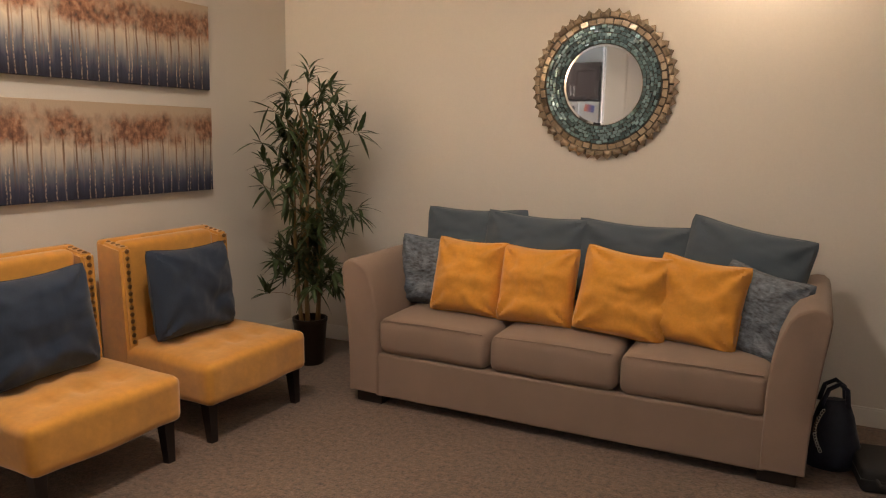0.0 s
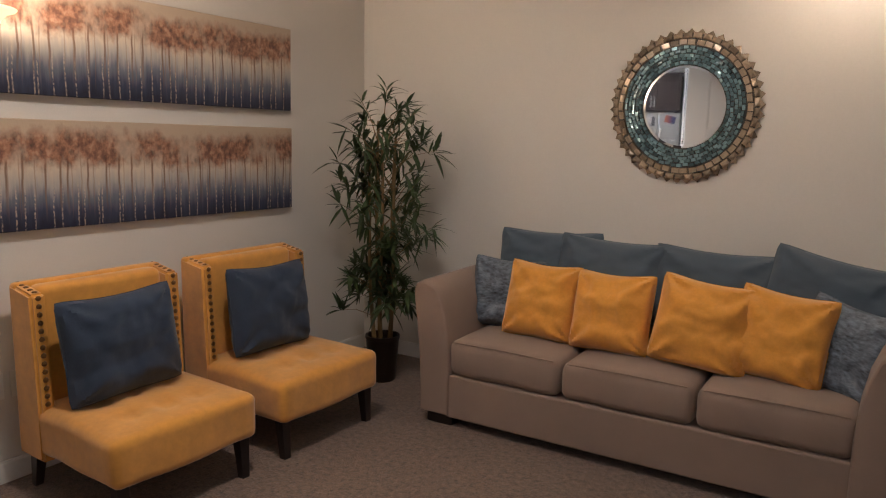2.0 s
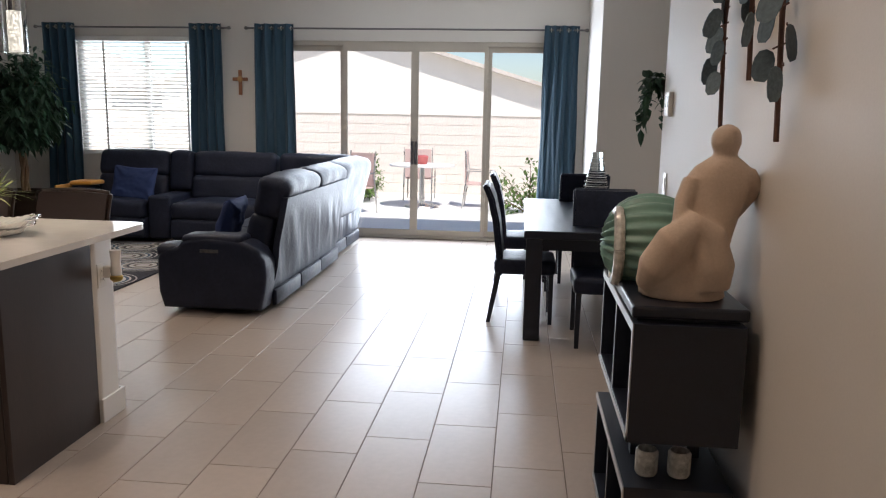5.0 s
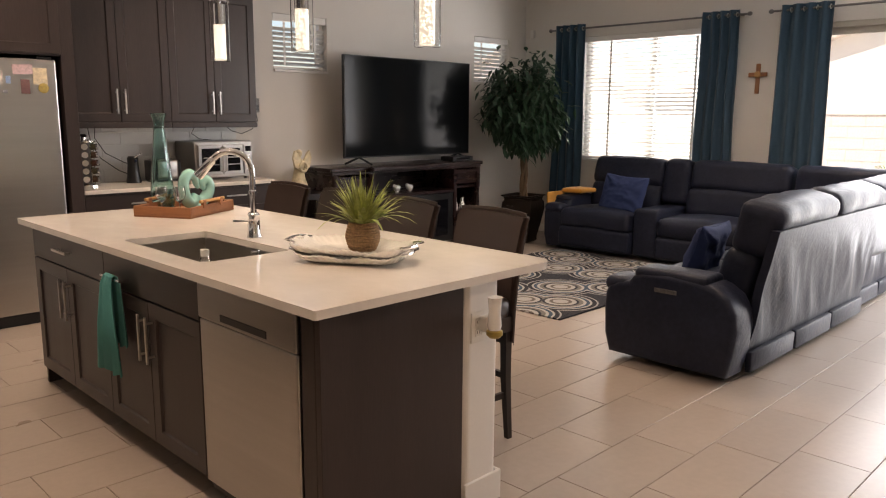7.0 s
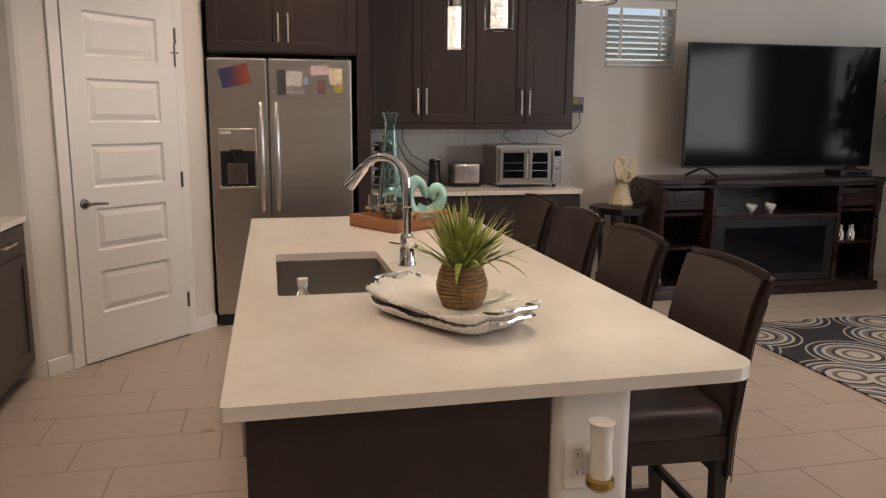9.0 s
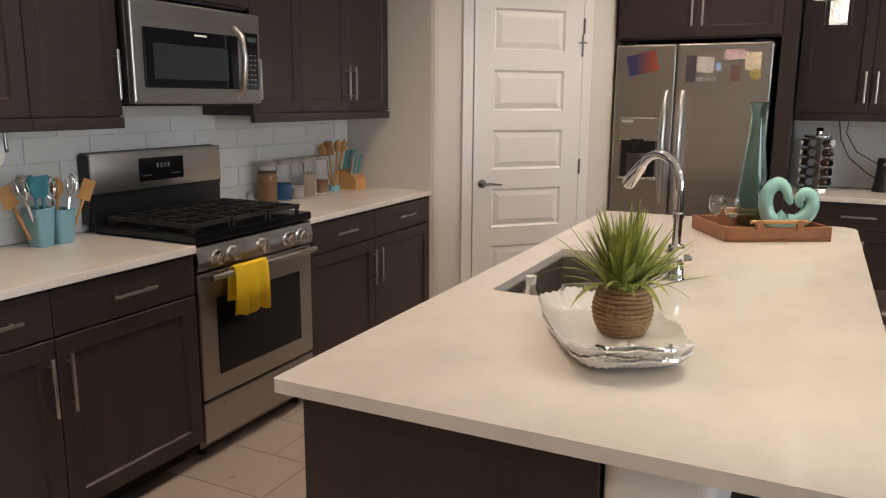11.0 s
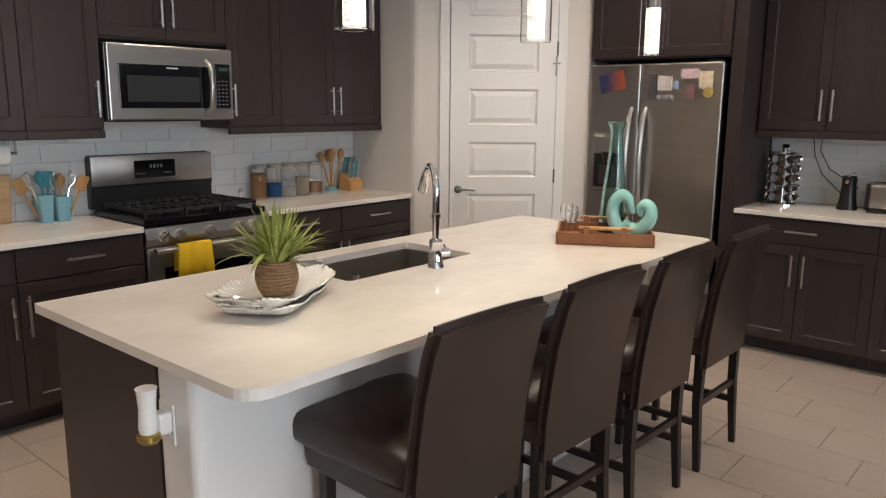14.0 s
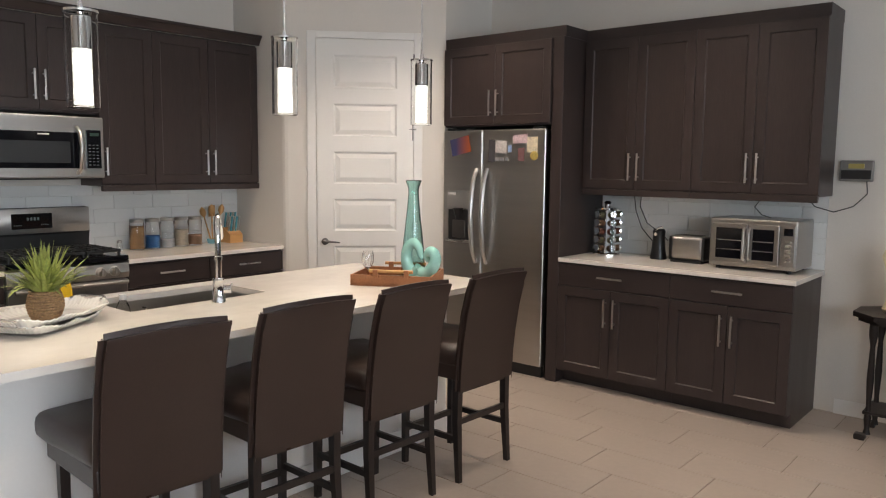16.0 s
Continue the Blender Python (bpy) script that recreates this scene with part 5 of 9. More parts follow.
def art_material(name, seed):
    m, t, b = nodes_of(name)
    co = put(t, "ShaderNodeTexCoord")
    sep = t.nodes.new("ShaderNodeSeparateXYZ")
    t.links.new(co.outputs["Generated"], sep.inputs[0])
    def mapped(scale, sx, sy, sz, detail=4.0, off=0.0):
        mp = t.nodes.new("ShaderNodeMapping")
        mp.inputs["Scale"].default_value = (sx, sy, sz)
        mp.inputs["Location"].default_value = (seed * 3.1 + off, seed * 1.7 + off, off)
        t.links.new(co.outputs["Object"], mp.inputs[0])
        n = put(t, "ShaderNodeTexNoise", Scale=scale, Detail=detail, Roughness=0.6)
        t.links.new(mp.outputs[0], n.inputs["Vector"])
        return n.outputs["Fac"]
    def mth(op, a, b_=None, c=None):
        n = t.nodes.new("ShaderNodeMath")
        n.operation = op
        n.use_clamp = False
        for i, v in enumerate((a, b_, c)):
            if v is None:
                continue
            if isinstance(v, float):
                n.inputs[i].default_value = v
            else:
                t.links.new(v, n.inputs[i])
        return n.outputs[0]
    def mix(f, a, b_):
        n = t.nodes.new("ShaderNodeMix")
        n.data_type = "RGBA"
        for s, v in ((0, f), (6, a), (7, b_)):
            if isinstance(v, tuple):
                n.inputs[s].default_value = (*v, 1)
            else:
                t.links.new(v, n.inputs[s])
        return n.outputs[2]
    def band(v, lo, hi):
        n = put(t, "ShaderNodeMapRange")
        n.clamp = True
        n.inputs["From Min"].default_value, n.inputs["From Max"].default_value = lo, hi
        t.links.new(v, n.inputs["Value"])
        return n.outputs[0]
    z = sep.outputs[2]
    # misty ground: pale above, navy at the foot, wavering
    wob = mth("MULTIPLY_ADD", mapped(6.0, 1, 1, 0.35), 0.30, mth("SUBTRACT", z, 0.15))
    streak = mth("MULTIPLY_ADD", mapped(46.0, 1, 1, 0.12, 3.0, 7.0), 0.22, mth("SUBTRACT", wob, 0.11))
    ground = t.nodes.new("ShaderNodeValToRGB")
    els = ground.color_ramp.elements
    els[0].position, els[0].color = 0.02, (0.014, 0.017, 0.040, 1)
    els[1].position, els[1].color = 0.85, (0.50, 0.39, 0.29, 1)
    for p, c in ((0.16, (0.040, 0.050, 0.095)), (0.30, (0.15, 0.16, 0.20)), (0.42, (0.40, 0.37, 0.35)), (0.56, (0.60, 0.51, 0.41))):
        e = els.new(p)
        e.color = (*c, 1)
    t.links.new(streak, ground.inputs[0])
    col = ground.outputs[0]
    # birch trunks: thin upright lines at uneven spacing, pale and speckled below, brown above
    def trunks(scale, off, width):
        sway = mth("MULTIPLY_ADD", mapped(3.0, 1, 1, 2.0, 2.0, off), 0.022, sep_o.outputs[1])
        v1 = put(t, "ShaderNodeTexVoronoi", Scale=scale, Randomness=0.85)
        v1.voronoi_dimensions = "1D"
        t.links.new(mth("ADD", sway, off + seed * 0.37), v1.inputs["W"])
        return band(v1.outputs["Distance"], width, width * 0.45)
    sep_o = t.nodes.new("ShaderNodeSeparateXYZ")
    t.links.new(co.outputs["Object"], sep_o.inputs[0])
    speck = band(mapped(110.0, 1, 1, 0.7, 2.0, 4.0), 0.40, 0.60)
    pale_f = mth("MULTIPLY", mth("MULTIPLY", trunks(19.0, 0.0, 0.085), band(z, 0.50, 0.30)), speck)
    col = mix(mth("MULTIPLY", pale_f, 0.75), col, (0.62, 0.50, 0.37))
    dark = mth("MULTIPLY", mth("MULTIPLY", trunks(13.0, 5.3, 0.080), band(z, 0.72, 0.62)), band(z, 0.10, 0.42))
    col = mix(mth("MULTIPLY", dark, 0.85), col, (0.17, 0.095, 0.06))
    thin = mth("MULTIPLY", mth("MULTIPLY", trunks(17.0, 9.1, 0.060), band(z, 0.70, 0.60)), band(z, 0.05, 0.35))
    col = mix(mth("MULTIPLY", thin, 0.5), col, (0.26, 0.16, 0.11))
    # russet crowns: ragged clumps with gaps between the trees
    clump = mapped(7.5, 1, 1, 0.55, 5.0, 2.0)
    lift = mth("MULTIPLY_ADD", mapped(4.5, 1, 1, 0.15, 3.0, 11.0), 0.34, mth("SUBTRACT", z, 0.17))
    ragged = mth("MULTIPLY_ADD", mapped(26.0, 1, 1, 0.8, 4.0, 3.0), 0.20, mth("SUBTRACT", lift, 0.10))
    belt = mth("MULTIPLY", band(ragged, 0.52, 0.63), band(ragged, 0.93, 0.80))
    crown_f = mth("MULTIPLY", mth("MULTIPLY_ADD", band(clump, 0.36, 0.50), 0.62, 0.38), belt)
    leafy = t.nodes.new("ShaderNodeValToRGB")
    les = leafy.color_ramp.elements
    les[0].position, les[0].color = 0.30, (0.040, 0.014, 0.010, 1)
    les[1].position, les[1].color = 0.76, (0.56, 0.37, 0.25, 1)
    for p, c in ((0.44, (0.17, 0.065, 0.038)), (0.57, (0.36, 0.17, 0.10))):
        e = les.new(p)
        e.color = (*c, 1)
    t.links.new(mapped(30.0, 1, 1, 0.9, 6.0, 6.0), leafy.inputs[0])
    col = mix(mth("MULTIPLY", crown_f, 0.92), col, leafy.outputs[0])
    t.links.new(col, b.inputs["Base Color"])
    b.inputs["Roughness"].default_value = 0.35
    bp = put(t, "ShaderNodeBump", Strength=0.35, Distance=0.003)
    t.links.new(mapped(140.0, 1, 1, 0.5, 3.0), bp.inputs["Height"])
    t.links.new(bp.outputs[0], b.inputs["Normal"])
    return m


canvas_edge = surf("canvas_edge", (0.05, 0.05, 0.07), 0.8, grain=200, vary=0.2, bump=0.3)
for z0, z1, sd in ((1.068, 1.53, 1), (1.629, 2.087, 2)):
    a = thing("painting", pose(-2.306, 1.487 if sd == 1 else 1.48, 0, -0.97), "wide canvas painting of russet trees over misty blue ground", "painting", "paired paintings")
    part("canvas", box(B(), 0.002, 0.036, 0.0, 1.80, z0, z1, 0.003, 1), art_material("painted_trees_%d" % sd, sd), a)
    part("stretcher", box(B(), 0.0, 0.012, 0.03, 1.77, z0 + 0.03, z1 - 0.03), canvas_edge, a)


def sun_mirror():
    s = thing("wall_mirror", pose(-0.211, 4.045, 1.646, 90), "round wall mirror in a mosaic frame of teal and champagne glass", "mirror")
    # local: x right, y up, z towards the room
    part("mirror_disc", lathe(B(), [(0.222, 0.006), (0.222, 0.012), (0.20, 0.014)], 64), mirror_glass, s, "clear round mirror glass")
    fr = part("frame", lathe(B(), [(0.212, 0.0), (0.372, 0.0), (0.366, 0.014), (0.300, 0.020), (0.214, 0.013)], 64), surf("frame_black", (0.022, 0.022, 0.020), 0.5, grain=60, vary=0.2, bump=0.1), s)
    teal = surf("teal_mosaic", (0.17, 0.265, 0.295), 0.22, 0.35, grain=60, vary=0.3, bump=0.05, random_tint=0.6)
    gold = surf("champagne_mosaic", (0.40, 0.315, 0.225), 0.24, 0.45, grain=60, vary=0.3, bump=0.05, random_tint=0.45)
    rnd = random.Random(4)

    def tile_mesh(name, dr, wt, peak, mat):
        bm = B()
        flat = [(-dr / 2, -wt / 2), (dr / 2, -wt / 2), (dr / 2, wt / 2), (-dr / 2, wt / 2)]
        a = [bm.verts.new((x, y, 0.010)) for x, y in flat]
        c = [bm.verts.new((x * 0.86, y * 0.88, 0.021)) for x, y in flat]
        skin(bm, a, c), bm.faces.new(a)
        if peak:
            # faceted: four slopes rise to a point
            top = bm.verts.new((0.15 * dr, 0, 0.021 + peak))
            for i in range(4):
                bm.faces.new((c[i], c[(i + 1) % 4], top))
        else:
            bm.faces.new(c)
        bmesh.ops.recalc_face_normals(bm, faces=bm.faces)
        me = bpy.data.meshes.new(name)
        bm.to_mesh(me), bm.free()
        me.materials.append(mat)
        return me

    for k in range(5):
        r, n = 0.2255 + 0.0182 * k, 60
        me = tile_mesh("mosaic_piece", 0.0172, 2 * math.pi * r / n * 0.93, 0, teal)
        for i in range(n):
            o = new("mosaic_piece", me)
            o.parent = fr
            o.matrix_local = pose(0, 0, 0, 0, 0, 360 * (i + 0.5 * (k % 2)) / n) @ pose(r, 0, 0.0015 * k + 0.004 * ((i + k) % 2), rnd.uniform(-7, 7), rnd.uniform(-9, 9), 0)
    for k, (r, dr, peak, tilt) in enumerate(((0.3265, 0.030, 0, 6), (0.357, 0.030, 0.008, 14))):
        n = 46
        me = tile_mesh("champagne_bead", dr, 2 * math.pi * r / n * 0.95, peak, gold)
        for i in range(n):
            o = new("champagne_bead", me)
            o.parent = fr
            o.matrix_local = pose(0, 0, 0, 0, 0, 360 * (i + 0.5 * (k % 2)) / n) @ pose(r, 0, 0.004 + 0.004 * ((i + k) % 2), rnd.uniform(-8, 8), tilt + rnd.uniform(-7, 7), 0)
    # pointed outer teeth
    bm, w = B(), 2 * math.pi * 0.372 / 46 * 0.98
    a = [bm.verts.new(p) for p in ((0.0, -w / 2, 0.004), (0.0, w / 2, 0.004), (0.027, 0, 0.004))]
    c = [bm.verts.new(p) for p in ((0.0, -w / 2 * 0.9, 0.020), (0.0, w / 2 * 0.9, 0.020), (0.023, 0, 0.012))]
    skin(bm, a, c), bm.faces.new(a), bm.faces.new(c)
    bmesh.ops.recalc_face_normals(bm, faces=bm.faces)
    me = bpy.data.meshes.new("tooth")
    bm.to_mesh(me), bm.free()
    me.materials.append(gold)
    for i in range(46):
        o = new("tooth", me)
        o.parent = fr
        o.matrix_local = pose(0, 0, 0, 0, 0, 360 * (i + 0.25) / 46) @ pose(0.371, 0, 0, rnd.uniform(-6, 6), 0, 0)


sun_mirror()


def leaf_blade(bm, base, d, up, length, width, bend=0.25, fold=0.15):
    """A pointed leaf of six triangles, folded along its middle."""
    side = d.cross(up).normalized()
    nrm = side.cross(d).normalized()
    pts = []
    for k, wd in ((0.0, 0.08), (0.35, 1.0), (0.7, 0.7), (1.0, 0.0)):
        c = base + d * (length * k) - Vector((0, 0, 1)) * (bend * length * k * k)
        if wd:
            pts.append((bm.verts.new(c - side * width * wd / 2 + nrm * fold * width * wd), bm.verts.new(c), bm.verts.new(c + side * width * wd / 2 + nrm * fold * width * wd)))
        else:
            tip = bm.verts.new(c)
    for a, b in zip(pts, pts[1:]):
        bm.faces.new((a[0], a[1], b[1], b[0])), bm.faces.new((a[1], a[2], b[2], b[1]))
    bm.faces.new((pts[-1][0], pts[-1][1], tip)), bm.faces.new((pts[-1][1], pts[-1][2], tip))


def rand_dir(rnd, up=0.0):
    a, z = rnd.uniform(0, 2 * math.pi), rnd.uniform(-1, 1)
    s = math.sqrt(1 - z * z)
    return Vector((s * math.cos(a), s * math.sin(a), z + up)).normalized()


def bamboo():
    rnd = random.Random(8)
    b = thing("bamboo_plant", pose(-1.79, 3.56, 0), "tall artificial bamboo plant in a dark pot in the corner", "plant")
    part("pot", lathe(B(), [(0.075, 0), (0.08, 0.01), (0.10, 0.255), (0.104, 0.26), (0.104, 0.28), (0.092, 0.28), (0.09, 0.24)], 28), bronze, b, "dark bronze planter", True)
    part("soil", lathe(B(), [(0.088, 0.22), (0.09, 0.24), (0.05, 0.25)], 20), soil, b)
    canes = []
    for i in range(5):
        a = i * 1.3
        x, y = 0.05 * math.cos(a), 0.05 * math.sin(a)
        top = 1.35 + 0.1 * (i % 3)
        pts = [(x + x * 0.9 * k + 0.012 * math.sin(5 * k + i), y + y * 0.9 * k, 0.23 + k * (top - 0.23)) for k in [j / 8 for j in range(9)]]
        part("cane", tube(B(), pts, [0.0135 - 0.0007 * j for j in range(9)], 8), cane, b, smooth=True)
        canes.append(pts)
    tw, lv = B(), B()
    for i in range(120):
        pts = canes[rnd.randrange(5)]
        k = rnd.uniform(1.15, 7.9)
        j = min(7, int(k))
        p = Vector(pts[j]).lerp(Vector(pts[j + 1]), k - j)
        hgt = p.z
        d = rand_dir(rnd)
        d.z = rnd.uniform(0.25, 1.0)
        d.normalize()
        reach = (rnd.uniform(0.10, 0.32) if hgt > 0.75 else rnd.uniform(0.08, 0.22)) * (1.15 if 0.8 < hgt < 1.2 else 1.0)
        tip = p + d * reach
        tip.z = min(tip.z, 1.72)
        midp = p.lerp(tip, 0.5) + Vector((0, 0, 0.02))
        tube(tw, [p, midp, tip], [0.003, 0.002, 0.0012], 4, False)
        for _ in range(rnd.randint(7, 10)):
            q = p.lerp(tip, rnd.uniform(0.80, 1.0))
            ld = (d * 0.5 + rand_dir(rnd) + Vector((0, 0, -0.05))).normalized()
            leaf_blade(lv, q, ld, Vector((0, 0, 1)) if abs(ld.z) < 0.9 else Vector((1, 0, 0)), rnd.uniform(0.09, 0.165), rnd.uniform(0.021, 0.033), rnd.uniform(0.05, 0.4))
    for dx, z in ((-0.30, 1.22), (0.40, 0.98), (-0.12, 1.66), (0.14, 1.62), (0.06, 1.74)):
        p = Vector((dx * 0.25, -0.02, z - 0.22))
        tip = Vector((dx, -0.05, z))
        tube(tw, [p, p.lerp(tip, 0.5) + Vector((0, 0, 0.03)), tip], [0.003, 0.002, 0.0012], 4, False)
        for _ in range(20):
            q = p.lerp(tip, rnd.uniform(0.5, 1.0))
            ld = ((tip - p).normalized() * 0.8 + rand_dir(rnd)).normalized()
            leaf_blade(lv, q, ld, Vector((0, 0, 1)) if abs(ld.z) < 0.9 else Vector((1, 0, 0)), rnd.uniform(0.09, 0.16), 0.021, 0.3)
    part("twig", tw, cane, b, kind="stuff")
    part("foliage", lv, leaf_bamboo, b, kind="stuff")


bamboo()


def wall_plate(m, name, label, kind_):
    p = thing(name, m, label, "wall plate")
    part("plate", box(B(), -0.036, 0.036, 0, 0.006, -0.058, 0.058, 0.003), white_plastic, p)
    if kind_ == "switch":
        part("rocker", box(B(), -0.017, 0.017, 0.005, 0.010, -0.033, 0.033, 0.002), white_plastic, p)
    else:
        for z in (-0.02, 0.02):
            so = part("socket", box(B(), -0.016, 0.016, 0.005, 0.008, z - 0.014, z + 0.014, 0.003), white_plastic, p)
            for x in (-0.006, 0.006):
                part("slot", box(B(), x - 0.0012, x + 0.0012, 0.0078, 0.0085, z - 0.004, z + 0.006), black_plastic, so)
    return p


wall_plate(pose(-1.895, 0.809, 1.162, 0, 0, 180), "light_switch", "white rocker light switch on the partition", "switch")
wall_plate(pose(-2.309, 1.56, 0.42, 0, 0, -90), "outlet", "white wall outlet beside the floor lamp", "outlet")
wall_plate(pose(-2.309, 1.66, 0.42, 0, 0, -90), "outlet", "white wall outlet behind the yellow chair", "outlet")


def handbag():
    h = thing("handbag", pose(1.0, 3.50, 0, 0, 0, 12), "black leather handbag with chain strap slumped on the carpet", "handbag")
    bm = B()
    rows = [(0.0, 0.10, 0.10), (0.03, 0.122, 0.118), (0.10, 0.115, 0.115), (0.16, 0.092, 0.09), (0.22, 0.078, 0.06), (0.27, 0.062, 0.035), (0.29, 0.05, 0.02)]
    last = None
    for z, a, b in rows:
        r = ring(bm, (0.012 * math.sin(9 * z), 0, z), Vector((1, 0, 0)), Vector((0, 1, 0)), a, b, 24)
        for v in r:
            v.co += Vector((1, 1, 0)) * 0.012 * noise.noise(v.co * 14)
        if last:
            skin(bm, last, r)
        else:
            bm.faces.new(r)
        last = r
    bm.faces.new(last)
    part("body", bm, leather_dark, h, smooth=True)
    for y in (-0.025, 0.03):
        part("strap", tube(B(), [(-0.05, y, 0.27), (-0.03, y * 1.3, 0.34), (0.01, y * 1.2, 0.365), (0.045, y, 0.34), (0.055, y, 0.26)], 0.010, 8), leather_dark, h, smooth=True)
    cn = B()
    for i in range(16):
        k = i / 15
        c = Vector((-0.055 - 0.03 * math.sin(3 * k), -0.112 + 0.03 * (1 - k), 0.26 - 0.17 * k))
        tube(cn, [c + Vector((0.006 * math.cos(t), 0.003 * (i % 2), 0.007 * math.sin(t))) for t in [j * math.pi / 4 for j in range(9)]], 0.0016, 5, False)
    part("chain", cn, nickel, h, "silver chain strap")
    c = thing("black_case", pose(1.20, 3.40, 0, 0, 0, 8), "flat black fabric case lying on the carpet", "case")
    part("shell", box(B(), -0.105, 0.105, -0.14, 0.16, 0.0, 0.10, 0.022, 3), black_fabric, c, smooth=True)
    part("zip", box(B(), -0.106, 0.106, -0.141, 0.161, 0.055, 0.059), black_plastic, c)
    part("handle", tube(B(), [(-0.05, -0.138, 0.06), (-0.04, -0.165, 0.05), (0.04, -0.165, 0.05), (0.05, -0.138, 0.06)], 0.008, 8), black_fabric, c, smooth=True)


black_fabric = surf("black_fabric", (0.014, 0.014, 0.015), 0.9, grain=260, vary=0.3, bump=0.5)
handbag()
fs = thing("folding_stool", pose(1.62, 3.36, 0, 0, 0, -8), "black metal folding stool with crossed legs", "stool")
for y in (-0.16, 0.16):
    part("leg", tube(B(), [(-0.25, y, 0.012), (-0.20, y, 0.12), (0.0, y, 0.26), (0.19, y, 0.36)], 0.013, 10), black_plastic, fs, smooth=True)
    part("leg", tube(B(), [(0.25, y * 0.88, 0.012), (0.20, y * 0.88, 0.12), (0.0, y * 0.88, 0.26), (-0.19, y * 0.88, 0.36)], 0.013, 10), black_plastic, fs, smooth=True)
part("seat", box(B(), -0.22, 0.22, -0.18, 0.18, 0.36, 0.385, 0.01), black_fabric, fs)


def arc_lamp():
    a = thing("arc_floor_lamp", pose(2.1, 3.66, 0), "black arc floor lamp with dome shade reaching over the sofa", "floor lamp")
    part("base", lathe(B(), [(0.16, 0), (0.16, 0.03), (0.15, 0.04), (0.03, 0.045), (0.02, 0.06)], 30), black_plastic, a, smooth=True)
    pts = [(0, 0, 0.05), (0, 0, 1.5), (-0.08, 0, 1.95), (-0.32, 0, 2.30), (-0.75, 0, 2.52), (-1.2, 0, 2.62), (-1.55, 0, 2.57)]
    part("arm", tube(B(), pts, 0.011, 10), black_plastic, a, smooth=True)
    bm = lathe(B(), [(0.13, 2.40), (0.12, 2.46), (0.08, 2.52), (0.03, 2.55), (0.026, 2.55), (0.075, 2.515), (0.115, 2.455), (0.125, 2.40)], 28, pose(-1.55, 0, 0.02), caps=False)
    part("shade", bm, black_plastic, a, smooth=True)


arc_lamp()


# ---- hall console, dining nook, family room ----
def console():
    c = thing("console_shelf", pose(-2.71, 0.76, 0, 0, 0, 180), "black two-tier open console shelf against the hall wall", "console")
    # local: x runs along the wall away from the living room, y out into the hall
    L, D = 0.83, 0.325
    up, lo = (0.53, 0.90), (0.012, 0.385)
    for name, (z0, z1) in (("upper_box", up), ("lower_box", lo)):
        t = 0.028
        p = part("top_board", box(B(), 0, L, 0, D, z1 - t, z1), black_wood, c)
        for x in (0, L - t, L * 0.5 - t / 2):
            part("side_board", box(B(), x, x + t, 0.012 if 0 < x < L - t else 0, D, z0 + t, z1 - t), black_wood, c)
        part("bottom_board", box(B(), 0, L, 0, D, z0, z0 + t), black_wood, c)
        part("back_board", box(B(), t, L - t, 0, 0.012, z0 + t, z1 - t), black_wood, c)
        part("edge_band", box(B(), 0, L, D, D + 0.004, z1 - t, z1), steel_h, p, "pale metal edge strip")
        part("edge_band", box(B(), 0, 0.02, D, D + 0.004, z0, z1 - t), steel_h, p)
        part("edge_band", box(B(), 0, L, D, D + 0.004, z0, z0 + 0.02), steel_h, p)
    for x in (0.24, L - 0.28):
        for y in (0.05, D - 0.09):
            part("spacer", box(B(), x, x + 0.04, y, y + 0.04, lo[1], up[0]), black_wood, c)
    for x in (0.02, L - 0.06):
        for y in (0.02, D - 0.06):
            part("foot", box(B(), x, x + 0.04, y, y + 0.04, 0, 0.013), black_wood, c)
    return c


console()
mosaic = surf("mosaic_candle", (0.55, 0.55, 0.52), 0.2, grain=45, vary=0.7, bump=0.3)
for y in (0.516, 0.617):
    j = thing("candle_jar", pose(-2.815, y, 0.386), "small mosaic glass candle jar on the console shelf", "candle jar", "candle jars")
    part("jar", lathe(B(), [(0.031, 0), (0.036, 0.01), (0.036, 0.075), (0.031, 0.083), (0.028, 0.083), (0.031, 0.02)], 20), mosaic, j, smooth=True)
    part("candle", lathe(B(), [(0.027, 0.02), (0.027, 0.055)], 16), porcelain, j)
ty = thing("display_tray", pose(-2.95, 0.60, 0.90), "black wooden footed tray on the console", "tray")
part("board", box(B(), -0.22, 0.22, -0.17, 0.17, 0.012, 0.05, 0.008), black_wood, ty)
for sx in (-1, 1):
    part("foot", box(B(), sx * 0.17 - 0.02, sx * 0.17 + 0.02, -0.15, 0.15, 0, 0.014), black_wood, ty)


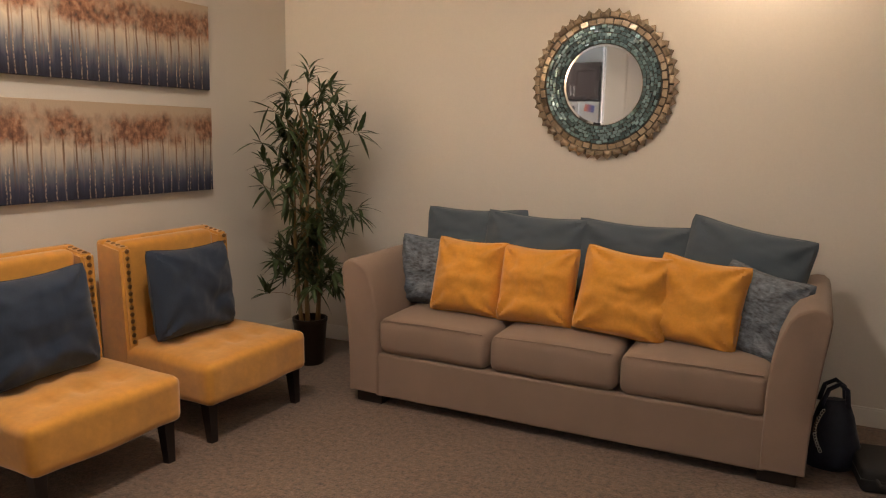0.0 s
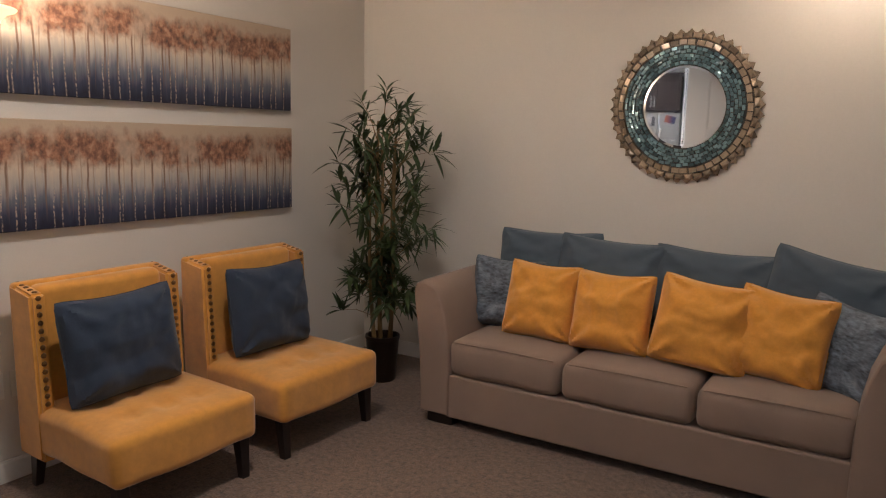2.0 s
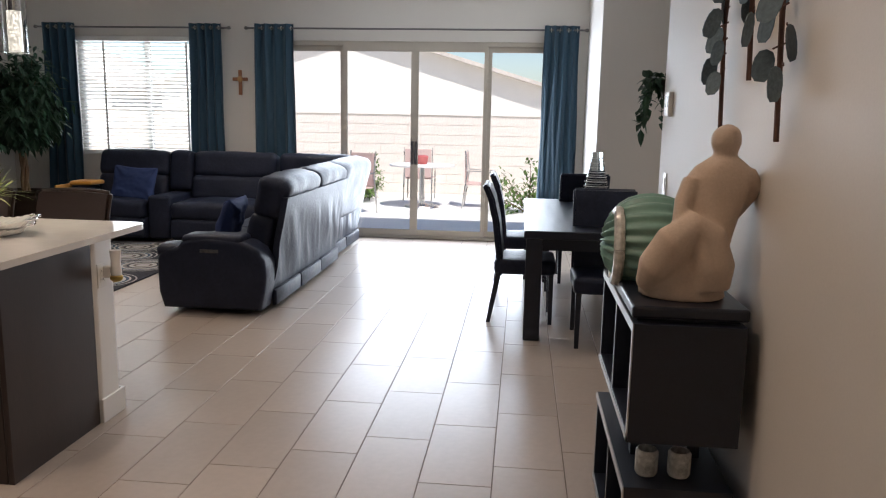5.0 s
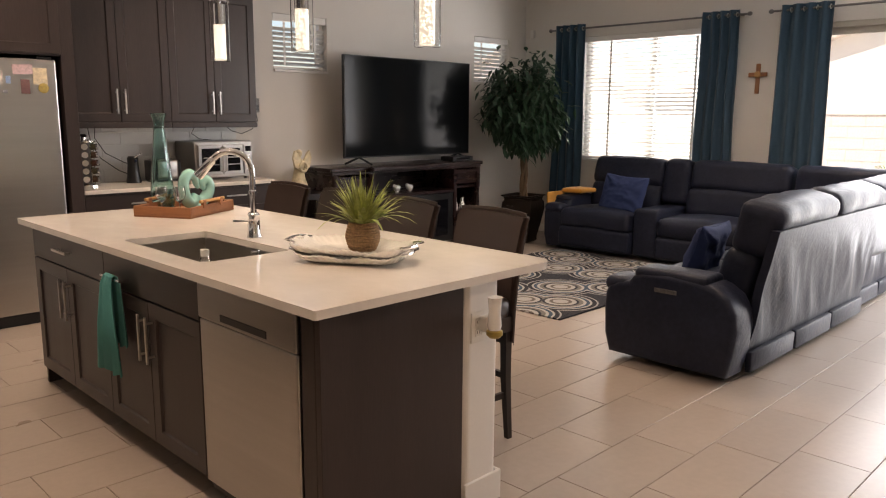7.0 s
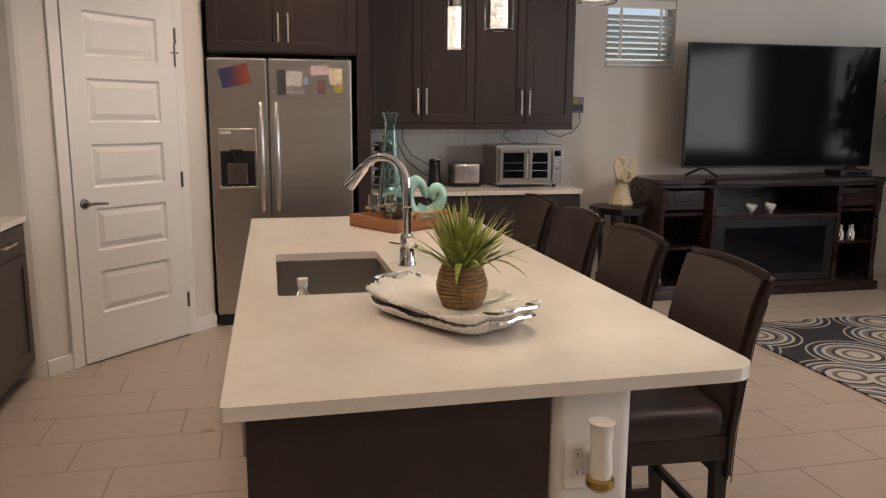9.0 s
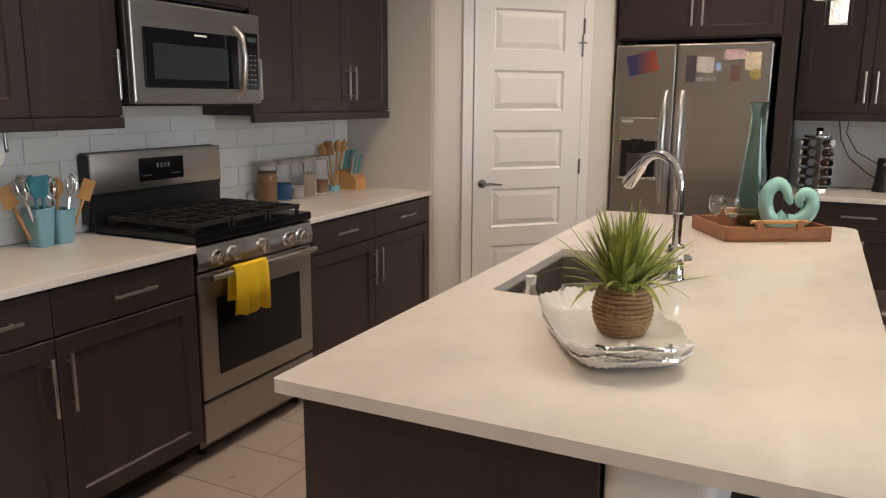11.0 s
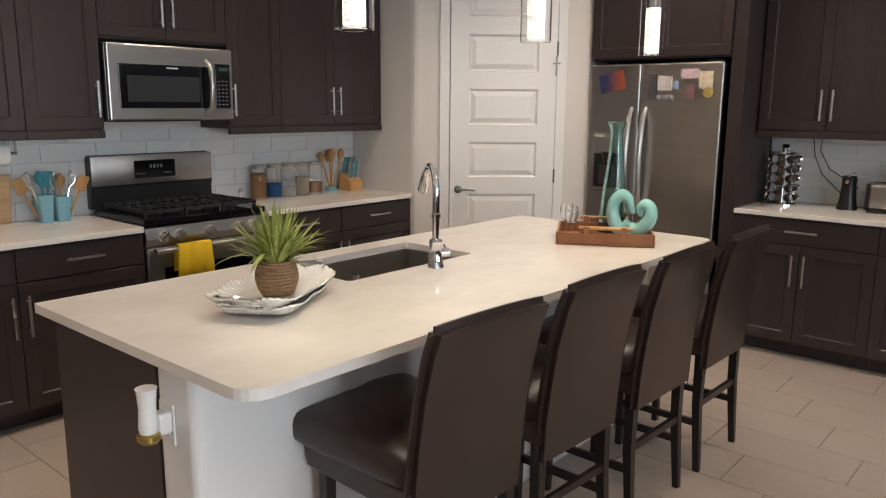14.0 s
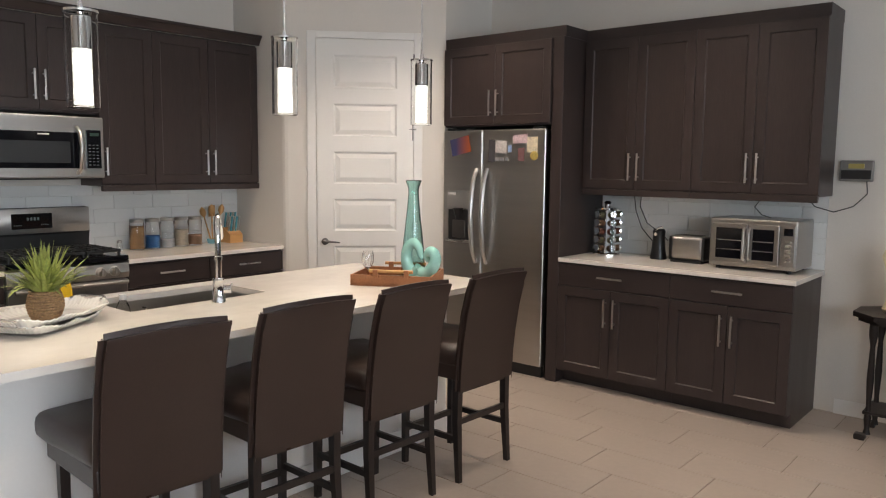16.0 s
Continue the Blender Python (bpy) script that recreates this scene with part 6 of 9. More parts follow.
def sculpture():
    """A seated stone figure as one plain rounded form."""
    bm, seg = B(), 20
    rows = [(0.00, -0.015, 0.135, 0.125), (0.06, -0.02, 0.135, 0.125), (0.13, 0.0, 0.112, 0.115), (0.20, 0.03, 0.098, 0.10), (0.27, 0.052, 0.094, 0.088), (0.33, 0.066, 0.098, 0.08), (0.375, 0.076, 0.098, 0.07),
            (0.405, 0.082, 0.082, 0.058), (0.425, 0.086, 0.055, 0.046), (0.44, 0.088, 0.033, 0.034), (0.455, 0.088, 0.036, 0.038), (0.475, 0.086, 0.044, 0.046), (0.50, 0.085, 0.044, 0.046), (0.52, 0.087, 0.034, 0.036), (0.534, 0.088, 0.012, 0.012)]
    last = None
    for z, cx, a, b in rows:
        r = ring(bm, (cx, 0, z), Vector((1, 0, 0)), Vector((0, 1, 0)), a, b, seg)
        if last:
            skin(bm, last, r)
        else:
            bm.faces.new(r)
        last = r
    bm.faces.new(last)
    # folded knee and upper arm, merged into the same mesh
    tube(bm, [(-0.135, -0.04, 0.035), (-0.115, -0.08, 0.10), (-0.065, -0.105, 0.18), (-0.01, -0.105, 0.235), (0.03, -0.095, 0.20), (0.05, -0.085, 0.11), (0.055, -0.08, 0.04)], [0.034, 0.054, 0.06, 0.044, 0.058, 0.07, 0.06], 18)
    tube(bm, [(0.12, 0.0, 0.37), (0.165, -0.02, 0.375), (0.185, -0.01, 0.35), (0.15, 0.03, 0.29), (0.11, 0.05, 0.22)], [0.04, 0.03, 0.028, 0.028, 0.024], 12)
    tube(bm, [(-0.005, -0.02, 0.36), (-0.035, -0.05, 0.30), (-0.05, -0.08, 0.24)], [0.034, 0.03, 0.026], 12)
    for v in bm.verts:
        v.co += Vector((noise.noise(v.co * 9), noise.noise(v.co * 9 + Vector((3, 0, 0))), 0)) * 0.008
    ob = part("sculpture", bm, stone_cream, smooth=True)
    merge = ob.modifiers.new("merge", "REMESH")
    merge.mode, merge.voxel_size, merge.use_smooth_shade = "VOXEL", 0.007, True
    worn = ob.modifiers.new("worn", "SMOOTH")
    worn.factor, worn.iterations = 0.5, 3
    ob.matrix_world = pose(-2.92, 0.62, 0.951, 0, 0, 90)
    tagged(ob, "cream stone sculpture of a seated form on a black tray", "sculpture")


sculpture()


def ribbed_shell():
    s = thing("ribbed_vase", pose(-3.30, 0.545, 0.902) @ Matrix.Scale(1.35, 4), "sea-green ribbed ceramic shell vase on the console", "vase")
    bm, last, n = B(), None, 120
    for i in range(n + 1):
        k = i / n
        a = radians(-200 * k + 100)
        r = 0.125 * (1 - 0.5 * abs(2 * k - 1) ** 2.4) * (1 + 0.05 * math.cos(k * 2 * math.pi * 15))
        c = Vector((0.03 + 0.085 * math.cos(a), 0, 0.150 + 0.06 * math.sin(a)))
        rr = ring(bm, c, Vector((math.cos(a), 0, math.sin(a))), Vector((0, 1, 0)), r * 0.72, r, 20)
        if last:
            skin(bm, last, rr)
        else:
            bm.faces.new(rr)
        last = rr
    bm.faces.new(last)
    zmin = min(v.co.z for v in bm.verts)
    for v in bm.verts:
        v.co.z -= zmin
    part("shell", bm, surf("sea_green_ceramic", (0.17, 0.31, 0.26), 0.42, grain=50, vary=0.12, bump=0.1), s, smooth=True)
    bm = tube(B(), [(0.13 + 0.06 * math.cos(t), -0.09, 0.12 + 0.09 * math.sin(t)) for t in [i * math.pi / 8 for i in range(17)]], 0.014, 8)
    part("sparkling_rim", bm, mosaic, s, "pale sparkling rim", True)


ribbed_shell()


def leaf_art():
    l = thing("wall_art", pose(0, 0.808, 0), "blue-grey metal leaf wall art on brown stems", "wall art")
    metal_leaf = surf("blue_grey_metal", (0.12, 0.165, 0.19), 0.45, 0.5, grain=60, vary=0.45, bump=0.3, random_tint=0.3)
    stem = surf("rust_metal", (0.12, 0.06, 0.045), 0.6, 0.4, grain=60, vary=0.3, bump=0.2)
    rnd = random.Random(3)
    me = None
    for x, z0 in ((-2.68, 1.44), (-3.29, 1.465), (-2.99, 1.62)):
        pts = [(x, -0.03, z0), (x - 0.03, -0.035, z0 + 0.35), (x + 0.01, -0.03, z0 + 0.75), (x - 0.02, -0.03, z0 + 1.05)]
        part("stem", tube(B(), pts, 0.008, 8), stem, l, smooth=True)
        for i in range(18):
            z = z0 + 0.20 + i * 0.052
            sx = -1 if i % 2 else 1
            if me is None:
                bm = B()
                o = [(0.0, 0.0), (0.022, 0.008), (0.033, 0.03), (0.036, 0.06), (0.031, 0.09), (0.016, 0.108), (-0.016, 0.108), (-0.031, 0.09), (-0.036, 0.06), (-0.033, 0.03), (-0.022, 0.008)]
                a = [bm.verts.new((px, 0.006 * math.cos(py * 20), py)) for px, py in o]
                b = [bm.verts.new((px, 0.006 * math.cos(py * 20) - 0.003, py)) for px, py in o]
                skin(bm, a, b), bm.faces.new(a), bm.faces.new(b)
                bmesh.ops.recalc_face_normals(bm, faces=bm.faces)
                me = bpy.data.meshes.new("leaf")
                bm.to_mesh(me), bm.free()
                me.materials.append(metal_leaf)
            o = new("leaf", me)
            o.parent = l
            o.matrix_local = pose(x + sx * (0.02 + rnd.uniform(0, 0.045)), -0.035 - rnd.uniform(0, 0.05), z, rnd.uniform(-14, 14), 180 + sx * rnd.uniform(-12, 16), rnd.uniform(20, 75) * rnd.choice((-1, 1))) @ Matrix.Scale(rnd.uniform(0.75, 0.95), 4)
            part("twig", tube(B(), [(x, -0.03, z + 0.01), (x + sx * 0.05, -0.045, z)], 0.003, 5), stem, l)


leaf_art()
th = thing("thermostat", pose(-4.40, 0.81, 1.575, 0, 0, 180), "white thermostat panel on the hall wall", "thermostat")
part("case", box(B(), -0.055, 0.055, 0, 0.022, -0.06, 0.06, 0.006), white_plastic, th)
part("screen", box(B(), -0.035, 0.035, 0.021, 0.024, -0.015, 0.04, 0.002), surf("lcd", (0.35, 0.38, 0.36), 0.2, bump=0), th)
wall_plate(pose(-4.40, 0.809, 1.18, 0, 0, 180), "light_switch", "white light switch by the dining nook", "switch")


def hanging_vine():
    v = thing("hanging_vine", pose(-4.74, 0.78, 1.60), "trailing green ivy in a small wall pot", "plant")
    rnd = random.Random(5)
    part("pot", lathe(B(), [(0.05, 0.02), (0.075, 0.10), (0.078, 0.11), (0.06, 0.11)], 20, pose(-0.02, 0.10, 0)), bronze, v, smooth=True)
    part("bracket", tube(B(), [(0.11, 0.12, 0.03), (-0.02, 0.10, 0.03)], 0.008, 8), steel_dark, v)
    tw, lv = B(), B()
    for i in range(5):
        a = rnd.uniform(2.2, 5.6)
        x, y = 0.05 * math.cos(a), 0.07 * math.sin(a)
        ln = rnd.uniform(0.03, 0.2)
        pts = [(0.3 * x - 0.02, 0.06 + y * 0.3, 0.12), (x * 1.2 - 0.02, y * 0.9 + 0.02, 0.12), (x * 1.4 - 0.02, y + 0.01, 0.0), (x * 1.2 - 0.02, y * 1.1 + 0.02, -ln)]
        tube(tw, pts, 0.002, 4, False)
        for _ in range(26):
            k = rnd.uniform(0, 3)
            q = Vector(pts[min(2, int(k))]).lerp(Vector(pts[min(2, int(k)) + 1]), k - min(2, int(k)))
            d = (rand_dir(rnd) + Vector((0, -0.3, -0.4))).normalized()
            leaf_blade(lv, q, d, Vector((0, 0, 1)) if abs(d.z) < 0.9 else Vector((1, 0, 0)), rnd.uniform(0.04, 0.075), rnd.uniform(0.03, 0.045), 0.3)
    part("stem", tw, leaf_dark, v, kind="stuff")
    part("foliage", lv, leaf_dark, v, kind="stuff")


hanging_vine()

dt = thing("dining_table", pose(-6.582, 0.643, 0), "long dark wooden dining table with square legs", "table")
part("tabletop", box(B(), -1.07, 1.07, -0.52, 0.52, 0.705, 0.76, 0.006), black_wood, dt)
part("apron", box(B(), -1.0, 1.0, -0.45, 0.45, 0.62, 0.705), black_wood, dt)
for sx in (-1, 1):
    for sy in (-1, 1):
        part("leg", box(B(), sx * 1.0 - 0.055, sx * 1.0 + 0.055, sy * 0.45 - 0.055, sy * 0.45 + 0.055, 0, 0.70, 0.006), black_wood, dt)


def dining_chair(m):
    c = thing("dining_chair", m, "dark leather parsons dining chair with black legs", "chair", "chairs round the dining table")
    part("seat", cushion_box(0.45, 0.45, 0.11, 0.03, 0.015, 2), leather_dark, c, smooth=True).location = (0, 0, 0.37)
    bm = B()
    prof = [(0.20, 0.36), (0.22, 0.55), (0.245, 0.75), (0.285, 0.92), (0.33, 1.02)]
    last = None
    for y, z in prof:
        r = [bm.verts.new(p) for p in ((-0.22, y - 0.05, z), (0.22, y - 0.05, z), (0.22, y, z), (-0.22, y, z))]
        if last:
            skin(bm, last, r)
        else:
            bm.faces.new(r)
        last = r
    bm.faces.new(last)
    bmesh.ops.recalc_face_normals(bm, faces=bm.faces)
    bmesh.ops.bevel(bm, geom=[e for e in bm.edges if e.calc_face_angle(0) > 0.6], offset=0.015, segments=3, affect="EDGES")
    part("backrest", bm, leather_dark, c, smooth=True)
    for sx in (-1, 1):
        part("leg", tube(B(), [(sx * 0.19, -0.19, 0.38), (sx * 0.19, -0.195, 0)], [0.027, 0.02], 4), black_wood, c)
        part("leg", tube(B(), [(sx * 0.19, 0.19, 0.38), (sx * 0.19, 0.26, 0)], [0.027, 0.02], 4), black_wood, c)
    return c


dc = dining_chair(pose(-5.60, 0.68, 0, 0, 0, 90))
for x, y, rz in ((-6.16, 0.14, 180), (-7.26, 0.14, 181), (-7.68, 0.66, -90)):
    copy_thing(dc, pose(x, y, 0, 0, 0, rz))
rv = thing("rope_bottle", pose(-7.20, 0.74, 0.76), "tall wire-wrapped bottle with a wooden base on the table", "decoration")
part("base", box(B(), -0.11, 0.11, -0.11, 0.11, 0, 0.07, 0.008), oak, rv)
part("bottle", lathe(B(), [(0.09, 0.07), (0.10, 0.10), (0.095, 0.20), (0.06, 0.36), (0.045, 0.42), (0.045, 0.46), (0.03, 0.465)], 22), glass("smoky_glass", (0.7, 0.75, 0.75), 0.1), rv, smooth=True)
for i in range(9):
    r = 0.104 - max(0, i - 2) * 0.008
    part("wire", tube(B(), [(r * math.cos(t), r * math.sin(t), 0.09 + i * 0.04) for t in [j * math.pi / 8 for j in range(17)]], 0.004, 5, False), nickel, rv)


def puff(w, d, h, seed, crown=0.05, r=0.07):
    return cushion_box(w, d, h, r, crown, seed)


def creased(bm, seed, amount=0.012):
    """Slack leather: long diagonal pull folds and small dents."""
    for v in bm.verts:
        q = v.co
        v.co.y += amount * noise.noise(Vector((q.x * 5 + q.z * 3.5, q.z * 1.6, seed))) + 0.4 * amount * noise.noise(Vector((q.x * 17 + q.z * 9, q.z * 5, seed)))
        v.co.z += 0.5 * amount * noise.noise(Vector((q.x * 9, q.y * 6, seed + 4)))
    return bm


def recliner(parent, x0, w, seed):
    """A sectional seat; local: faces -y, width along x from x0."""
    cx = x0 + w / 2
    g = 0.002
    part("base", box(B(), x0 + g, x0 + w - g, -0.43, 0.30, 0.05, 0.30, 0.03, 3), leather_dark, parent, smooth=True)
    part("footrest", creased(cushion_box(w - 0.01, 0.10, 0.22, 0.03, 0.01, seed, 18), seed), leather_dark, parent, smooth=True).matrix_local = pose(cx, -0.41, 0.07)
    part("seat", creased(cushion_box(w - 0.006, 0.64, 0.20, 0.06, 0.05, seed + 1, 18), seed + 1), leather_dark, parent, smooth=True).matrix_local = pose(cx, -0.14, 0.28)
    part("lumbar", creased(cushion_box(w - 0.006, 0.22, 0.32, 0.07, 0.02, seed + 2, 18), seed + 2, 0.016), leather_dark, parent, smooth=True).matrix_local = pose(cx, 0.20, 0.43, -13)
    part("headrest", creased(cushion_box(w - 0.004, 0.26, 0.32, 0.07, 0.015, seed + 3, 18), seed + 3, 0.018), leather_dark, parent, smooth=True).matrix_local = pose(cx, 0.29, 0.705, -13)


def back_cover(parent, x0, x1, seed):
    """The slack outer back of a run of seats, leaning outward, with a skirt below."""
    bm = B()
    nx, nz = int((x1 - x0) / 0.03), 26
    grid = []
    for i in range(nx + 1):
        x, col = x0 + (x1 - x0) * i / nx, []
        for j in range(nz + 1):
            k = j / nz
            z = 0.15 + 0.72 * k
            pull = noise.noise(Vector((x * 4.5 - k * 2.2, k * 1.3, seed))) * 0.020 + noise.noise(Vector((x * 14 - k * 6, k * 3, seed))) * 0.007
            col.append((x, 0.345 + 0.135 * k + pull * math.sin(math.pi * min(1, k * 1.1 + 0.05)), z))
        grid.append(col)
    out = [[bm.verts.new(p) for p in col] for col in grid]
    inn = [[bm.verts.new((p[0], p[1] - 0.05, p[2])) for p in col] for col in grid]
    for i in range(nx):
        for j in range(nz):
            bm.faces.new((out[i][j], out[i + 1][j], out[i + 1][j + 1], out[i][j + 1]))
            bm.faces.new((inn[i][j], inn[i][j + 1], inn[i + 1][j + 1], inn[i + 1][j]))
    edge_o = [c[0] for c in out] + out[-1][1:] + [c[-1] for c in out[-2::-1]] + out[0][-2:0:-1]
    edge_i = [c[0] for c in inn] + inn[-1][1:] + [c[-1] for c in inn[-2::-1]] + inn[0][-2:0:-1]
    skin(bm, edge_o, edge_i)
    bmesh.ops.recalc_face_normals(bm, faces=bm.faces)
    part("back_cover", bm, leather_dark, parent, "slack creased leather back", True)
    n = max(1, round((x1 - x0) / 0.62))
    for i in range(n):
        a, b = x0 + (x1 - x0) * i / n + 0.012, x0 + (x1 - x0) * (i + 1) / n - 0.012
        part("back_skirt", creased(box(B(), a, b, 0.335, 0.375, 0.035, 0.16, 0.012, 2), seed + i, 0.01), leather_dark, parent, smooth=True)


def sofa_arm(parent, x, w, seed):
    """A padded arm: rounded side with a curved shoulder at the rear and a low front roll."""
    outline = [(-0.42, 0.045), (-0.455, 0.16), (-0.462, 0.32), (-0.458, 0.42), (-0.43, 0.475), (-0.37, 0.50), (-0.30, 0.51), (-0.27, 0.55), (-0.22, 0.575), (-0.05, 0.585), (0.14, 0.575), (0.24, 0.55), (0.32, 0.50), (0.365, 0.42), (0.375, 0.32), (0.36, 0.18), (0.33, 0.045)]
    bm = prism(B(), outline, 0, w)
    bmesh.ops.recalc_face_normals(bm, faces=bm.faces)
    rims = [e for e in bm.edges if abs(e.verts[0].co.z - e.verts[1].co.z) < 1e-5]
    bmesh.ops.bevel(bm, geom=rims, offset=0.035, segments=4, affect="EDGES", profile=0.5)
    # outline (y, z) stands up: local z of the prism runs along x
    bm.transform(Matrix(((0, 0, 1, x), (1, 0, 0, 0), (0, 1, 0, 0), (0, 0, 0, 1))))
    part("arm", bm, leather_dark, parent, smooth=True)
    part("arm_pad", creased(cushion_box(w - 0.02, 0.46, 0.07, 0.03, 0.012, seed, 14), seed, 0.006), leather_dark, parent, smooth=True).matrix_local = pose(x + w / 2, -0.04, 0.528)
    part("front_roll", creased(cushion_box(w - 0.01, 0.17, 0.09, 0.04, 0.01, seed + 5, 12), seed, 0.006), leather_dark, parent, smooth=True).matrix_local = pose(x + w / 2, -0.385, 0.43)


SEC = "dark leather (blue sky sheen in its colour) reclining sectional section"
s1 = thing("sectional_sofa", pose(-9.13, -3.96, 0, 0, 0, 90), SEC + " under the window", "sofa", "sectional")
# local x -> world +y
sofa_arm(s1, -1.30, 0.24, 1)
recliner(s1, -1.10, 0.89, 10)
part("console_box", box(B(), -0.20, 0.08, -0.40, 0.36, 0.05, 0.55, 0.04, 3), leather_dark, s1, smooth=True)
part("console_back", creased(cushion_box(0.30, 0.22, 0.48, 0.06, 0.015, 14, 14), 14), leather_dark, s1, smooth=True).matrix_local = pose(-0.06, 0.25, 0.55, -10)
recliner(s1, 0.09, 1.04, 20)
back_cover(s1, -1.10, 1.12, 3)
s2 = thing("sectional_sofa", pose(-7.18, -2.13, 0), SEC + " with its back to the hall", "sofa", "sectional")
sofa_arm(s2, 1.13, 0.26, 2)
recliner(s2, 0.14, 0.99, 40)
recliner(s2, -0.85, 0.99, 50)
back_cover(s2, -0.85, 1.15, 6)
part("button_plate", box(B(), 1.388, 1.394, -0.12, 0.02, 0.475, 0.50, 0.002), steel_dark, s2, "small metal control plate")
for i in range(3):
    part("button", lathe(B(), [(0.010, 0), (0.010, 0.005), (0.006, 0.006)], 12, pose(1.393, -0.09 + i * 0.04, 0.488, 0, 90)), steel_dark, s2)
s3 = thing("sectional_sofa", pose(-8.82, -2.20, 0), SEC + ", corner wedge", "sofa", "sectional")
part("base", box(B(), -0.55, 0.78, -0.40, 0.31, 0.05, 0.32, 0.04, 3), leather_dark, s3, smooth=True)
part("seat", creased(cushion_box(1.10, 0.66, 0.20, 0.06, 0.05, 71, 18), 71), leather_dark, s3, smooth=True).location = (0.22, -0.12, 0.29)
part("back", creased(cushion_box(1.34, 0.26, 0.61, 0.07, 0.02, 72, 18), 72, 0.018), leather_dark, s3, smooth=True).matrix_local = pose(0.12, 0.29, 0.42, -12)
part("side_back", creased(cushion_box(0.90, 0.24, 0.61, 0.07, 0.02, 73, 18), 73, 0.018), leather_dark, s3, smooth=True).matrix_local = pose(-0.50, -0.13, 0.42, 0, 0, 90) @ pose(0, 0, 0, -8)
back_cover(s3, -0.55, 0.78, 9)
throw_pillow(-8.95, -4.42, 0.66, 0.54, 0.44, 0.14, -18, 3, 90, blue_pillow, "royal blue square cushion on the sectional", 51)
throw_pillow(-6.42, -2.25, 0.64, 0.42, 0.40, 0.14, -18, 0, 2, blue_pillow, "royal blue square cushion on the sectional", 52)
tw = thing("throw_blanket", pose(-9.13, -5.10, 0), "folded mustard throw over the sofa arm", "blanket")
part("fold", cushion_box(0.34, 0.27, 0.05, 0.02, 0.012, 5), mustard, tw, smooth=True).location = (0.0, 0.0, 0.62)
part("drop", box(B(), 0.10, 0.42, -0.155, -0.135, 0.40, 0.64, 0.008), mustard, tw)


def rug():
    m, t, b = nodes_of("ring_rug")
    co = put(t, "ShaderNodeTexCoord")
    vor = put(t, "ShaderNodeTexVoronoi", Scale=1.9, Randomness=0.75)
    vor.voronoi_dimensions = "2D"
    t.links.new(co.outputs["Object"], vor.inputs["Vector"])
    nz = put(t, "ShaderNodeTexNoise", Scale=260.0, Detail=2.0)
    t.links.new(co.outputs["Object"], nz.inputs["Vector"])
    ramp = t.nodes.new("ShaderNodeValToRGB")
    ramp.color_ramp.interpolation = "CONSTANT"
    els = ramp.color_ramp.elements
    els[0].position, els[0].color = 0.0, (0.48, 0.45, 0.42, 1)
    els[1].position, els[1].color = 0.12, (0.16, 0.13, 0.11, 1)
    for p, c in ((0.17, (0.50, 0.47, 0.43)), (0.24, (0.018, 0.022, 0.035)), (0.28, (0.20, 0.18, 0.16)), (0.34, (0.52, 0.49, 0.45)), (0.39, (0.045, 0.085, 0.13)), (0.44, (0.50, 0.47, 0.43)), (0.475, (0.016, 0.018, 0.026)), (0.54, (0.45, 0.42, 0.39)), (0.57, (0.018, 0.020, 0.028))):
        e = els.new(p)
        e.color = (*c, 1)
    t.links.new(vor.outputs["Distance"], ramp.inputs[0])
    mul = t.nodes.new("ShaderNodeMix")
    mul.data_type, mul.blend_type = "RGBA", "MULTIPLY"
    mul.inputs[0].default_value = 0.5
    t.links.new(ramp.outputs[0], mul.inputs[6])
    t.links.new(nz.outputs["Color"], mul.inputs[7])
    t.links.new(mul.outputs[2], b.inputs["Base Color"])
    b.inputs["Roughness"].default_value = 0.95
    bp = put(t, "ShaderNodeBump", Strength=0.8, Distance=0.004)
    t.links.new(nz.outputs["Fac"], bp.inputs["Height"])
    t.links.new(bp.outputs[0], b.inputs["Normal"])
    r = thing("rug", pose(-7.5, -4.15, 0), "dark area rug with grey and cream concentric rings", "rug")
    part("weave", box(B(), -1.24, 1.22, -0.95, 0.88, 0.001, 0.013, 0.004), m, r)


rug()

tv = thing("television", pose(-7.42, -6.10, 0), "large flat black television on the media console", "television")
part("panel", box(B(), -0.90, 0.90, -0.035, 0.0, 1.05, 2.06, 0.005), black_plastic, tv)
part("screen", box(B(), -0.888, 0.888, 0.0, 0.003, 1.064, 2.05), tv_screen, tv, "dark glossy screen")
part("rear_housing", box(B(), -0.55, 0.55, -0.075, -0.035, 1.1, 1.7, 0.02), black_plastic, tv)
for sx in (-1, 1):
    part("foot", tube(B(), [(sx * 0.72 - 0.07, 0.12, 0.985), (sx * 0.72, -0.0, 1.055), (sx * 0.72 + 0.07, -0.14, 0.985)], 0.011, 8), black_plastic, tv)


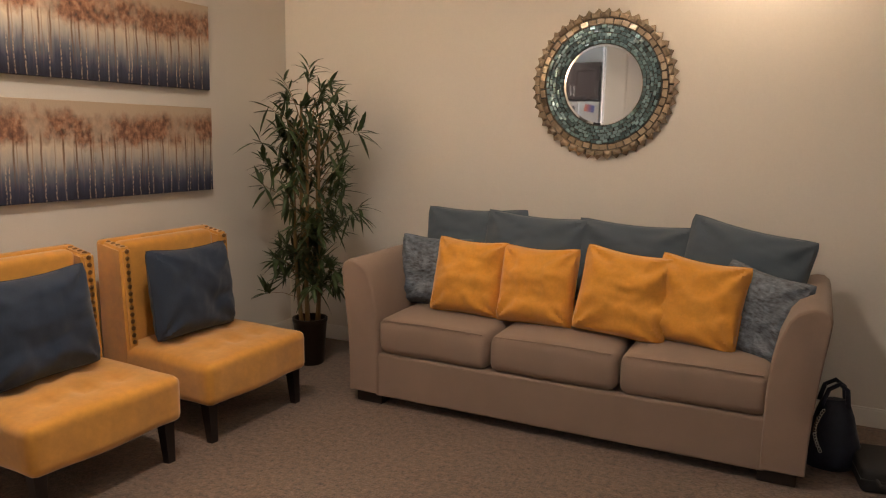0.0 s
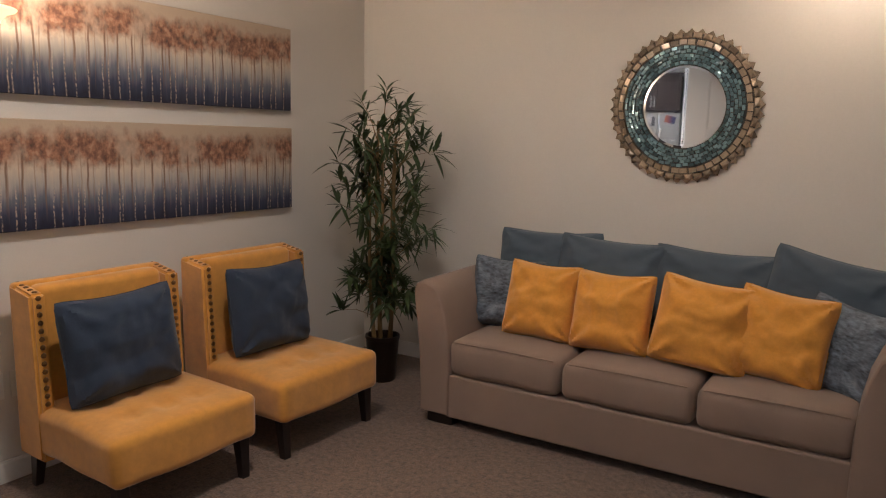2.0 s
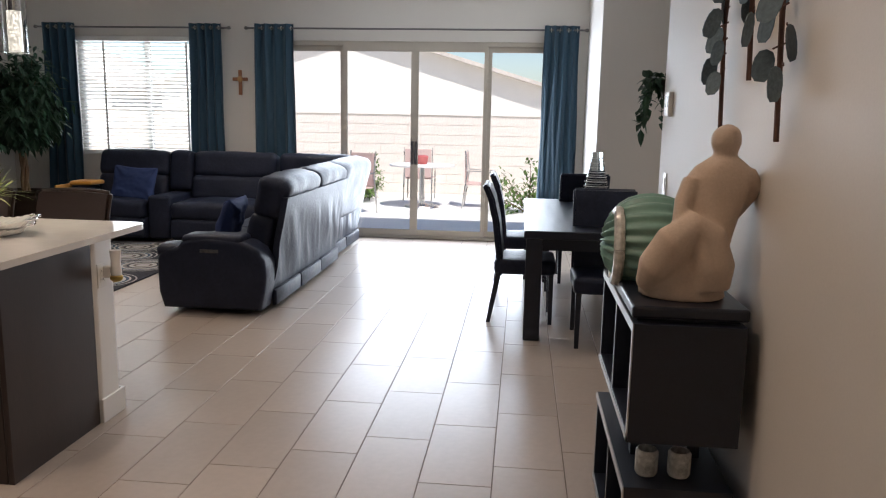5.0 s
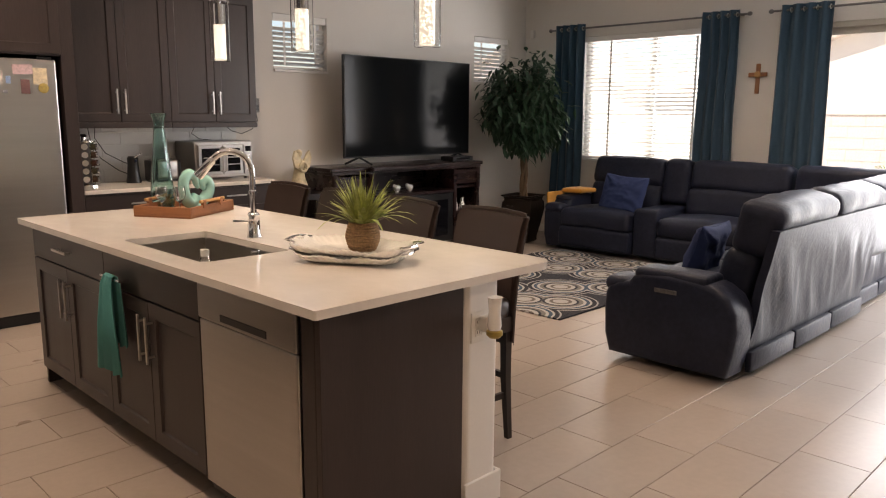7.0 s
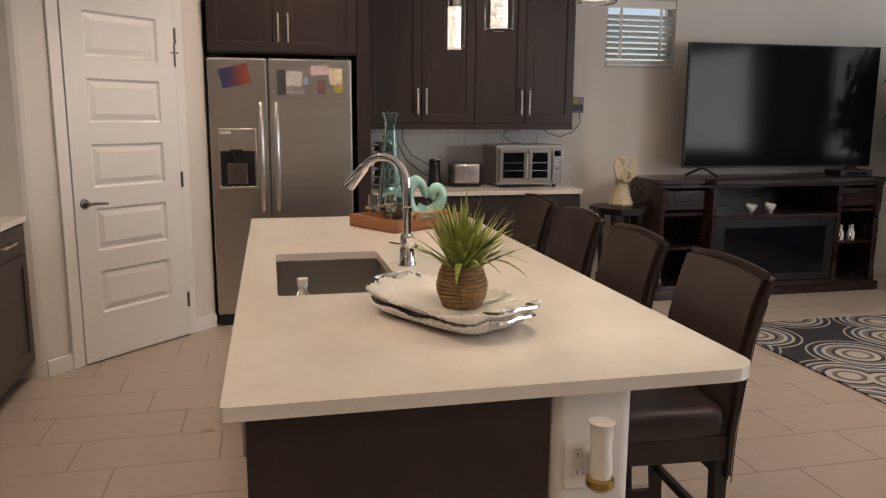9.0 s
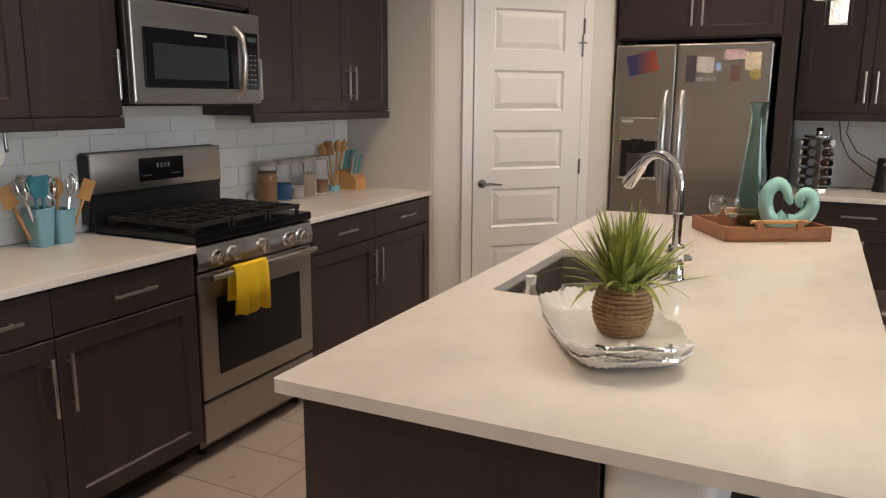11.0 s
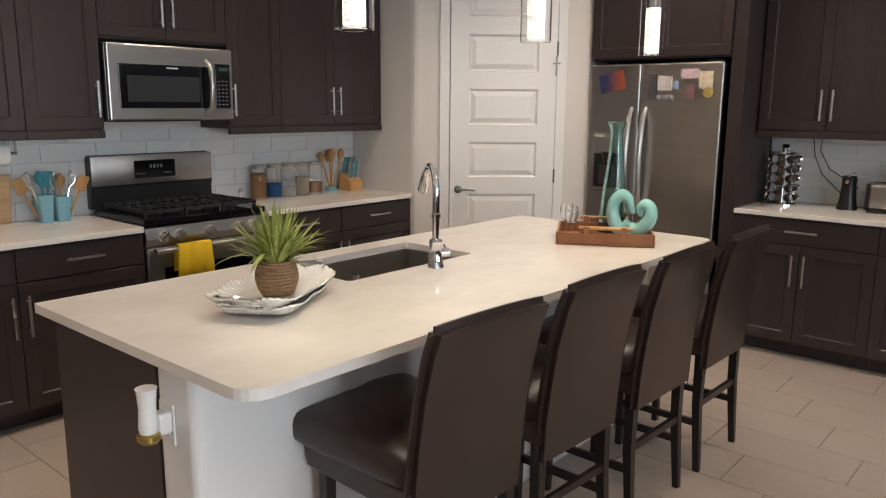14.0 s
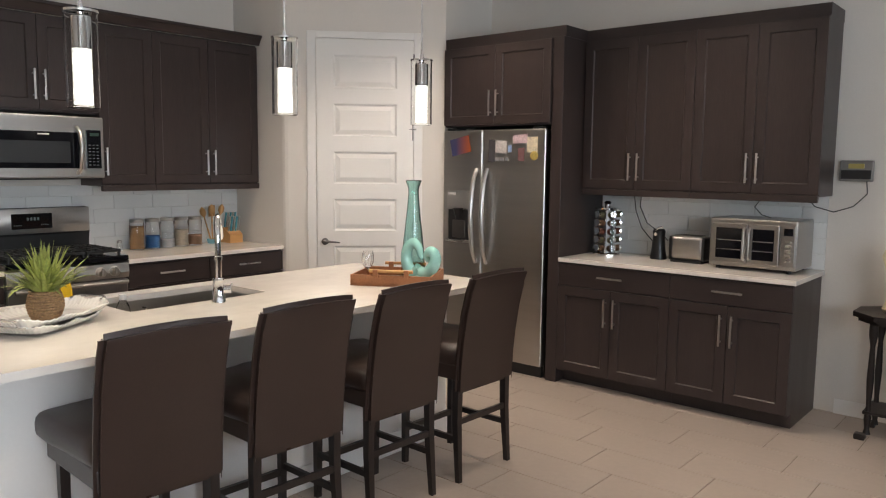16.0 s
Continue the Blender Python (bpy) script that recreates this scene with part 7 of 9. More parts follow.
def media_console():
    c = thing("media_console", pose(-7.255, -6.12, 0), "carved dark mahogany media console with electric fireplace", "console")
    W = 1.04
    part("top", box(B(), -W - 0.03, W + 0.03, -0.28, 0.24, 0.935, 0.975, 0.008), mahogany, c)
    part("top_centre", box(B(), -0.62, 0.62, 0.24, 0.33, 0.935, 0.975, 0.008), mahogany, c)
    part("cornice", box(B(), -W - 0.01, W + 0.01, -0.27, 0.225, 0.905, 0.935, 0.006), mahogany, c)
    for sx in (-1, 1):
        x0, x1 = sorted((sx * 0.60, sx * W))
        for x in (x0, x1 - 0.03):
            part("side_board", box(B(), x, x + 0.03, -0.27, 0.20, 0.08, 0.905), mahogany, c)
        part("back_board", box(B(), x0 + 0.03, x1 - 0.03, -0.27, -0.25, 0.08, 0.905), mahogany, c)
        for z in (0.08, 0.40, 0.68):
            part("shelf", box(B(), x0 + 0.03, x1 - 0.03, -0.25, 0.19, z, z + 0.025), mahogany, c)
        dr = part("drawer", box(B(), x0 + 0.04, x1 - 0.04, 0.19, 0.215, 0.73, 0.885, 0.006), mahogany, c)
        part("drawer_panel", box(B(), x0 + 0.075, x1 - 0.075, 0.214, 0.222, 0.765, 0.85, 0.004), mahogany, dr)
        part("drawer_pull", tube(B(), [((x0 + x1) / 2 - 0.04, 0.224, 0.81), ((x0 + x1) / 2, 0.24, 0.80), ((x0 + x1) / 2 + 0.04, 0.224, 0.81)], 0.005, 8), bronze, dr)
        part("pilaster", lathe(B(), [(0.03, 0.08), (0.03, 0.15), (0.022, 0.18), (0.026, 0.5), (0.022, 0.66), (0.032, 0.70), (0.032, 0.905)], 14, pose(sx * (W - 0.03), 0.21, 0)), mahogany, c)
    for r in ((-0.60, 0.60, -0.27, -0.25, 0.08, 0.905), (-0.60, 0.60, -0.25, 0.28, 0.655, 0.685), (-0.60, -0.56, -0.25, 0.28, 0.08, 0.655), (0.56, 0.60, -0.25, 0.28, 0.08, 0.655),
              (-0.56, 0.56, -0.25, 0.28, 0.08, 0.12), (-0.60, -0.56, -0.25, 0.28, 0.685, 0.905), (0.56, 0.60, -0.25, 0.28, 0.685, 0.905)):
        part("centre_board", box(B(), *r), mahogany, c)
    fp = part("fireplace", box(B(), -0.555, 0.555, 0.22, 0.27, 0.125, 0.65, 0.004), black_plastic, c)
    part("fireplace_glass", box(B(), -0.47, 0.47, 0.27, 0.274, 0.19, 0.58), black_glass, fp)
    part("plinth", box(B(), -W - 0.02, W + 0.02, -0.27, 0.26, 0.0, 0.08, 0.01), mahogany, c)


media_console()


def bird(x):
    bm = B()
    tube(bm, [(-0.075, 0, 0.055), (-0.04, 0, 0.05), (0.0, 0, 0.04), (0.035, 0, 0.052), (0.06, 0, 0.07), (0.078, 0, 0.066)], [0.006, 0.022, 0.036, 0.03, 0.02, 0.003], 12)
    lathe(bm, [(0.022, 0), (0.012, 0.02)], 12)
    ob = part("bird_figurine", bm, porcelain, smooth=True)
    ob.matrix_world = pose(x, -5.98, 0.686, 0, 0, 20)
    tagged(ob, "small white porcelain bird in the media console", "figurine", "porcelain birds")


bird(-7.10)
bird(-7.28)
cb = thing("media_box", pose(-8.04, -6.02, 0.976), "flat black media box on the console", "media box")
part("case", box(B(), -0.16, 0.16, -0.10, 0.10, 0.006, 0.055, 0.008), black_plastic, cb)
part("lens_strip", box(B(), -0.10, 0.10, 0.099, 0.103, 0.02, 0.04), black_glass, cb)
for x in (-0.12, 0.12):
    part("foot", box(B(), x - 0.02, x + 0.02, -0.08, 0.08, 0, 0.007), black_plastic, cb)
rk = thing("bottle_rack", pose(-8.03, -6.0, 0.427), "silver trinkets on the console shelf", "trinket")
for i in range(4):
    part("bottle", lathe(B(), [(0.022, 0), (0.024, 0.06), (0.010, 0.09), (0.010, 0.12), (0.013, 0.13)], 12, pose(-0.09 + i * 0.055, 0.03 * (i % 2), 0)), nickel if i % 2 else porcelain, rk, smooth=True)


def side_table():
    s = thing("side_table", pose(-6.0, -6.14, 0), "small black side table with turned legs", "side table")
    part("top", prism(B(), [(0.25 * math.cos(radians(a)), 0.25 * math.sin(radians(a))) for a in range(22, 382, 45)], 0.715, 0.745), dark_wood, s)
    part("top_rim", prism(B(), [(0.22 * math.cos(radians(a)), 0.22 * math.sin(radians(a))) for a in range(22, 382, 45)], 0.69, 0.715), dark_wood, s)
    for a in (45, 135, 225, 315):
        x, y = 0.16 * math.cos(radians(a)), 0.16 * math.sin(radians(a))
        part("leg", lathe(B(), [(0.022, 0.03), (0.014, 0.06), (0.02, 0.12), (0.013, 0.2), (0.02, 0.36), (0.013, 0.55), (0.024, 0.62), (0.024, 0.69)], 12, pose(x, y, 0)), dark_wood, s, smooth=True)
        part("bracket_foot", box(B(), x * 1.25 - 0.03, x * 1.25 + 0.03, y * 1.25 - 0.03, y * 1.25 + 0.03, 0.0, 0.035, 0.008), dark_wood, s)
    part("shelf", box(B(), -0.14, 0.14, -0.14, 0.14, 0.15, 0.168, 0.004), dark_wood, s)


side_table()


def figurine():
    """A robed figurine with wings as one plain form."""
    bm = B()
    lathe(bm, [(0.085, 0), (0.10, 0.02), (0.085, 0.06), (0.06, 0.14), (0.045, 0.22), (0.055, 0.27), (0.05, 0.30), (0.02, 0.325), (0.018, 0.335), (0.034, 0.355), (0.034, 0.385), (0.015, 0.405)], 22)
    for v in bm.verts:
        if v.co.z < 0.2:
            a = math.atan2(v.co.y, v.co.x)
            v.co.x *= 1 + 0.06 * math.sin(7 * a)
            v.co.y *= 1 + 0.06 * math.sin(7 * a)
    for s in (-1, 1):
        t = B()
        prism(t, [(0.02, 0.20), (0.09, 0.24), (0.115, 0.33), (0.09, 0.40), (0.05, 0.36), (0.02, 0.30)], -0.055, -0.035)
        merge(bm, t, pose(0, 0, 0, 90) @ Matrix.Diagonal((s, 1, 1, 1)))
        tube(bm, [(s * 0.045, 0.0, 0.285), (s * 0.07, 0.03, 0.24), (s * 0.02, 0.06, 0.245)], [0.018, 0.016, 0.012], 8)
    tube(bm, [(0.045 * math.cos(t), 0.065, 0.245 + 0.045 * math.sin(t)) for t in [i * math.pi / 6 for i in range(13)]], 0.012, 8)
    ob = part("figurine", bm, gold_cream, smooth=True)
    ob.matrix_world = pose(-6.0, -6.14, 0.746, 0, 0, 8)
    tagged(ob, "cream and gold winged figurine on the side table", "figurine")


figurine()


def ficus():
    rnd = random.Random(21)
    f = thing("ficus_tree", pose(-8.90, -5.74, 0), "artificial ficus tree in a tall dark urn", "plant")
    part("urn", lathe(B(), [(0.15, 0), (0.165, 0.02), (0.16, 0.05), (0.20, 0.20), (0.245, 0.40), (0.24, 0.47), (0.215, 0.50), (0.225, 0.535), (0.255, 0.545), (0.255, 0.56), (0.22, 0.56), (0.20, 0.50)], 4, pose(0, 0, 0, 0, 0, 57) @ Matrix.Diagonal((1.1, 1.1, 1, 1))), bronze, f, "dark metal urn with ring handles", True)
    for s in (-1, 1):
        part("handle", tube(B(), [(s * (0.24 + 0.03 * math.sin(t)), 0.035 * math.cos(t), 0.44) for t in [i * math.pi / 6 for i in range(7)]], 0.009, 8), bronze, f, smooth=True)
    part("soil", lathe(B(), [(0.2, 0.5), (0.2, 0.52), (0.05, 0.53)], 20), soil, f)
    tr = B()
    for a in (0, 2.1, 4.2):
        tube(tr, [(0.028 * math.cos(a + 5 * k), 0.028 * math.sin(a + 5 * k), 0.5 + 0.70 * k) for k in [i / 12 for i in range(13)]], [0.024 - 0.006 * i / 12 for i in range(13)], 8)
    part("trunk", tr, bark, f, smooth=True)
    br, lv = B(), B()
    C, R = Vector((0, 0.02, 1.64)), Vector((0.54, 0.52, 0.56))
    lobes = [(rand_dir(rnd), rnd.uniform(0.75, 1.0)) for _ in range(44)]
    for d, k in lobes:
        tip = C + Vector((d.x * R.x, d.y * R.y, d.z * R.z)) * k * 0.9
        base = Vector((0, 0, 1.18))
        mid = base.lerp(tip, 0.5) + Vector((0, 0, 0.08))
        tube(br, [base, mid, tip], [0.012, 0.008, 0.003], 5, False)
        for _ in range(85):
            q = tip + rand_dir(rnd) * rnd.uniform(0.02, 0.24)
            q = base.lerp(q, rnd.uniform(0.62, 1.0))
            if q.y < -0.64 or q.x < -0.70:
                continue
            ld = (rand_dir(rnd) + (q - C).normalized() * 0.6 + Vector((0, 0, -0.6))).normalized()
            leaf_blade(lv, q, ld, Vector((0, 0, 1)) if abs(ld.z) < 0.9 else Vector((1, 0, 0)), rnd.uniform(0.085, 0.14), rnd.uniform(0.04, 0.058), 0.25)
    part("branches", br, bark, f, kind="stuff")
    part("foliage", lv, leaf_dark, f, kind="stuff")


ficus()
cr = thing("wall_cross", pose(-9.718, -3.385, 1.72), "small carved wooden cross on the wall", "cross")
part("upright", box(B(), 0, 0.02, -0.022, 0.022, 0, 0.30, 0.006), tray_wood, cr)
part("crossbar", box(B(), 0.0, 0.023, -0.095, 0.095, 0.17, 0.212, 0.006), tray_wood, cr)
part("rosette", lathe(B(), [(0.035, 0), (0.03, 0.012), (0.015, 0.016)], 16, pose(0.022, 0, 0.191, 0, 90)), oak, cr)
sb = thing("alarm_sensor", pose(-9.715, -6.30, 2.50), "small white corner sensor on the wall", "sensor")
part("case", box(B(), 0, 0.03, -0.03, 0.03, -0.05, 0.05, 0.01), white_plastic, sb)


# ---- things on the counters ----
CT = TOP


def tray_set():
    m = pose(-3.87, -4.17, CT, 0, 0, 120)
    t = thing("serving_tray", m, "wooden serving tray with handles on the island", "tray")
    hx, hy = 0.178, 0.224
    part("bottom", box(B(), -hx, hx, -hy, hy, 0.0, 0.012, 0.002, 1), tray_wood, t)
    for y in (-hy, hy - 0.012):
        part("short_side", box(B(), -hx, hx, y, y + 0.012, 0.012, 0.06, 0.002, 1), tray_wood, t)
    for x in (-hx, hx - 0.012):
        part("long_side", box(B(), x, x + 0.012, -hy + 0.012, hy - 0.012, 0.012, 0.06, 0.002, 1), tray_wood, t)
    for sx in (-1, 1):
        for y in (-0.085, 0.085):
            part("handle_post", box(B(), sx * (hx - 0.004) - 0.01, sx * (hx - 0.004) + 0.01, y - 0.014, y + 0.014, 0.045, 0.09, 0.003), tray_wood, t)
        part("handle", tube(B(), [(sx * (hx - 0.004), -0.12, 0.082), (sx * (hx - 0.004), 0.12, 0.082)], 0.009, 10), oak, t, smooth=True)
    v = thing("glass_vase", pose(-3.82, -4.345, CT + 0.013), "tall teal tinted glass bottle vase on the tray", "vase")
    prof = [(0.062, 0.0), (0.068, 0.006), (0.069, 0.06), (0.058, 0.20), (0.040, 0.36), (0.030, 0.47), (0.031, 0.505), (0.047, 0.545)]
    bm = lathe(B(), prof + [(r - 0.004, z + 0.004) for r, z in prof[:0:-1]] + [(0.05, 0.03), (0.001, 0.028)], 32, caps=True)
    part("body", bm, green_glass, v, smooth=True)
    for x, y in ((-3.70, -4.10), (-3.77, -4.03)):
        g = thing("wine_glass", pose(x, y, CT + 0.013), "small clear stemmed glass on the tray", "glass", "glasses on the tray")
        part("bowl", lathe(B(), [(0.004, 0.065), (0.022, 0.08), (0.033, 0.105), (0.033, 0.13), (0.028, 0.155), (0.0265, 0.155), (0.031, 0.13), (0.031, 0.106), (0.02, 0.083)], 20, caps=False), clear_glass, g, smooth=True)
        part("stem", lathe(B(), [(0.03, 0.0), (0.03, 0.003), (0.005, 0.008), (0.004, 0.065)], 18), clear_glass, g, smooth=True)
    # an open heart with scrolled ends
    h = thing("heart_ornament", pose(-3.975, -4.235, CT + 0.013, 0, 0, 192) @ Matrix.Diagonal((0.86, 1.0, 1.04, 1)), "glossy aqua ceramic heart ornament on the tray", "ornament")
    pts = [(-0.005, 0.055), (-0.045, 0.02), (-0.085, 0.045), (-0.105, 0.10), (-0.095, 0.155), (-0.055, 0.185), (-0.015, 0.165), (0.0, 0.125), (0.02, 0.10)]
    pts2 = [(0.0, 0.03), (0.045, 0.028), (0.09, 0.06), (0.11, 0.10), (0.10, 0.135), (0.07, 0.145), (0.05, 0.125), (0.058, 0.105), (0.075, 0.105)]
    rad = [0.033, 0.035, 0.037, 0.036, 0.033, 0.029, 0.025, 0.019, 0.009]
    for q in (pts, pts2):
        fine, rr = [], []
        for i in range(len(q) - 1):
            p0, p1, p2, p3 = q[max(0, i - 1)], q[i], q[i + 1], q[min(len(q) - 1, i + 2)]
            for s in (0, 0.25, 0.5, 0.75):
                c = [0.5 * (2 * p1[k] + (p2[k] - p0[k]) * s + (2 * p0[k] - 5 * p1[k] + 4 * p2[k] - p3[k]) * s * s + (3 * p1[k] - p0[k] - 3 * p2[k] + p3[k]) * s ** 3) for k in (0, 1)]
                fine.append((c[0], 0, c[1] + 0.012))
                rr.append(rad[i] + (rad[i + 1] - rad[i]) * s)
        part("scroll", tube(B(), fine, rr, 14), aqua_ceramic, h, smooth=True)
    part("foot", lathe(B(), [(0.045, 0.0), (0.047, 0.012), (0.03, 0.03)], 20), aqua_ceramic, h, smooth=True)


tray_set()


def platter(z, s, seed, parent_label, name, turn):
    m = pose(-3.668, -2.375, z, 0, 0, turn)
    p = thing(name, m, parent_label, "platter")
    bm, n = B(), 110
    L, W = 0.252 * s, 0.152 * s
    def loop(k, zz, wob):
        out = []
        for i in range(n * 2):
            a = 2 * math.pi * i / (n * 2)
            ca, sa = math.cos(a), math.sin(a)
            q = (abs(ca) ** 6 + abs(sa) ** 6) ** (-1 / 6)
            w_ = 1 + wob * (1.4 * math.sin(a * 9 + seed) + 0.6 * math.sin(a * 54))
            rib = 0.0022 * math.sin(a * 54) * min(1, max(0, (k - 0.62) / 0.25))
            out.append(bm.verts.new((L * k * ca * q * w_, W * k * sa * q * w_, zz + rib + (0.013 * abs(ca * q) ** 3 + 0.005 * math.sin(a * 9 + seed)) * (k > 0.9))))
        return out
    rings_ = [loop(0.6, 0.004, 0), loop(0.72, 0.006, 0), loop(0.9, 0.018, 0.008), loop(1.0, 0.03, 0.015), loop(0.99, 0.035, 0.015), loop(0.88, 0.022, 0.008), loop(0.7, 0.011, 0)]
    bm.faces.new(rings_[0])
    for a, b in zip(rings_, rings_[1:]):
        skin(bm, a, b)
    bm.faces.new(rings_[-1])
    part("dish", bm, porcelain, p, smooth=True)
    part("foot_ring", box(B(), -L * 0.55, L * 0.55, -W * 0.55, W * 0.55, 0.0, 0.006, 0.002, 1), porcelain, p)
    for sx in (-1, 1):
        x = sx * (L + 0.012)
        h = tube(B(), [(x - sx * 0.03, -0.075, 0.042), (x + sx * 0.012, -0.065, 0.048), (x + sx * 0.018, -0.03, 0.05), (x + sx * 0.012, 0.0, 0.052), (x + sx * 0.018, 0.03, 0.05), (x + sx * 0.012, 0.065, 0.048), (x - sx * 0.03, 0.075, 0.042)], 0.006, 8)
        part("handle", h, chrome, p, "curled silver handle", True)


platter(CT, 0.86, 0, "white scalloped serving platter with silver handles under another", "serving_platter", 121)
platter(CT + 0.03, 0.94, 2, "white scalloped serving platter with silver handles on the island", "serving_platter", 117)


def grass_pot():
    g = thing("potted_grass", pose(-3.70, -2.36, CT + 0.041) @ Matrix.Scale(0.88, 4), "artificial grass in a rope-wrapped pot on the platter", "plant")
    pot = part("pot", lathe(B(), [(0.05, 0.0), (0.062, 0.02), (0.07, 0.06), (0.064, 0.105), (0.056, 0.125), (0.045, 0.125), (0.05, 0.1)], 28), rope, g, smooth=True)
    for i in range(11):
        z = 0.008 + i * 0.0112
        r = [0.056, 0.062, 0.067, 0.070, 0.0725, 0.0735, 0.0725, 0.070, 0.067, 0.0635, 0.059][i]
        bm = B()
        pts = [(r * math.cos(t), r * math.sin(t), z + 0.0015 * math.sin(3 * t + i)) for t in [j * 2 * math.pi / 28 for j in range(29)]]
        tube(bm, pts, [0.0058 + 0.0012 * math.sin(j * 2.2) for j in range(29)], 6, False)
        part("rope_coil", bm, rope, pot, smooth=True)
    rnd, bm = random.Random(2), B()
    for i in range(165):
        a, out = rnd.uniform(0, 2 * math.pi), rnd.random() ** 0.7
        base = Vector((0.035 * out * math.cos(a), 0.035 * out * math.sin(a), 0.11))
        ln = rnd.uniform(0.12, 0.25) * (1 - 0.1 * out)
        lean = out * rnd.uniform(0.45, 1.5)
        droop = rnd.uniform(0.0, 0.6) * out * (1 if i % 9 else 2.2)
        d = Vector((math.cos(a), math.sin(a), 0))
        side = Vector((-d.y, d.x, 0))
        w = rnd.uniform(0.007, 0.0145)
        last = None
        for k in [j / 6 for j in range(7)]:
            ang = lean * 0.75 + droop * k
            c = base + d * (math.sin(min(1.9, ang)) * ln * k) + Vector((0, 0, math.cos(min(1.9, ang)) * ln * k))
            ww = w * (1 - k ** 2.2) + 0.0003
            r = (bm.verts.new(c - side * ww), bm.verts.new(c + d * -0.0012), bm.verts.new(c + side * ww))
            if last:
                bm.faces.new((last[0], last[1], r[1], r[0])), bm.faces.new((last[1], last[2], r[2], r[1]))
            last = r
    part("blades", bm, leaf_grass, g, kind="stuff")


grass_pot()


def bottle(x, y, z, r, h, mat, label, cap, pump=False):
    b = thing("soap_bottle" if pump else "water_bottle", pose(x, y, z), label, "bottle")
    part("body", lathe(B(), [(r * 0.9, 0), (r, 0.006), (r, h * 0.68), (r * 0.8, h * 0.8), (r * 0.42, h * 0.9), (r * 0.42, h * 0.92)], 20), mat, b, smooth=True)
    part("cap", lathe(B(), [(r * 0.5, h * 0.9), (r * 0.52, h), (r * 0.3, h * 1.005)], 16), cap, b, smooth=True)
    if pump:
        part("pump", tube(B(), [(0, 0, h), (0, 0, h + 0.03), (0.035, 0, h + 0.028)], 0.005, 8), chrome, b, smooth=True)


bottle(-3.30, -3.29 + 0.42, TOP - 0.24, 0.034, 0.265, clear_glass, "clear plastic bottle with white cap standing in the sink", porcelain)
bottle(-3.54, -2.86, TOP - 0.24, 0.03, 0.20, clear_glass, "clear soap dispenser standing in the sink", chrome, True)


def hung_towel(m, w, drop, mat, label, seed, gather=1.0):
    t = thing("towel", m, label, "towel")
    # local: hangs over a bar along x at the origin, front at -y
    bm, n = B(), 14
    prof = [(0.022, -drop * 0.72), (0.022, -0.02), (0.014, 0.006), (0.0, 0.015), (-0.014, 0.006), (-0.024, -0.03), (-0.03, -drop * 0.5), (-0.026, -drop)]
    outer = []
    for y, z in prof:
        outer.append([bm.verts.new(((i / n - 0.5) * w * (gather + (1 - gather) * min(1, max(0, -z / drop))) * (1 + 0.12 * max(0, -z / drop)), y + 0.010 * math.sin(i * 1.35 + seed) * min(1, max(0, -z / 0.08)) + 0.004 * noise.noise((i * 0.5, z * 9, seed)), z + (0.008 * math.sin(i * 0.8 + seed) if z in (prof[0][1], prof[-1][1]) else 0))) for i in range(n + 1)])
    for a, b in zip(outer, outer[1:]):
        for i in range(n):
            bm.faces.new((a[i], a[i + 1], b[i + 1], b[i]))
    ob = part("cloth", bm, mat, t, smooth=True)
    so = ob.modifiers.new("thickness", "SOLIDIFY")
    so.thickness = 0.006


hung_towel(pose(-1.97, -3.105, 0.80, 0, 0, -90), 0.20, 0.20, yellow_towel, "bright yellow towel over the oven handle", 1)
hung_towel(pose(-3.105, -3.35, 0.785, 0, 0, 90), 0.22, 0.42, teal_towel, "teal towel gathered on a bar at the island cabinet", 4, 0.4)
tb = thing("towel_bar", pose(FX + 0.02, -3.35, 0.78, 0, 0, 90), "chrome towel bar on the island cabinet", "towel bar")
part("bar", tube(B(), [(-0.10, -0.04, 0), (0.10, -0.04, 0)], 0.006, 10), chrome, tb, smooth=True)
for x in (-0.095, 0.095):
    part("post", tube(B(), [(x, 0.0, 0), (x, -0.04, 0)], 0.006, 8), chrome, tb)


def jar(y, h, fill, tone, seed):
    j = thing("storage_jar", pose(-1.39, y, CT), "glass storage jar with steel lid and dry food", "jar", "jars beside the range")
    r = 0.052
    part("glass", lathe(B(), [(r * 0.95, 0), (r, 0.006), (r, h - 0.03), (r * 0.93, h - 0.02), (r * 0.93, h - 0.004)], 24), clear_glass, j, smooth=True)
    part("contents", lathe(B(), [(r - 0.005, 0.008), (r - 0.004, 0.02), (r - 0.004, fill - 0.008), (r - 0.012, fill), (0.001, fill + 0.004)], 22), tone, j, smooth=True)
    part("lid", lathe(B(), [(r * 0.98, h - 0.022), (r, h - 0.02), (r, h), (r * 0.9, h + 0.004)], 24), steel, j, smooth=True)


grain_ = lambda n, c, g=160: surf(n, c, 0.7, grain=g, vary=0.6, bump=0.6)
for y, h, f, tone in ((-3.955, 0.225, 0.17, grain_("cereal", (0.42, 0.24, 0.10))), (-4.08, 0.225, 0.10, grain_("blue_candy", (0.02, 0.14, 0.38))), (-4.20, 0.225, 0.07, grain_("sugar", (0.75, 0.72, 0.66))),
                      (-4.32, 0.225, 0.13, grain_("oats", (0.66, 0.55, 0.42))), (-4.44, 0.225, 0.085, grain_("nuts", (0.50, 0.30, 0.18)))):
    jar(y, h, f, tone, 1)
sh = thing("salt_shaker", pose(-1.37, -3.83, CT), "small glass shaker with steel cap beside the range", "shaker")
part("body", lathe(B(), [(0.02, 0), (0.022, 0.005), (0.018, 0.055)], 16), clear_glass, sh, smooth=True)
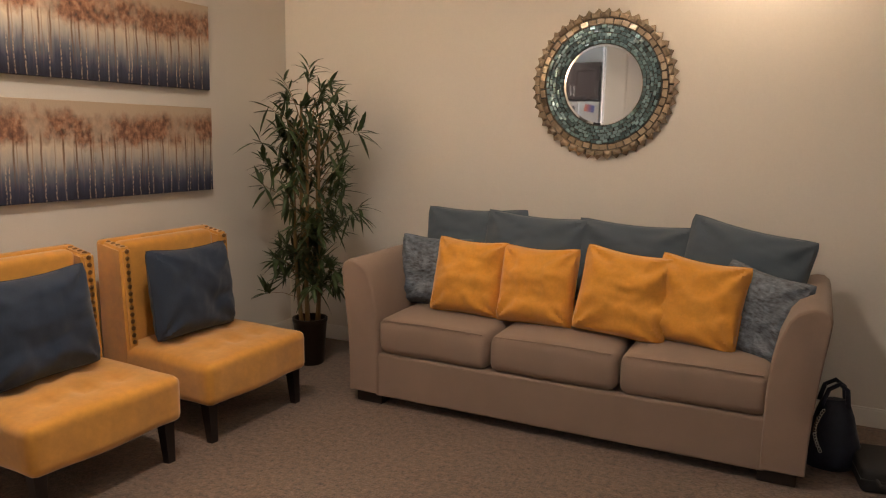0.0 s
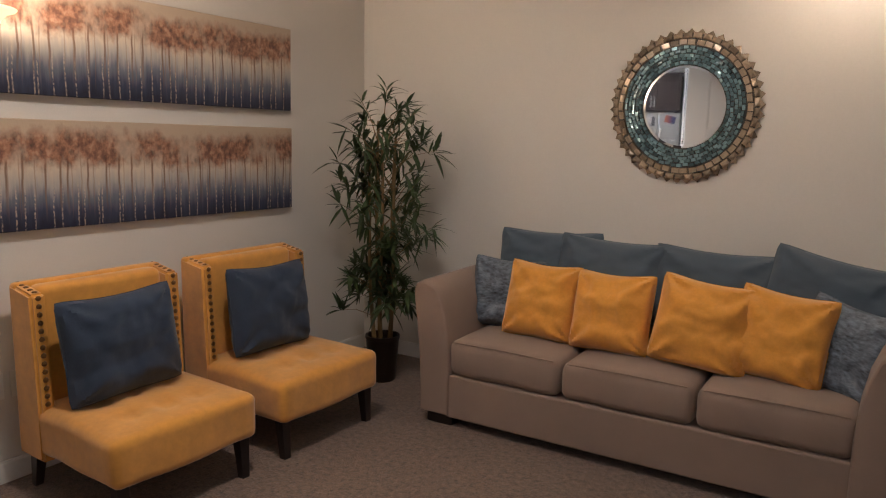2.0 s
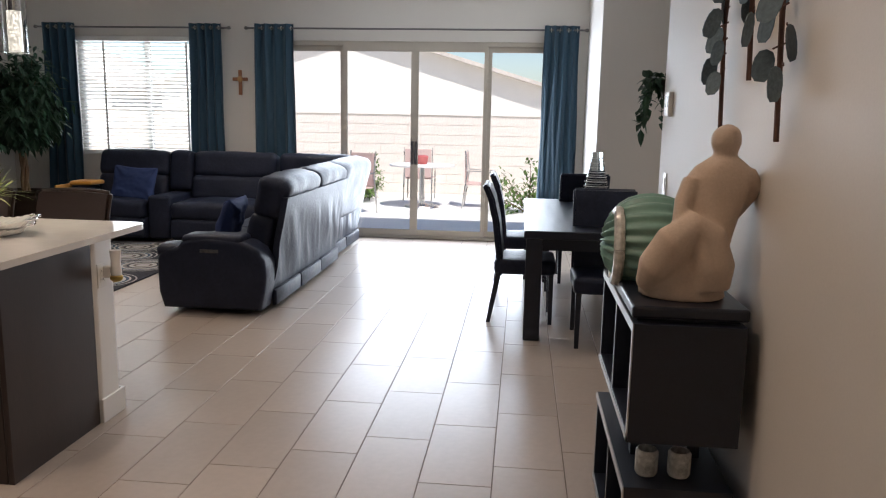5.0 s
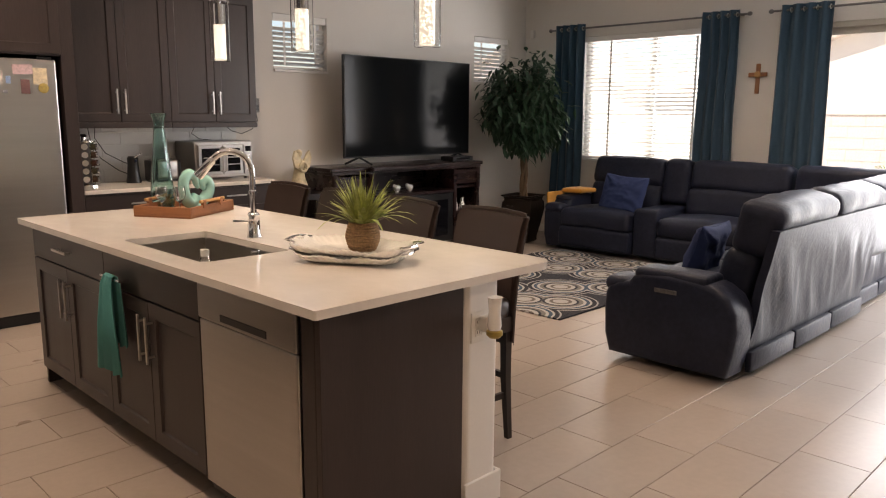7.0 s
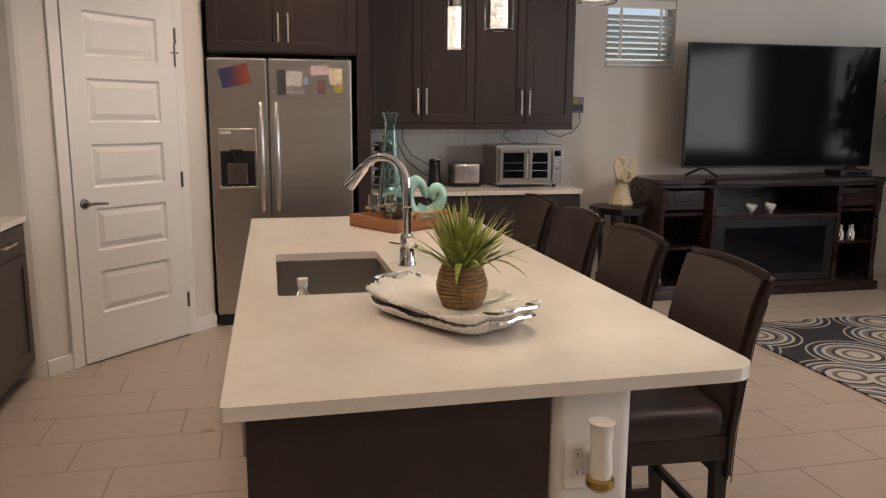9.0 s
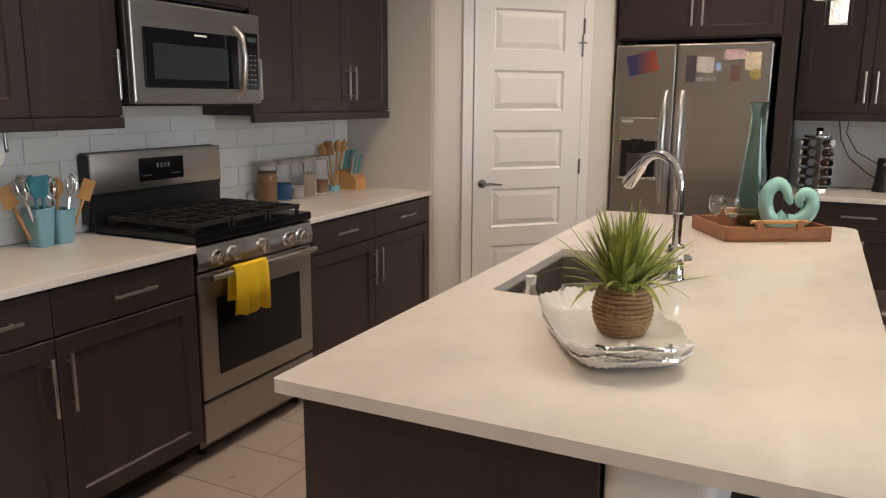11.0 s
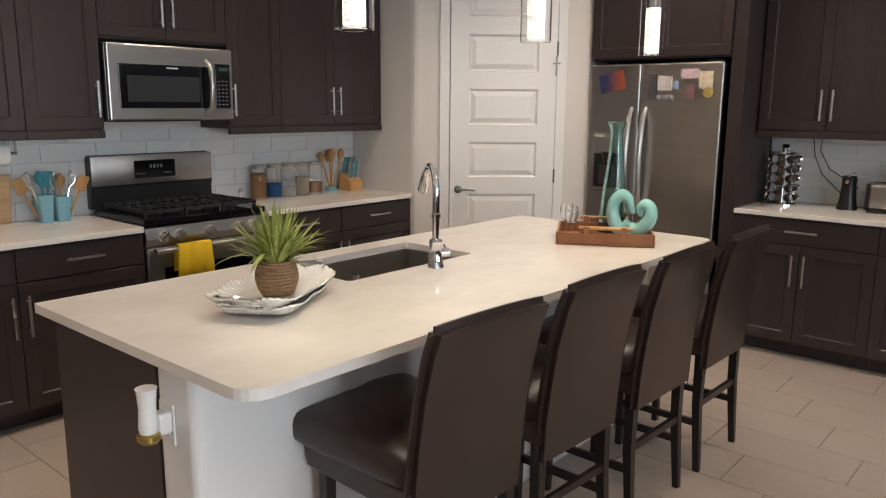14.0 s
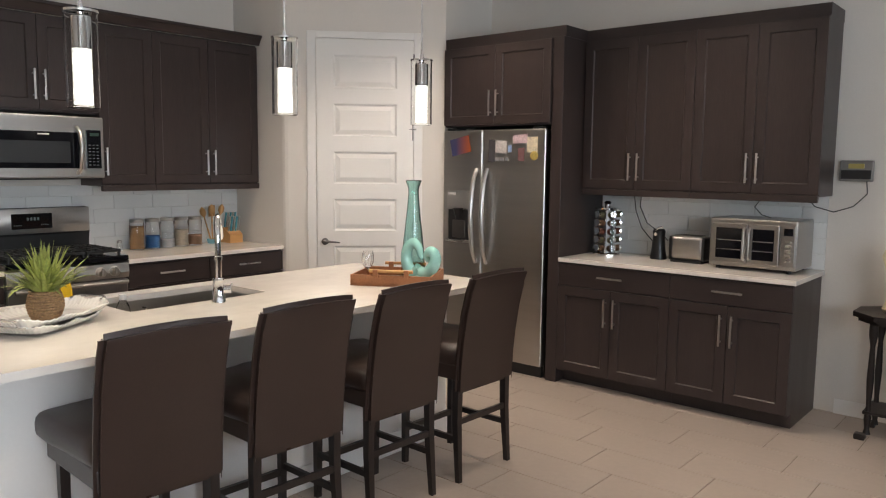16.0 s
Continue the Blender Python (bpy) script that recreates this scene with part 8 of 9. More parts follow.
part("cap", lathe(B(), [(0.019, 0.055), (0.019, 0.07), (0.01, 0.078)], 16), steel, sh, smooth=True)


def crock(x, y, r, h, mat, label, tools, seed):
    c = thing("utensil_crock", pose(x, y, CT), label, "utensil holder", "utensil holders")
    part("crock", lathe(B(), [(r * 0.85, 0), (r * 0.88, 0.005), (r, h), (r * 0.93, h), (r * 0.82, 0.02)], 24), mat, c, smooth=True)
    rnd = random.Random(seed)
    for i, (kind, tm) in enumerate(tools):
        a = 2 * math.pi * i / len(tools) + seed
        b0 = Vector((0.3 * r * math.cos(a), 0.3 * r * math.sin(a), 0.03))
        ln = rnd.uniform(0.24, 0.29)
        d = Vector((0.25 * math.cos(a), 0.25 * math.sin(a) , 1)).normalized()
        bm = tube(B(), [b0, b0 + d * ln * 0.75], [0.006, 0.0055], 8)
        e = b0 + d * ln * 0.75
        if kind == "spoon":
            tube(bm, [e, e + d * 0.03, e + d * 0.06, e + d * 0.085], [0.006, 0.024, 0.024, 0.004], 12)
        elif kind == "turner":
            t = B()
            box(t, -0.03, 0.03, -0.003, 0.003, 0, 0.09, 0.002)
            merge(bm, t, Matrix.Translation(e) @ d.to_track_quat("Z", "Y").to_matrix().to_4x4() @ pose(0, 0, 0, 0, 0, math.degrees(a)))
        else:
            for k in range(6):
                u = Vector((math.cos(k * math.pi / 3), math.sin(k * math.pi / 3), 0))
                tube(bm, [e, e + d * 0.04 + u * 0.02, e + d * 0.08 + u * 0.018, e + d * 0.1], 0.0016, 5)
        part("utensil", bm, tm, c, smooth=True)


crock(-1.38, -4.60, 0.042, 0.035, sky_ceramic, "wooden spoons in a small blue-footed holder", [("spoon", oak)] * 3 + [("turner", oak)], 1)
teal_tool = surf("teal_silicone", (0.05, 0.28, 0.36), 0.5, bump=0.05)


def utensil_caddy():
    c = thing("utensil_caddy", pose(-1.42, -2.61, CT), "sky blue ceramic caddy of whisks and wooden utensils", "utensil holder", "utensil holders")
    for y0, y1, h in ((0.005, 0.088, 0.15), (-0.088, 0.003, 0.135)):
        bm, loops = B(), []
        for k, z in ((0.70, 0.0), (0.74, 0.006), (0.98, h - 0.004), (1.0, h), (0.90, h), (0.66, 0.014)):
            mid = (y0 + y1) / 2 * (0.86 + 0.14 * k)
            half = (y1 - y0) / 2 * k
            pts = rounded(-0.052 * k, 0.052 * k, mid - half, mid + half, 0.016 * k, 4)
            loops.append([bm.verts.new((px, py, z)) for px, py in pts])
        bm.faces.new(loops[0]), bm.faces.new(loops[-1])
        for a, b in zip(loops, loops[1:]):
            skin(bm, a, b)
        part("cup", bm, sky_ceramic, c, smooth=True)
    rnd = random.Random(6)
    kinds = (("turner", oak), ("whisk", chrome), ("spoon", teal_tool), ("turner", teal_tool), ("whisk", chrome), ("spoon", oak), ("whisk", chrome), ("turner", oak))
    for i, (kind, tm) in enumerate(kinds):
        y = 0.085 - 0.17 * i / (len(kinds) - 1)
        b0 = Vector((rnd.uniform(-0.015, 0.015), y * 0.95, 0.03))
        d = Vector((rnd.uniform(-0.2, 0.1), y * 5.0 + rnd.uniform(-0.15, 0.15), 1)).normalized()
        e = b0 + d * rnd.uniform(0.13, 0.17)
        bm = tube(B(), [b0, e], [0.006, 0.0055], 8)
        if kind == "spoon":
            tube(bm, [e, e + d * 0.03, e + d * 0.06, e + d * 0.085], [0.006, 0.024, 0.024, 0.004], 12)
        elif kind == "turner":
            t = box(B(), -0.003, 0.003, -0.03, 0.03, 0, 0.085, 0.002)
            merge(bm, t, Matrix.Translation(e) @ Vector((0, 0, 1)).rotation_difference(d).to_matrix().to_4x4())
        else:
            for j in range(6):
                u = Vector((math.cos(j * math.pi / 3), math.sin(j * math.pi / 3), 0))
                tube(bm, [e, e + d * 0.035 + u * 0.024, e + d * 0.075 + u * 0.022, e + d * 0.095], 0.0016, 5)
        part("utensil", bm, tm, c, smooth=True)


utensil_caddy()


def knife_block():
    k = thing("knife_block", pose(-1.42, -4.76, CT, 0, 0, -90), "light wooden knife block with teal handled knives", "knife block")
    bm = B()
    prof = [(-0.06, 0), (0.07, 0), (0.07, 0.12), (0.03, 0.125), (-0.06, 0.07)]
    a, b = [[bm.verts.new((x, y, z)) for y, z in prof] for x in (-0.06, 0.06)]
    skin(bm, a, b), bm.faces.new(a), bm.faces.new(b)
    part("block", bm, oak, k)
    for i in range(5):
        for j in range(2):
            x, y = -0.045 + i * 0.022, -0.015 + j * 0.055
            z = 0.10 + j * 0.03
            part("knife", tube(B(), [(x, y, z - 0.02), (x, y - 0.015, z + 0.05), (x, y - 0.03, z + 0.115)], [0.007, 0.008, 0.008], 8), teal_tool if (i + j) % 2 else steel, k)


knife_block()
cbd = thing("cutting_board", pose(-1.30, -2.22, CT, 0, -9, 0), "large light wooden cutting board leaning on the tiles", "cutting board")
part("board", box(B(), -0.02, 0.0, -0.215, 0.215, 0.0, 0.265, 0.006), surf("board_wood", (0.60, 0.39, 0.20), 0.5, grain=9, vary=0.28, bump=0.08, stretch=(7, 0.7, 7)), cbd)
for i, (a, b) in enumerate(((-0.14, -0.10), (-0.09, -0.045), (-0.035, 0.02), (0.03, 0.06))):
    part("writing_bar", box(B(), -0.0205, -0.0195, -b, -a, 0.045, 0.052), dark_wood, cbd)
for y, dark in ((-2.10, False), (-2.175, True)):
    s = thing("spice_grinder", pose(-1.50, y, CT), "glass and teal spice grinder beside the cutting board", "grinder", "spice grinders")
    part("base", lathe(B(), [(0.03, 0), (0.031, 0.005), (0.03, 0.045)], 20), teal_tool, s, smooth=True)
    part("glass", lathe(B(), [(0.026, 0.045), (0.022, 0.08), (0.018, 0.12)], 18), clear_glass, s, smooth=True)
    part("fill", lathe(B(), [(0.022, 0.047), (0.018, 0.09)], 14), soil if dark else grain_("salt_fill", (0.7, 0.68, 0.65)), s)
    part("cap", lathe(B(), [(0.019, 0.12), (0.019, 0.145), (0.012, 0.15)], 18), steel, s, smooth=True)
pr = thing("paper_towel_holder", pose(-1.46, -2.25, 1.295), "white paper towel roll under the wall cabinet", "paper towel")
part("roll", lathe(B(), [(0.02, -0.14), (0.058, -0.14), (0.058, 0.14), (0.02, 0.14)], 28, pose(0, 0, 0, 90)), surf("paper", (0.80, 0.80, 0.80), 0.9, grain=80, vary=0.03, bump=0.3), pr, smooth=False)
part("rod", tube(B(), [(0, -0.19, 0.0), (0, 0.19, 0.0)], 0.008, 10), steel_dark, pr)
for y in (-0.185, 0.185):
    part("bracket", tube(B(), [(0, y, 0), (0, y, 0.075)], 0.006, 8), steel_dark, pr)
kt = thing("kettle", pose(-1.55, -1.86, CT), "black electric kettle at the end of the counter", "kettle")
part("body", lathe(B(), [(0.08, 0), (0.082, 0.01), (0.078, 0.10), (0.06, 0.19), (0.055, 0.20), (0.02, 0.215)], 24), black_plastic, kt, smooth=True)
part("handle", tube(B(), [(0, -0.05, 0.20), (0, -0.11, 0.19), (0, -0.13, 0.12), (0, -0.08, 0.05)], 0.011, 10), black_plastic, kt, smooth=True)
part("spout", tube(B(), [(0, 0.05, 0.17), (0, 0.09, 0.195)], [0.02, 0.012], 10), black_plastic, kt, smooth=True)


def spice_rack():
    s = thing("spice_rack", pose(-4.07, -6.20, CT), "chrome revolving spice rack filled with small jars", "spice rack")
    part("base", lathe(B(), [(0.10, 0), (0.10, 0.012), (0.08, 0.018)], 28), chrome, s, smooth=True)
    part("top", lathe(B(), [(0.085, 0.335), (0.09, 0.34), (0.09, 0.35), (0.02, 0.36), (0.02, 0.375), (0.028, 0.385), (0.015, 0.40)], 28), chrome, s, smooth=True)
    part("core", lathe(B(), [(0.05, 0.015), (0.05, 0.34)], 10), steel_dark, s)
    for k in range(5):
        a = k * 72 + 36
        part("rail", tube(B(), [(0.07 * math.cos(radians(a)), 0.07 * math.sin(radians(a)), 0.015), (0.07 * math.cos(radians(a)), 0.07 * math.sin(radians(a)), 0.34)], 0.004, 6), chrome, s)
        for i in range(5):
            a2 = radians(k * 72)
            d = Vector((math.cos(a2), math.sin(a2), 0.12))
            p = Vector((0.045 * math.cos(a2), 0.045 * math.sin(a2), 0.05 + i * 0.062))
            j = part("spice_jar", tube(B(), [p, p + d * 0.045], 0.023, 14), grain_("spice_%d" % (i % 3), ((0.13, 0.07, 0.035), (0.09, 0.08, 0.04), (0.14, 0.045, 0.025))[i % 3]) if "spice_%d" % (i % 3) not in bpy.data.materials else bpy.data.materials["spice_%d" % (i % 3)], s)
            part("cap", tube(B(), [p + d * 0.045, p + d * 0.058], 0.024, 14), chrome, j)


spice_rack()


def can_opener():
    c = thing("can_opener", pose(-4.46, -6.24, CT), "black electric can opener on the counter", "can opener")
    bm, last = B(), None
    for z, a, b in ((0, 0.06, 0.055), (0.012, 0.06, 0.055), (0.06, 0.05, 0.045), (0.16, 0.042, 0.04), (0.20, 0.045, 0.045), (0.215, 0.035, 0.035)):
        r = ring(bm, (0, 0, z), Vector((1, 0, 0)), Vector((0, 1, 0)), a, b, 20)
        if last:
            skin(bm, last, r)
        else:
            bm.faces.new(r)
        last = r
    bm.faces.new(last)
    part("body", bm, black_plastic, c, smooth=True)
    part("lever", tube(B(), [(0.01, 0.03, 0.20), (-0.02, 0.06, 0.225), (-0.05, 0.05, 0.235)], 0.007, 8), chrome, c, smooth=True)
    part("cutter", lathe(B(), [(0.012, 0), (0.012, 0.012)], 14, pose(0.0, 0.045, 0.18, -90)), chrome, c)


can_opener()
to = thing("toaster", pose(-4.70, -6.22, CT, 0, 0, 0), "brushed steel two-slot toaster with black ends", "toaster")
part("shell", box(B(), -0.115, 0.115, -0.075, 0.075, 0.018, 0.185, 0.03, 4), steel_h, to, smooth=True)
for s in (-1, 1):
    part("end_cap", box(B(), s * 0.115 - 0.012, s * 0.115 + 0.012, -0.072, 0.072, 0.012, 0.178, 0.02, 3), black_plastic, to, smooth=True)
for y in (-0.03, 0.03):
    part("slot", box(B(), -0.09, 0.09, y - 0.012, y + 0.012, 0.183, 0.187), black_plastic, to)
part("base", box(B(), -0.11, 0.11, -0.07, 0.07, 0.0, 0.02), black_plastic, to)


def toaster_oven():
    o = thing("toaster_oven", pose(-5.17, -6.04, CT, 0, 0, 180), "stainless steel french-door toaster oven on the counter", "toaster oven")
    W, H = 0.54, 0.33
    part("body", box(B(), -W / 2, W / 2, 0.0, 0.36, 0.02, H, 0.012, 3), steel_h, o)
    for i, (x0, x1) in enumerate(((-0.25, -0.025), (-0.02, 0.17 + 0.0))):
        d = part("door", box(B(), x0, x1, -0.022, -0.001, 0.045, 0.30, 0.006), steel_h, o)
        part("door_glass", box(B(), x0 + 0.03, x1 - 0.03, -0.025, -0.021, 0.075, 0.27, 0.002, 1), black_glass, d)
        xx = x1 - 0.014 if i == 0 else x0 + 0.014
        hh = tube(B(), [(xx, -0.022, 0.07), (xx, -0.052, 0.085), (xx, -0.052, 0.26), (xx, -0.022, 0.275)], 0.008, 10)
        part("door_handle", hh, steel, d, smooth=True)
        for z in (0.13, 0.19):
            part("rack", box(B(), x0 + 0.035, x1 - 0.035, -0.0262, -0.0248, z, z + 0.005), nickel, d)
    cp = part("control_panel", box(B(), 0.18, 0.262, -0.018, -0.001, 0.045, 0.30, 0.004), steel_h, o)
    part("display", box(B(), 0.195, 0.248, -0.021, -0.017, 0.24, 0.285), black_glass, cp)
    for i in range(5):
        part("button", box(B(), 0.203, 0.24, -0.021, -0.017, 0.075 + i * 0.03, 0.092 + i * 0.03, 0.002, 1), nickel, cp)
    for x in (-0.22, 0.22):
        for y in (0.04, 0.32):
            part("foot", lathe(B(), [(0.015, 0), (0.015, 0.022)], 12, pose(x, y, 0)), black_plastic, o)


toaster_oven()


def cord(pts, name="power_cord", label="thin dark power cord against the backsplash"):
    c = thing(name, pose(0, 0, 0), label, "cord", "counter cords")
    part("cord", tube(B(), pts, 0.0035, 6), black_plastic, c, smooth=True)


cord([(-4.18, -6.40, 1.37), (-4.2, -6.40, 1.24), (-4.26, -6.38, 1.12), (-4.38, -6.34, 1.02), (-4.46, -6.30, 0.98)])
cord([(-4.24, -6.40, 1.37), (-4.23, -6.40, 1.28), (-4.30, -6.38, 1.16), (-4.44, -6.36, 1.08), (-4.50, -6.30, 1.05)])
cord([(-5.10, -6.40, 1.37), (-5.06, -6.40, 1.31), (-5.12, -6.37, 1.26), (-5.2, -6.30, 1.25)])
cord([(-5.72, -6.41, 1.50), (-5.73, -6.40, 1.42), (-5.66, -6.39, 1.34), (-5.55, -6.39, 1.30), (-5.44, -6.38, 1.33), (-5.40, -6.40, 1.37)], label="thin cord hanging from the wall speaker box")
wb = thing("wall_box", pose(-5.66, -6.43, 1.56), "small grey alarm box with display on the wall", "alarm box")
part("case", box(B(), -0.095, 0.095, 0.0, 0.035, -0.065, 0.065, 0.008), surf("grey_plastic", (0.20, 0.19, 0.18), 0.45), wb)
part("display", box(B(), -0.045, 0.045, 0.034, 0.037, 0.015, 0.045, 0.002), surf("amber_lcd", (0.42, 0.33, 0.10), 0.3, bump=0), wb)
part("strip", box(B(), -0.085, 0.085, 0.034, 0.0365, -0.05, 0.005, 0.002), black_plastic, wb)

ol = wall_plate(pose(-3.845, -1.884, 0.72, 0, 0, 0), "outlet", "white outlet on the island half wall", "outlet")
nl = thing("night_light", pose(-3.865, -1.877, 0.735), "white ceramic plug-in wax warmer with gold base", "night light")
part("plug", box(B(), -0.022, 0.022, 0.002, 0.04, -0.03, 0.03, 0.008), white_plastic, nl)
part("shade", lathe(B(), [(0.022, -0.02), (0.026, 0.0), (0.022, 0.05), (0.026, 0.10), (0.028, 0.105), (0.02, 0.105)], 22, pose(0, 0.06, 0)), porcelain, nl, smooth=True)
part("collar", lathe(B(), [(0.02, -0.045), (0.03, -0.035), (0.03, -0.02), (0.022, -0.015)], 22, pose(0, 0.06, 0)), surf("gold", (0.45, 0.33, 0.10), 0.3, 0.9, bump=0), nl, smooth=True)
wall_plate(pose(-4.03, -6.429 + 0.0, 1.13, 0, 0, 0), "outlet", "white outlet in the backsplash by the fridge", "outlet")

# trims for the assumed recessed lights in the unseen ceiling
for cx, cy in CANS + ROOM_CANS:
    d = thing("recessed_light", pose(cx, cy, CEIL), "white recessed ceiling light, assumed in the unseen ceiling", "ceiling light", "recessed lights")
    part("trim", lathe(B(), [(0.085, -0.006), (0.095, -0.004), (0.095, -0.0005), (0.07, -0.0005), (0.07, -0.004)], 28, caps=False), trim_paint, d, smooth=True)
    part("lens", lathe(B(), [(0.068, -0.004), (0.068, -0.001)], 24), bpy.data.materials.get("can_glow") or glow("can_glow", (1.0, 0.88, 0.74), 4.0), d)


# ---- outside ----
# base colours lifted towards white, with outdoor glare painted into them
paving = surf("paving", (0.82, 0.80, 0.77), 0.85, grain=40, vary=0.12, bump=0.2, stain=0.7)
gravel = surf("gravel", (0.70, 0.65, 0.58), 0.95, grain=25, vary=0.35, bump=0.6, stain=0.5)
block = surf("block_wall", (0.76, 0.69, 0.62), 0.9, grain=30, vary=0.15, bump=0.3, stain=0.8)
stucco = surf("stucco", (0.82, 0.78, 0.72), 0.9, grain=60, vary=0.06, bump=0.4)
roof_tile = surf("roof_tile", (0.62, 0.56, 0.50), 0.85, grain=18, vary=0.2, bump=0.3)
slab("ground", [(-400, 400, -400, 400, -0.5, -0.25)], gravel, "desert gravel ground reaching the horizon", category="ground")
slab("patio", [(-14.5, -9.86, -9.0, 4.0, -0.25, -0.03)], paving, "pale concrete patio slab", category="patio")
fw = thing("garden_wall", pose(0, 0, -0.25), "tan concrete block garden wall", "garden wall", kind="structure")
rows_, bw, bh = 8, 0.62, 0.225
bm = B()
box(bm, -18.24, -18.06, -16, 12, 0.0, rows_ * bh)
part("core", bm, block, fw)
me = bpy.data.meshes.new("block")
bm = box(B(), -0.008, 0.012, 0.006, bw - 0.006, 0.005, bh - 0.005)
bmesh.ops.recalc_face_normals(bm, faces=bm.faces)
bm.to_mesh(me), bm.free()
me.materials.append(block)
for r in range(rows_):
    for i in range(26):
        o = new("block", me)
        o.parent = fw
        o.location = (-18.06, -10.0 + i * bw + (bw / 2 if r % 2 else 0), r * bh)
part("cap", box(B(), -18.28, -18.02, -16, 12, rows_ * bh, rows_ * bh + 0.06), stucco, fw)


def house(x, y, w, d, h, rise, rz):
    h_ = thing("neighbour_house", pose(x, y, -0.25, 0, 0, rz), "tan stucco house with a gabled tile roof beyond the wall", "house", "neighbouring houses")
    bm = B()
    box(bm, -w / 2, w / 2, -d / 2, d / 2, 0, h)
    a = [bm.verts.new(p) for p in ((w / 2, -d / 2, h), (w / 2, d / 2, h), (w / 2, 0, h + rise))]
    b = [bm.verts.new(p) for p in ((-w / 2, -d / 2, h), (-w / 2, d / 2, h), (-w / 2, 0, h + rise))]
    skin(bm, a, b), bm.faces.new(a), bm.faces.new(b)
    part("wall", bm, stucco, h_)
    for s in (-1, 1):
        rb, k = B(), 0.4
        e = [(-w / 2 - k, 0.0, h + rise + 0.12), (w / 2 + k, 0.0, h + rise + 0.12), (w / 2 + k, s * (d / 2 + k), h - k * rise / (d / 2) + 0.12), (-w / 2 - k, s * (d / 2 + k), h - k * rise / (d / 2) + 0.12)]
        lo = [rb.verts.new((p[0], p[1], p[2] - 0.12)) for p in e]
        hi = [rb.verts.new(p) for p in e]
        skin(rb, lo, hi), rb.faces.new(lo), rb.faces.new(hi)
        part("roof", rb, roof_tile, h_)


house(-30.0, -5.6, 9, 13.0, 2.7, 1.9, 0)
house(-32.0, -21.0, 9, 12.0, 2.7, 2.0, 0)
house(-34.0, 12.0, 9, 10.0, 2.6, 1.6, 0)


def shrub(x, y, s, seed, mat):
    rnd = random.Random(seed)
    p = thing("shrub", pose(x, y, -0.06), "light green garden shrub on the patio edge", "shrub", "garden shrubs")
    tw, lv = B(), B()
    for i in range(22):
        d = rand_dir(rnd)
        d.z = abs(d.z) + 0.3
        d.normalize()
        tip = d * rnd.uniform(0.5, 0.9) * s
        tube(tw, [(0, 0, 0), tip * 0.5 + Vector((0, 0, 0.05)), tip], [0.012, 0.007, 0.003], 5)
        for _ in range(40):
            q = tip * rnd.uniform(0.3, 1.05) + rand_dir(rnd) * 0.1 * s
            ld = (d + rand_dir(rnd)).normalized()
            leaf_blade(lv, q, ld, Vector((0, 0, 1)) if abs(ld.z) < 0.9 else Vector((1, 0, 0)), rnd.uniform(0.08, 0.15), rnd.uniform(0.02, 0.05), 0.3)
    part("branches", tw, bark, p, kind="stuff")
    part("foliage", lv, mat, p, kind="stuff")


leaf_light = surf("shrub_leaf", (0.12, 0.20, 0.04), 0.5, grain=40, vary=0.5, bump=0.05)
shrub(-13.0, 0.25, 1.05, 1, leaf_light)
shrub(-14.3, -2.9, 0.9, 2, leaf_light)
shrub(-15.5, -3.6, 0.9, 3, leaf_light)
pt = thing("patio_table", pose(-13.4, -1.6, -0.03), "pale metal patio table with a pale top and pink pot", "patio table")
part("top", lathe(B(), [(0.55, 0.70), (0.56, 0.71), (0.56, 0.73), (0.5, 0.735)], 32), paving, pt)
part("pedestal", lathe(B(), [(0.30, 0), (0.28, 0.03), (0.05, 0.06), (0.04, 0.70)], 20), nickel, pt)
pk = thing("flower_pot", pose(-13.4, -1.6, 0.705), "small pink pot on the patio table", "pot")
part("pot", lathe(B(), [(0.07, 0), (0.09, 0.02), (0.11, 0.13), (0.08, 0.15)], 20), surf("pink_glaze", (0.55, 0.14, 0.13), 0.4), pk, smooth=True)
for x, y, rz in ((-12.2, -2.55, 60), (-13.6, -0.6, 180), (-14.6, -1.8, 270)):
    pc = thing("patio_chair", pose(x, y, -0.03, 0, 0, rz), "patio chair with pink sling and metal, both paled for outdoor glare", "patio chair", "patio chairs")
    # sling and frame drawn pale: outdoor glare is put into their colour
    sling = bpy.data.materials.get("glare_paled_sling") or surf("glare_paled_sling", (0.62, 0.45, 0.41), 0.8)
    part("seat", box(B(), -0.24, 0.24, -0.24, 0.24, 0.40, 0.425, 0.008), sling, pc)
    part("backrest", box(B(), -0.24, 0.24, 0.24, 0.265, 0.43, 0.95, 0.008), sling, pc)
    for sx in (-1, 1):
        part("side_frame", tube(B(), [(sx * 0.26, -0.24, 0.0), (sx * 0.26, -0.24, 0.62), (sx * 0.26, 0.22, 0.64), (sx * 0.26, 0.26, 0.98)], 0.013, 8), nickel, pc, smooth=True)
        part("leg", tube(B(), [(sx * 0.26, 0.22, 0.62), (sx * 0.26, 0.30, 0.0)], 0.013, 8), nickel, pc)


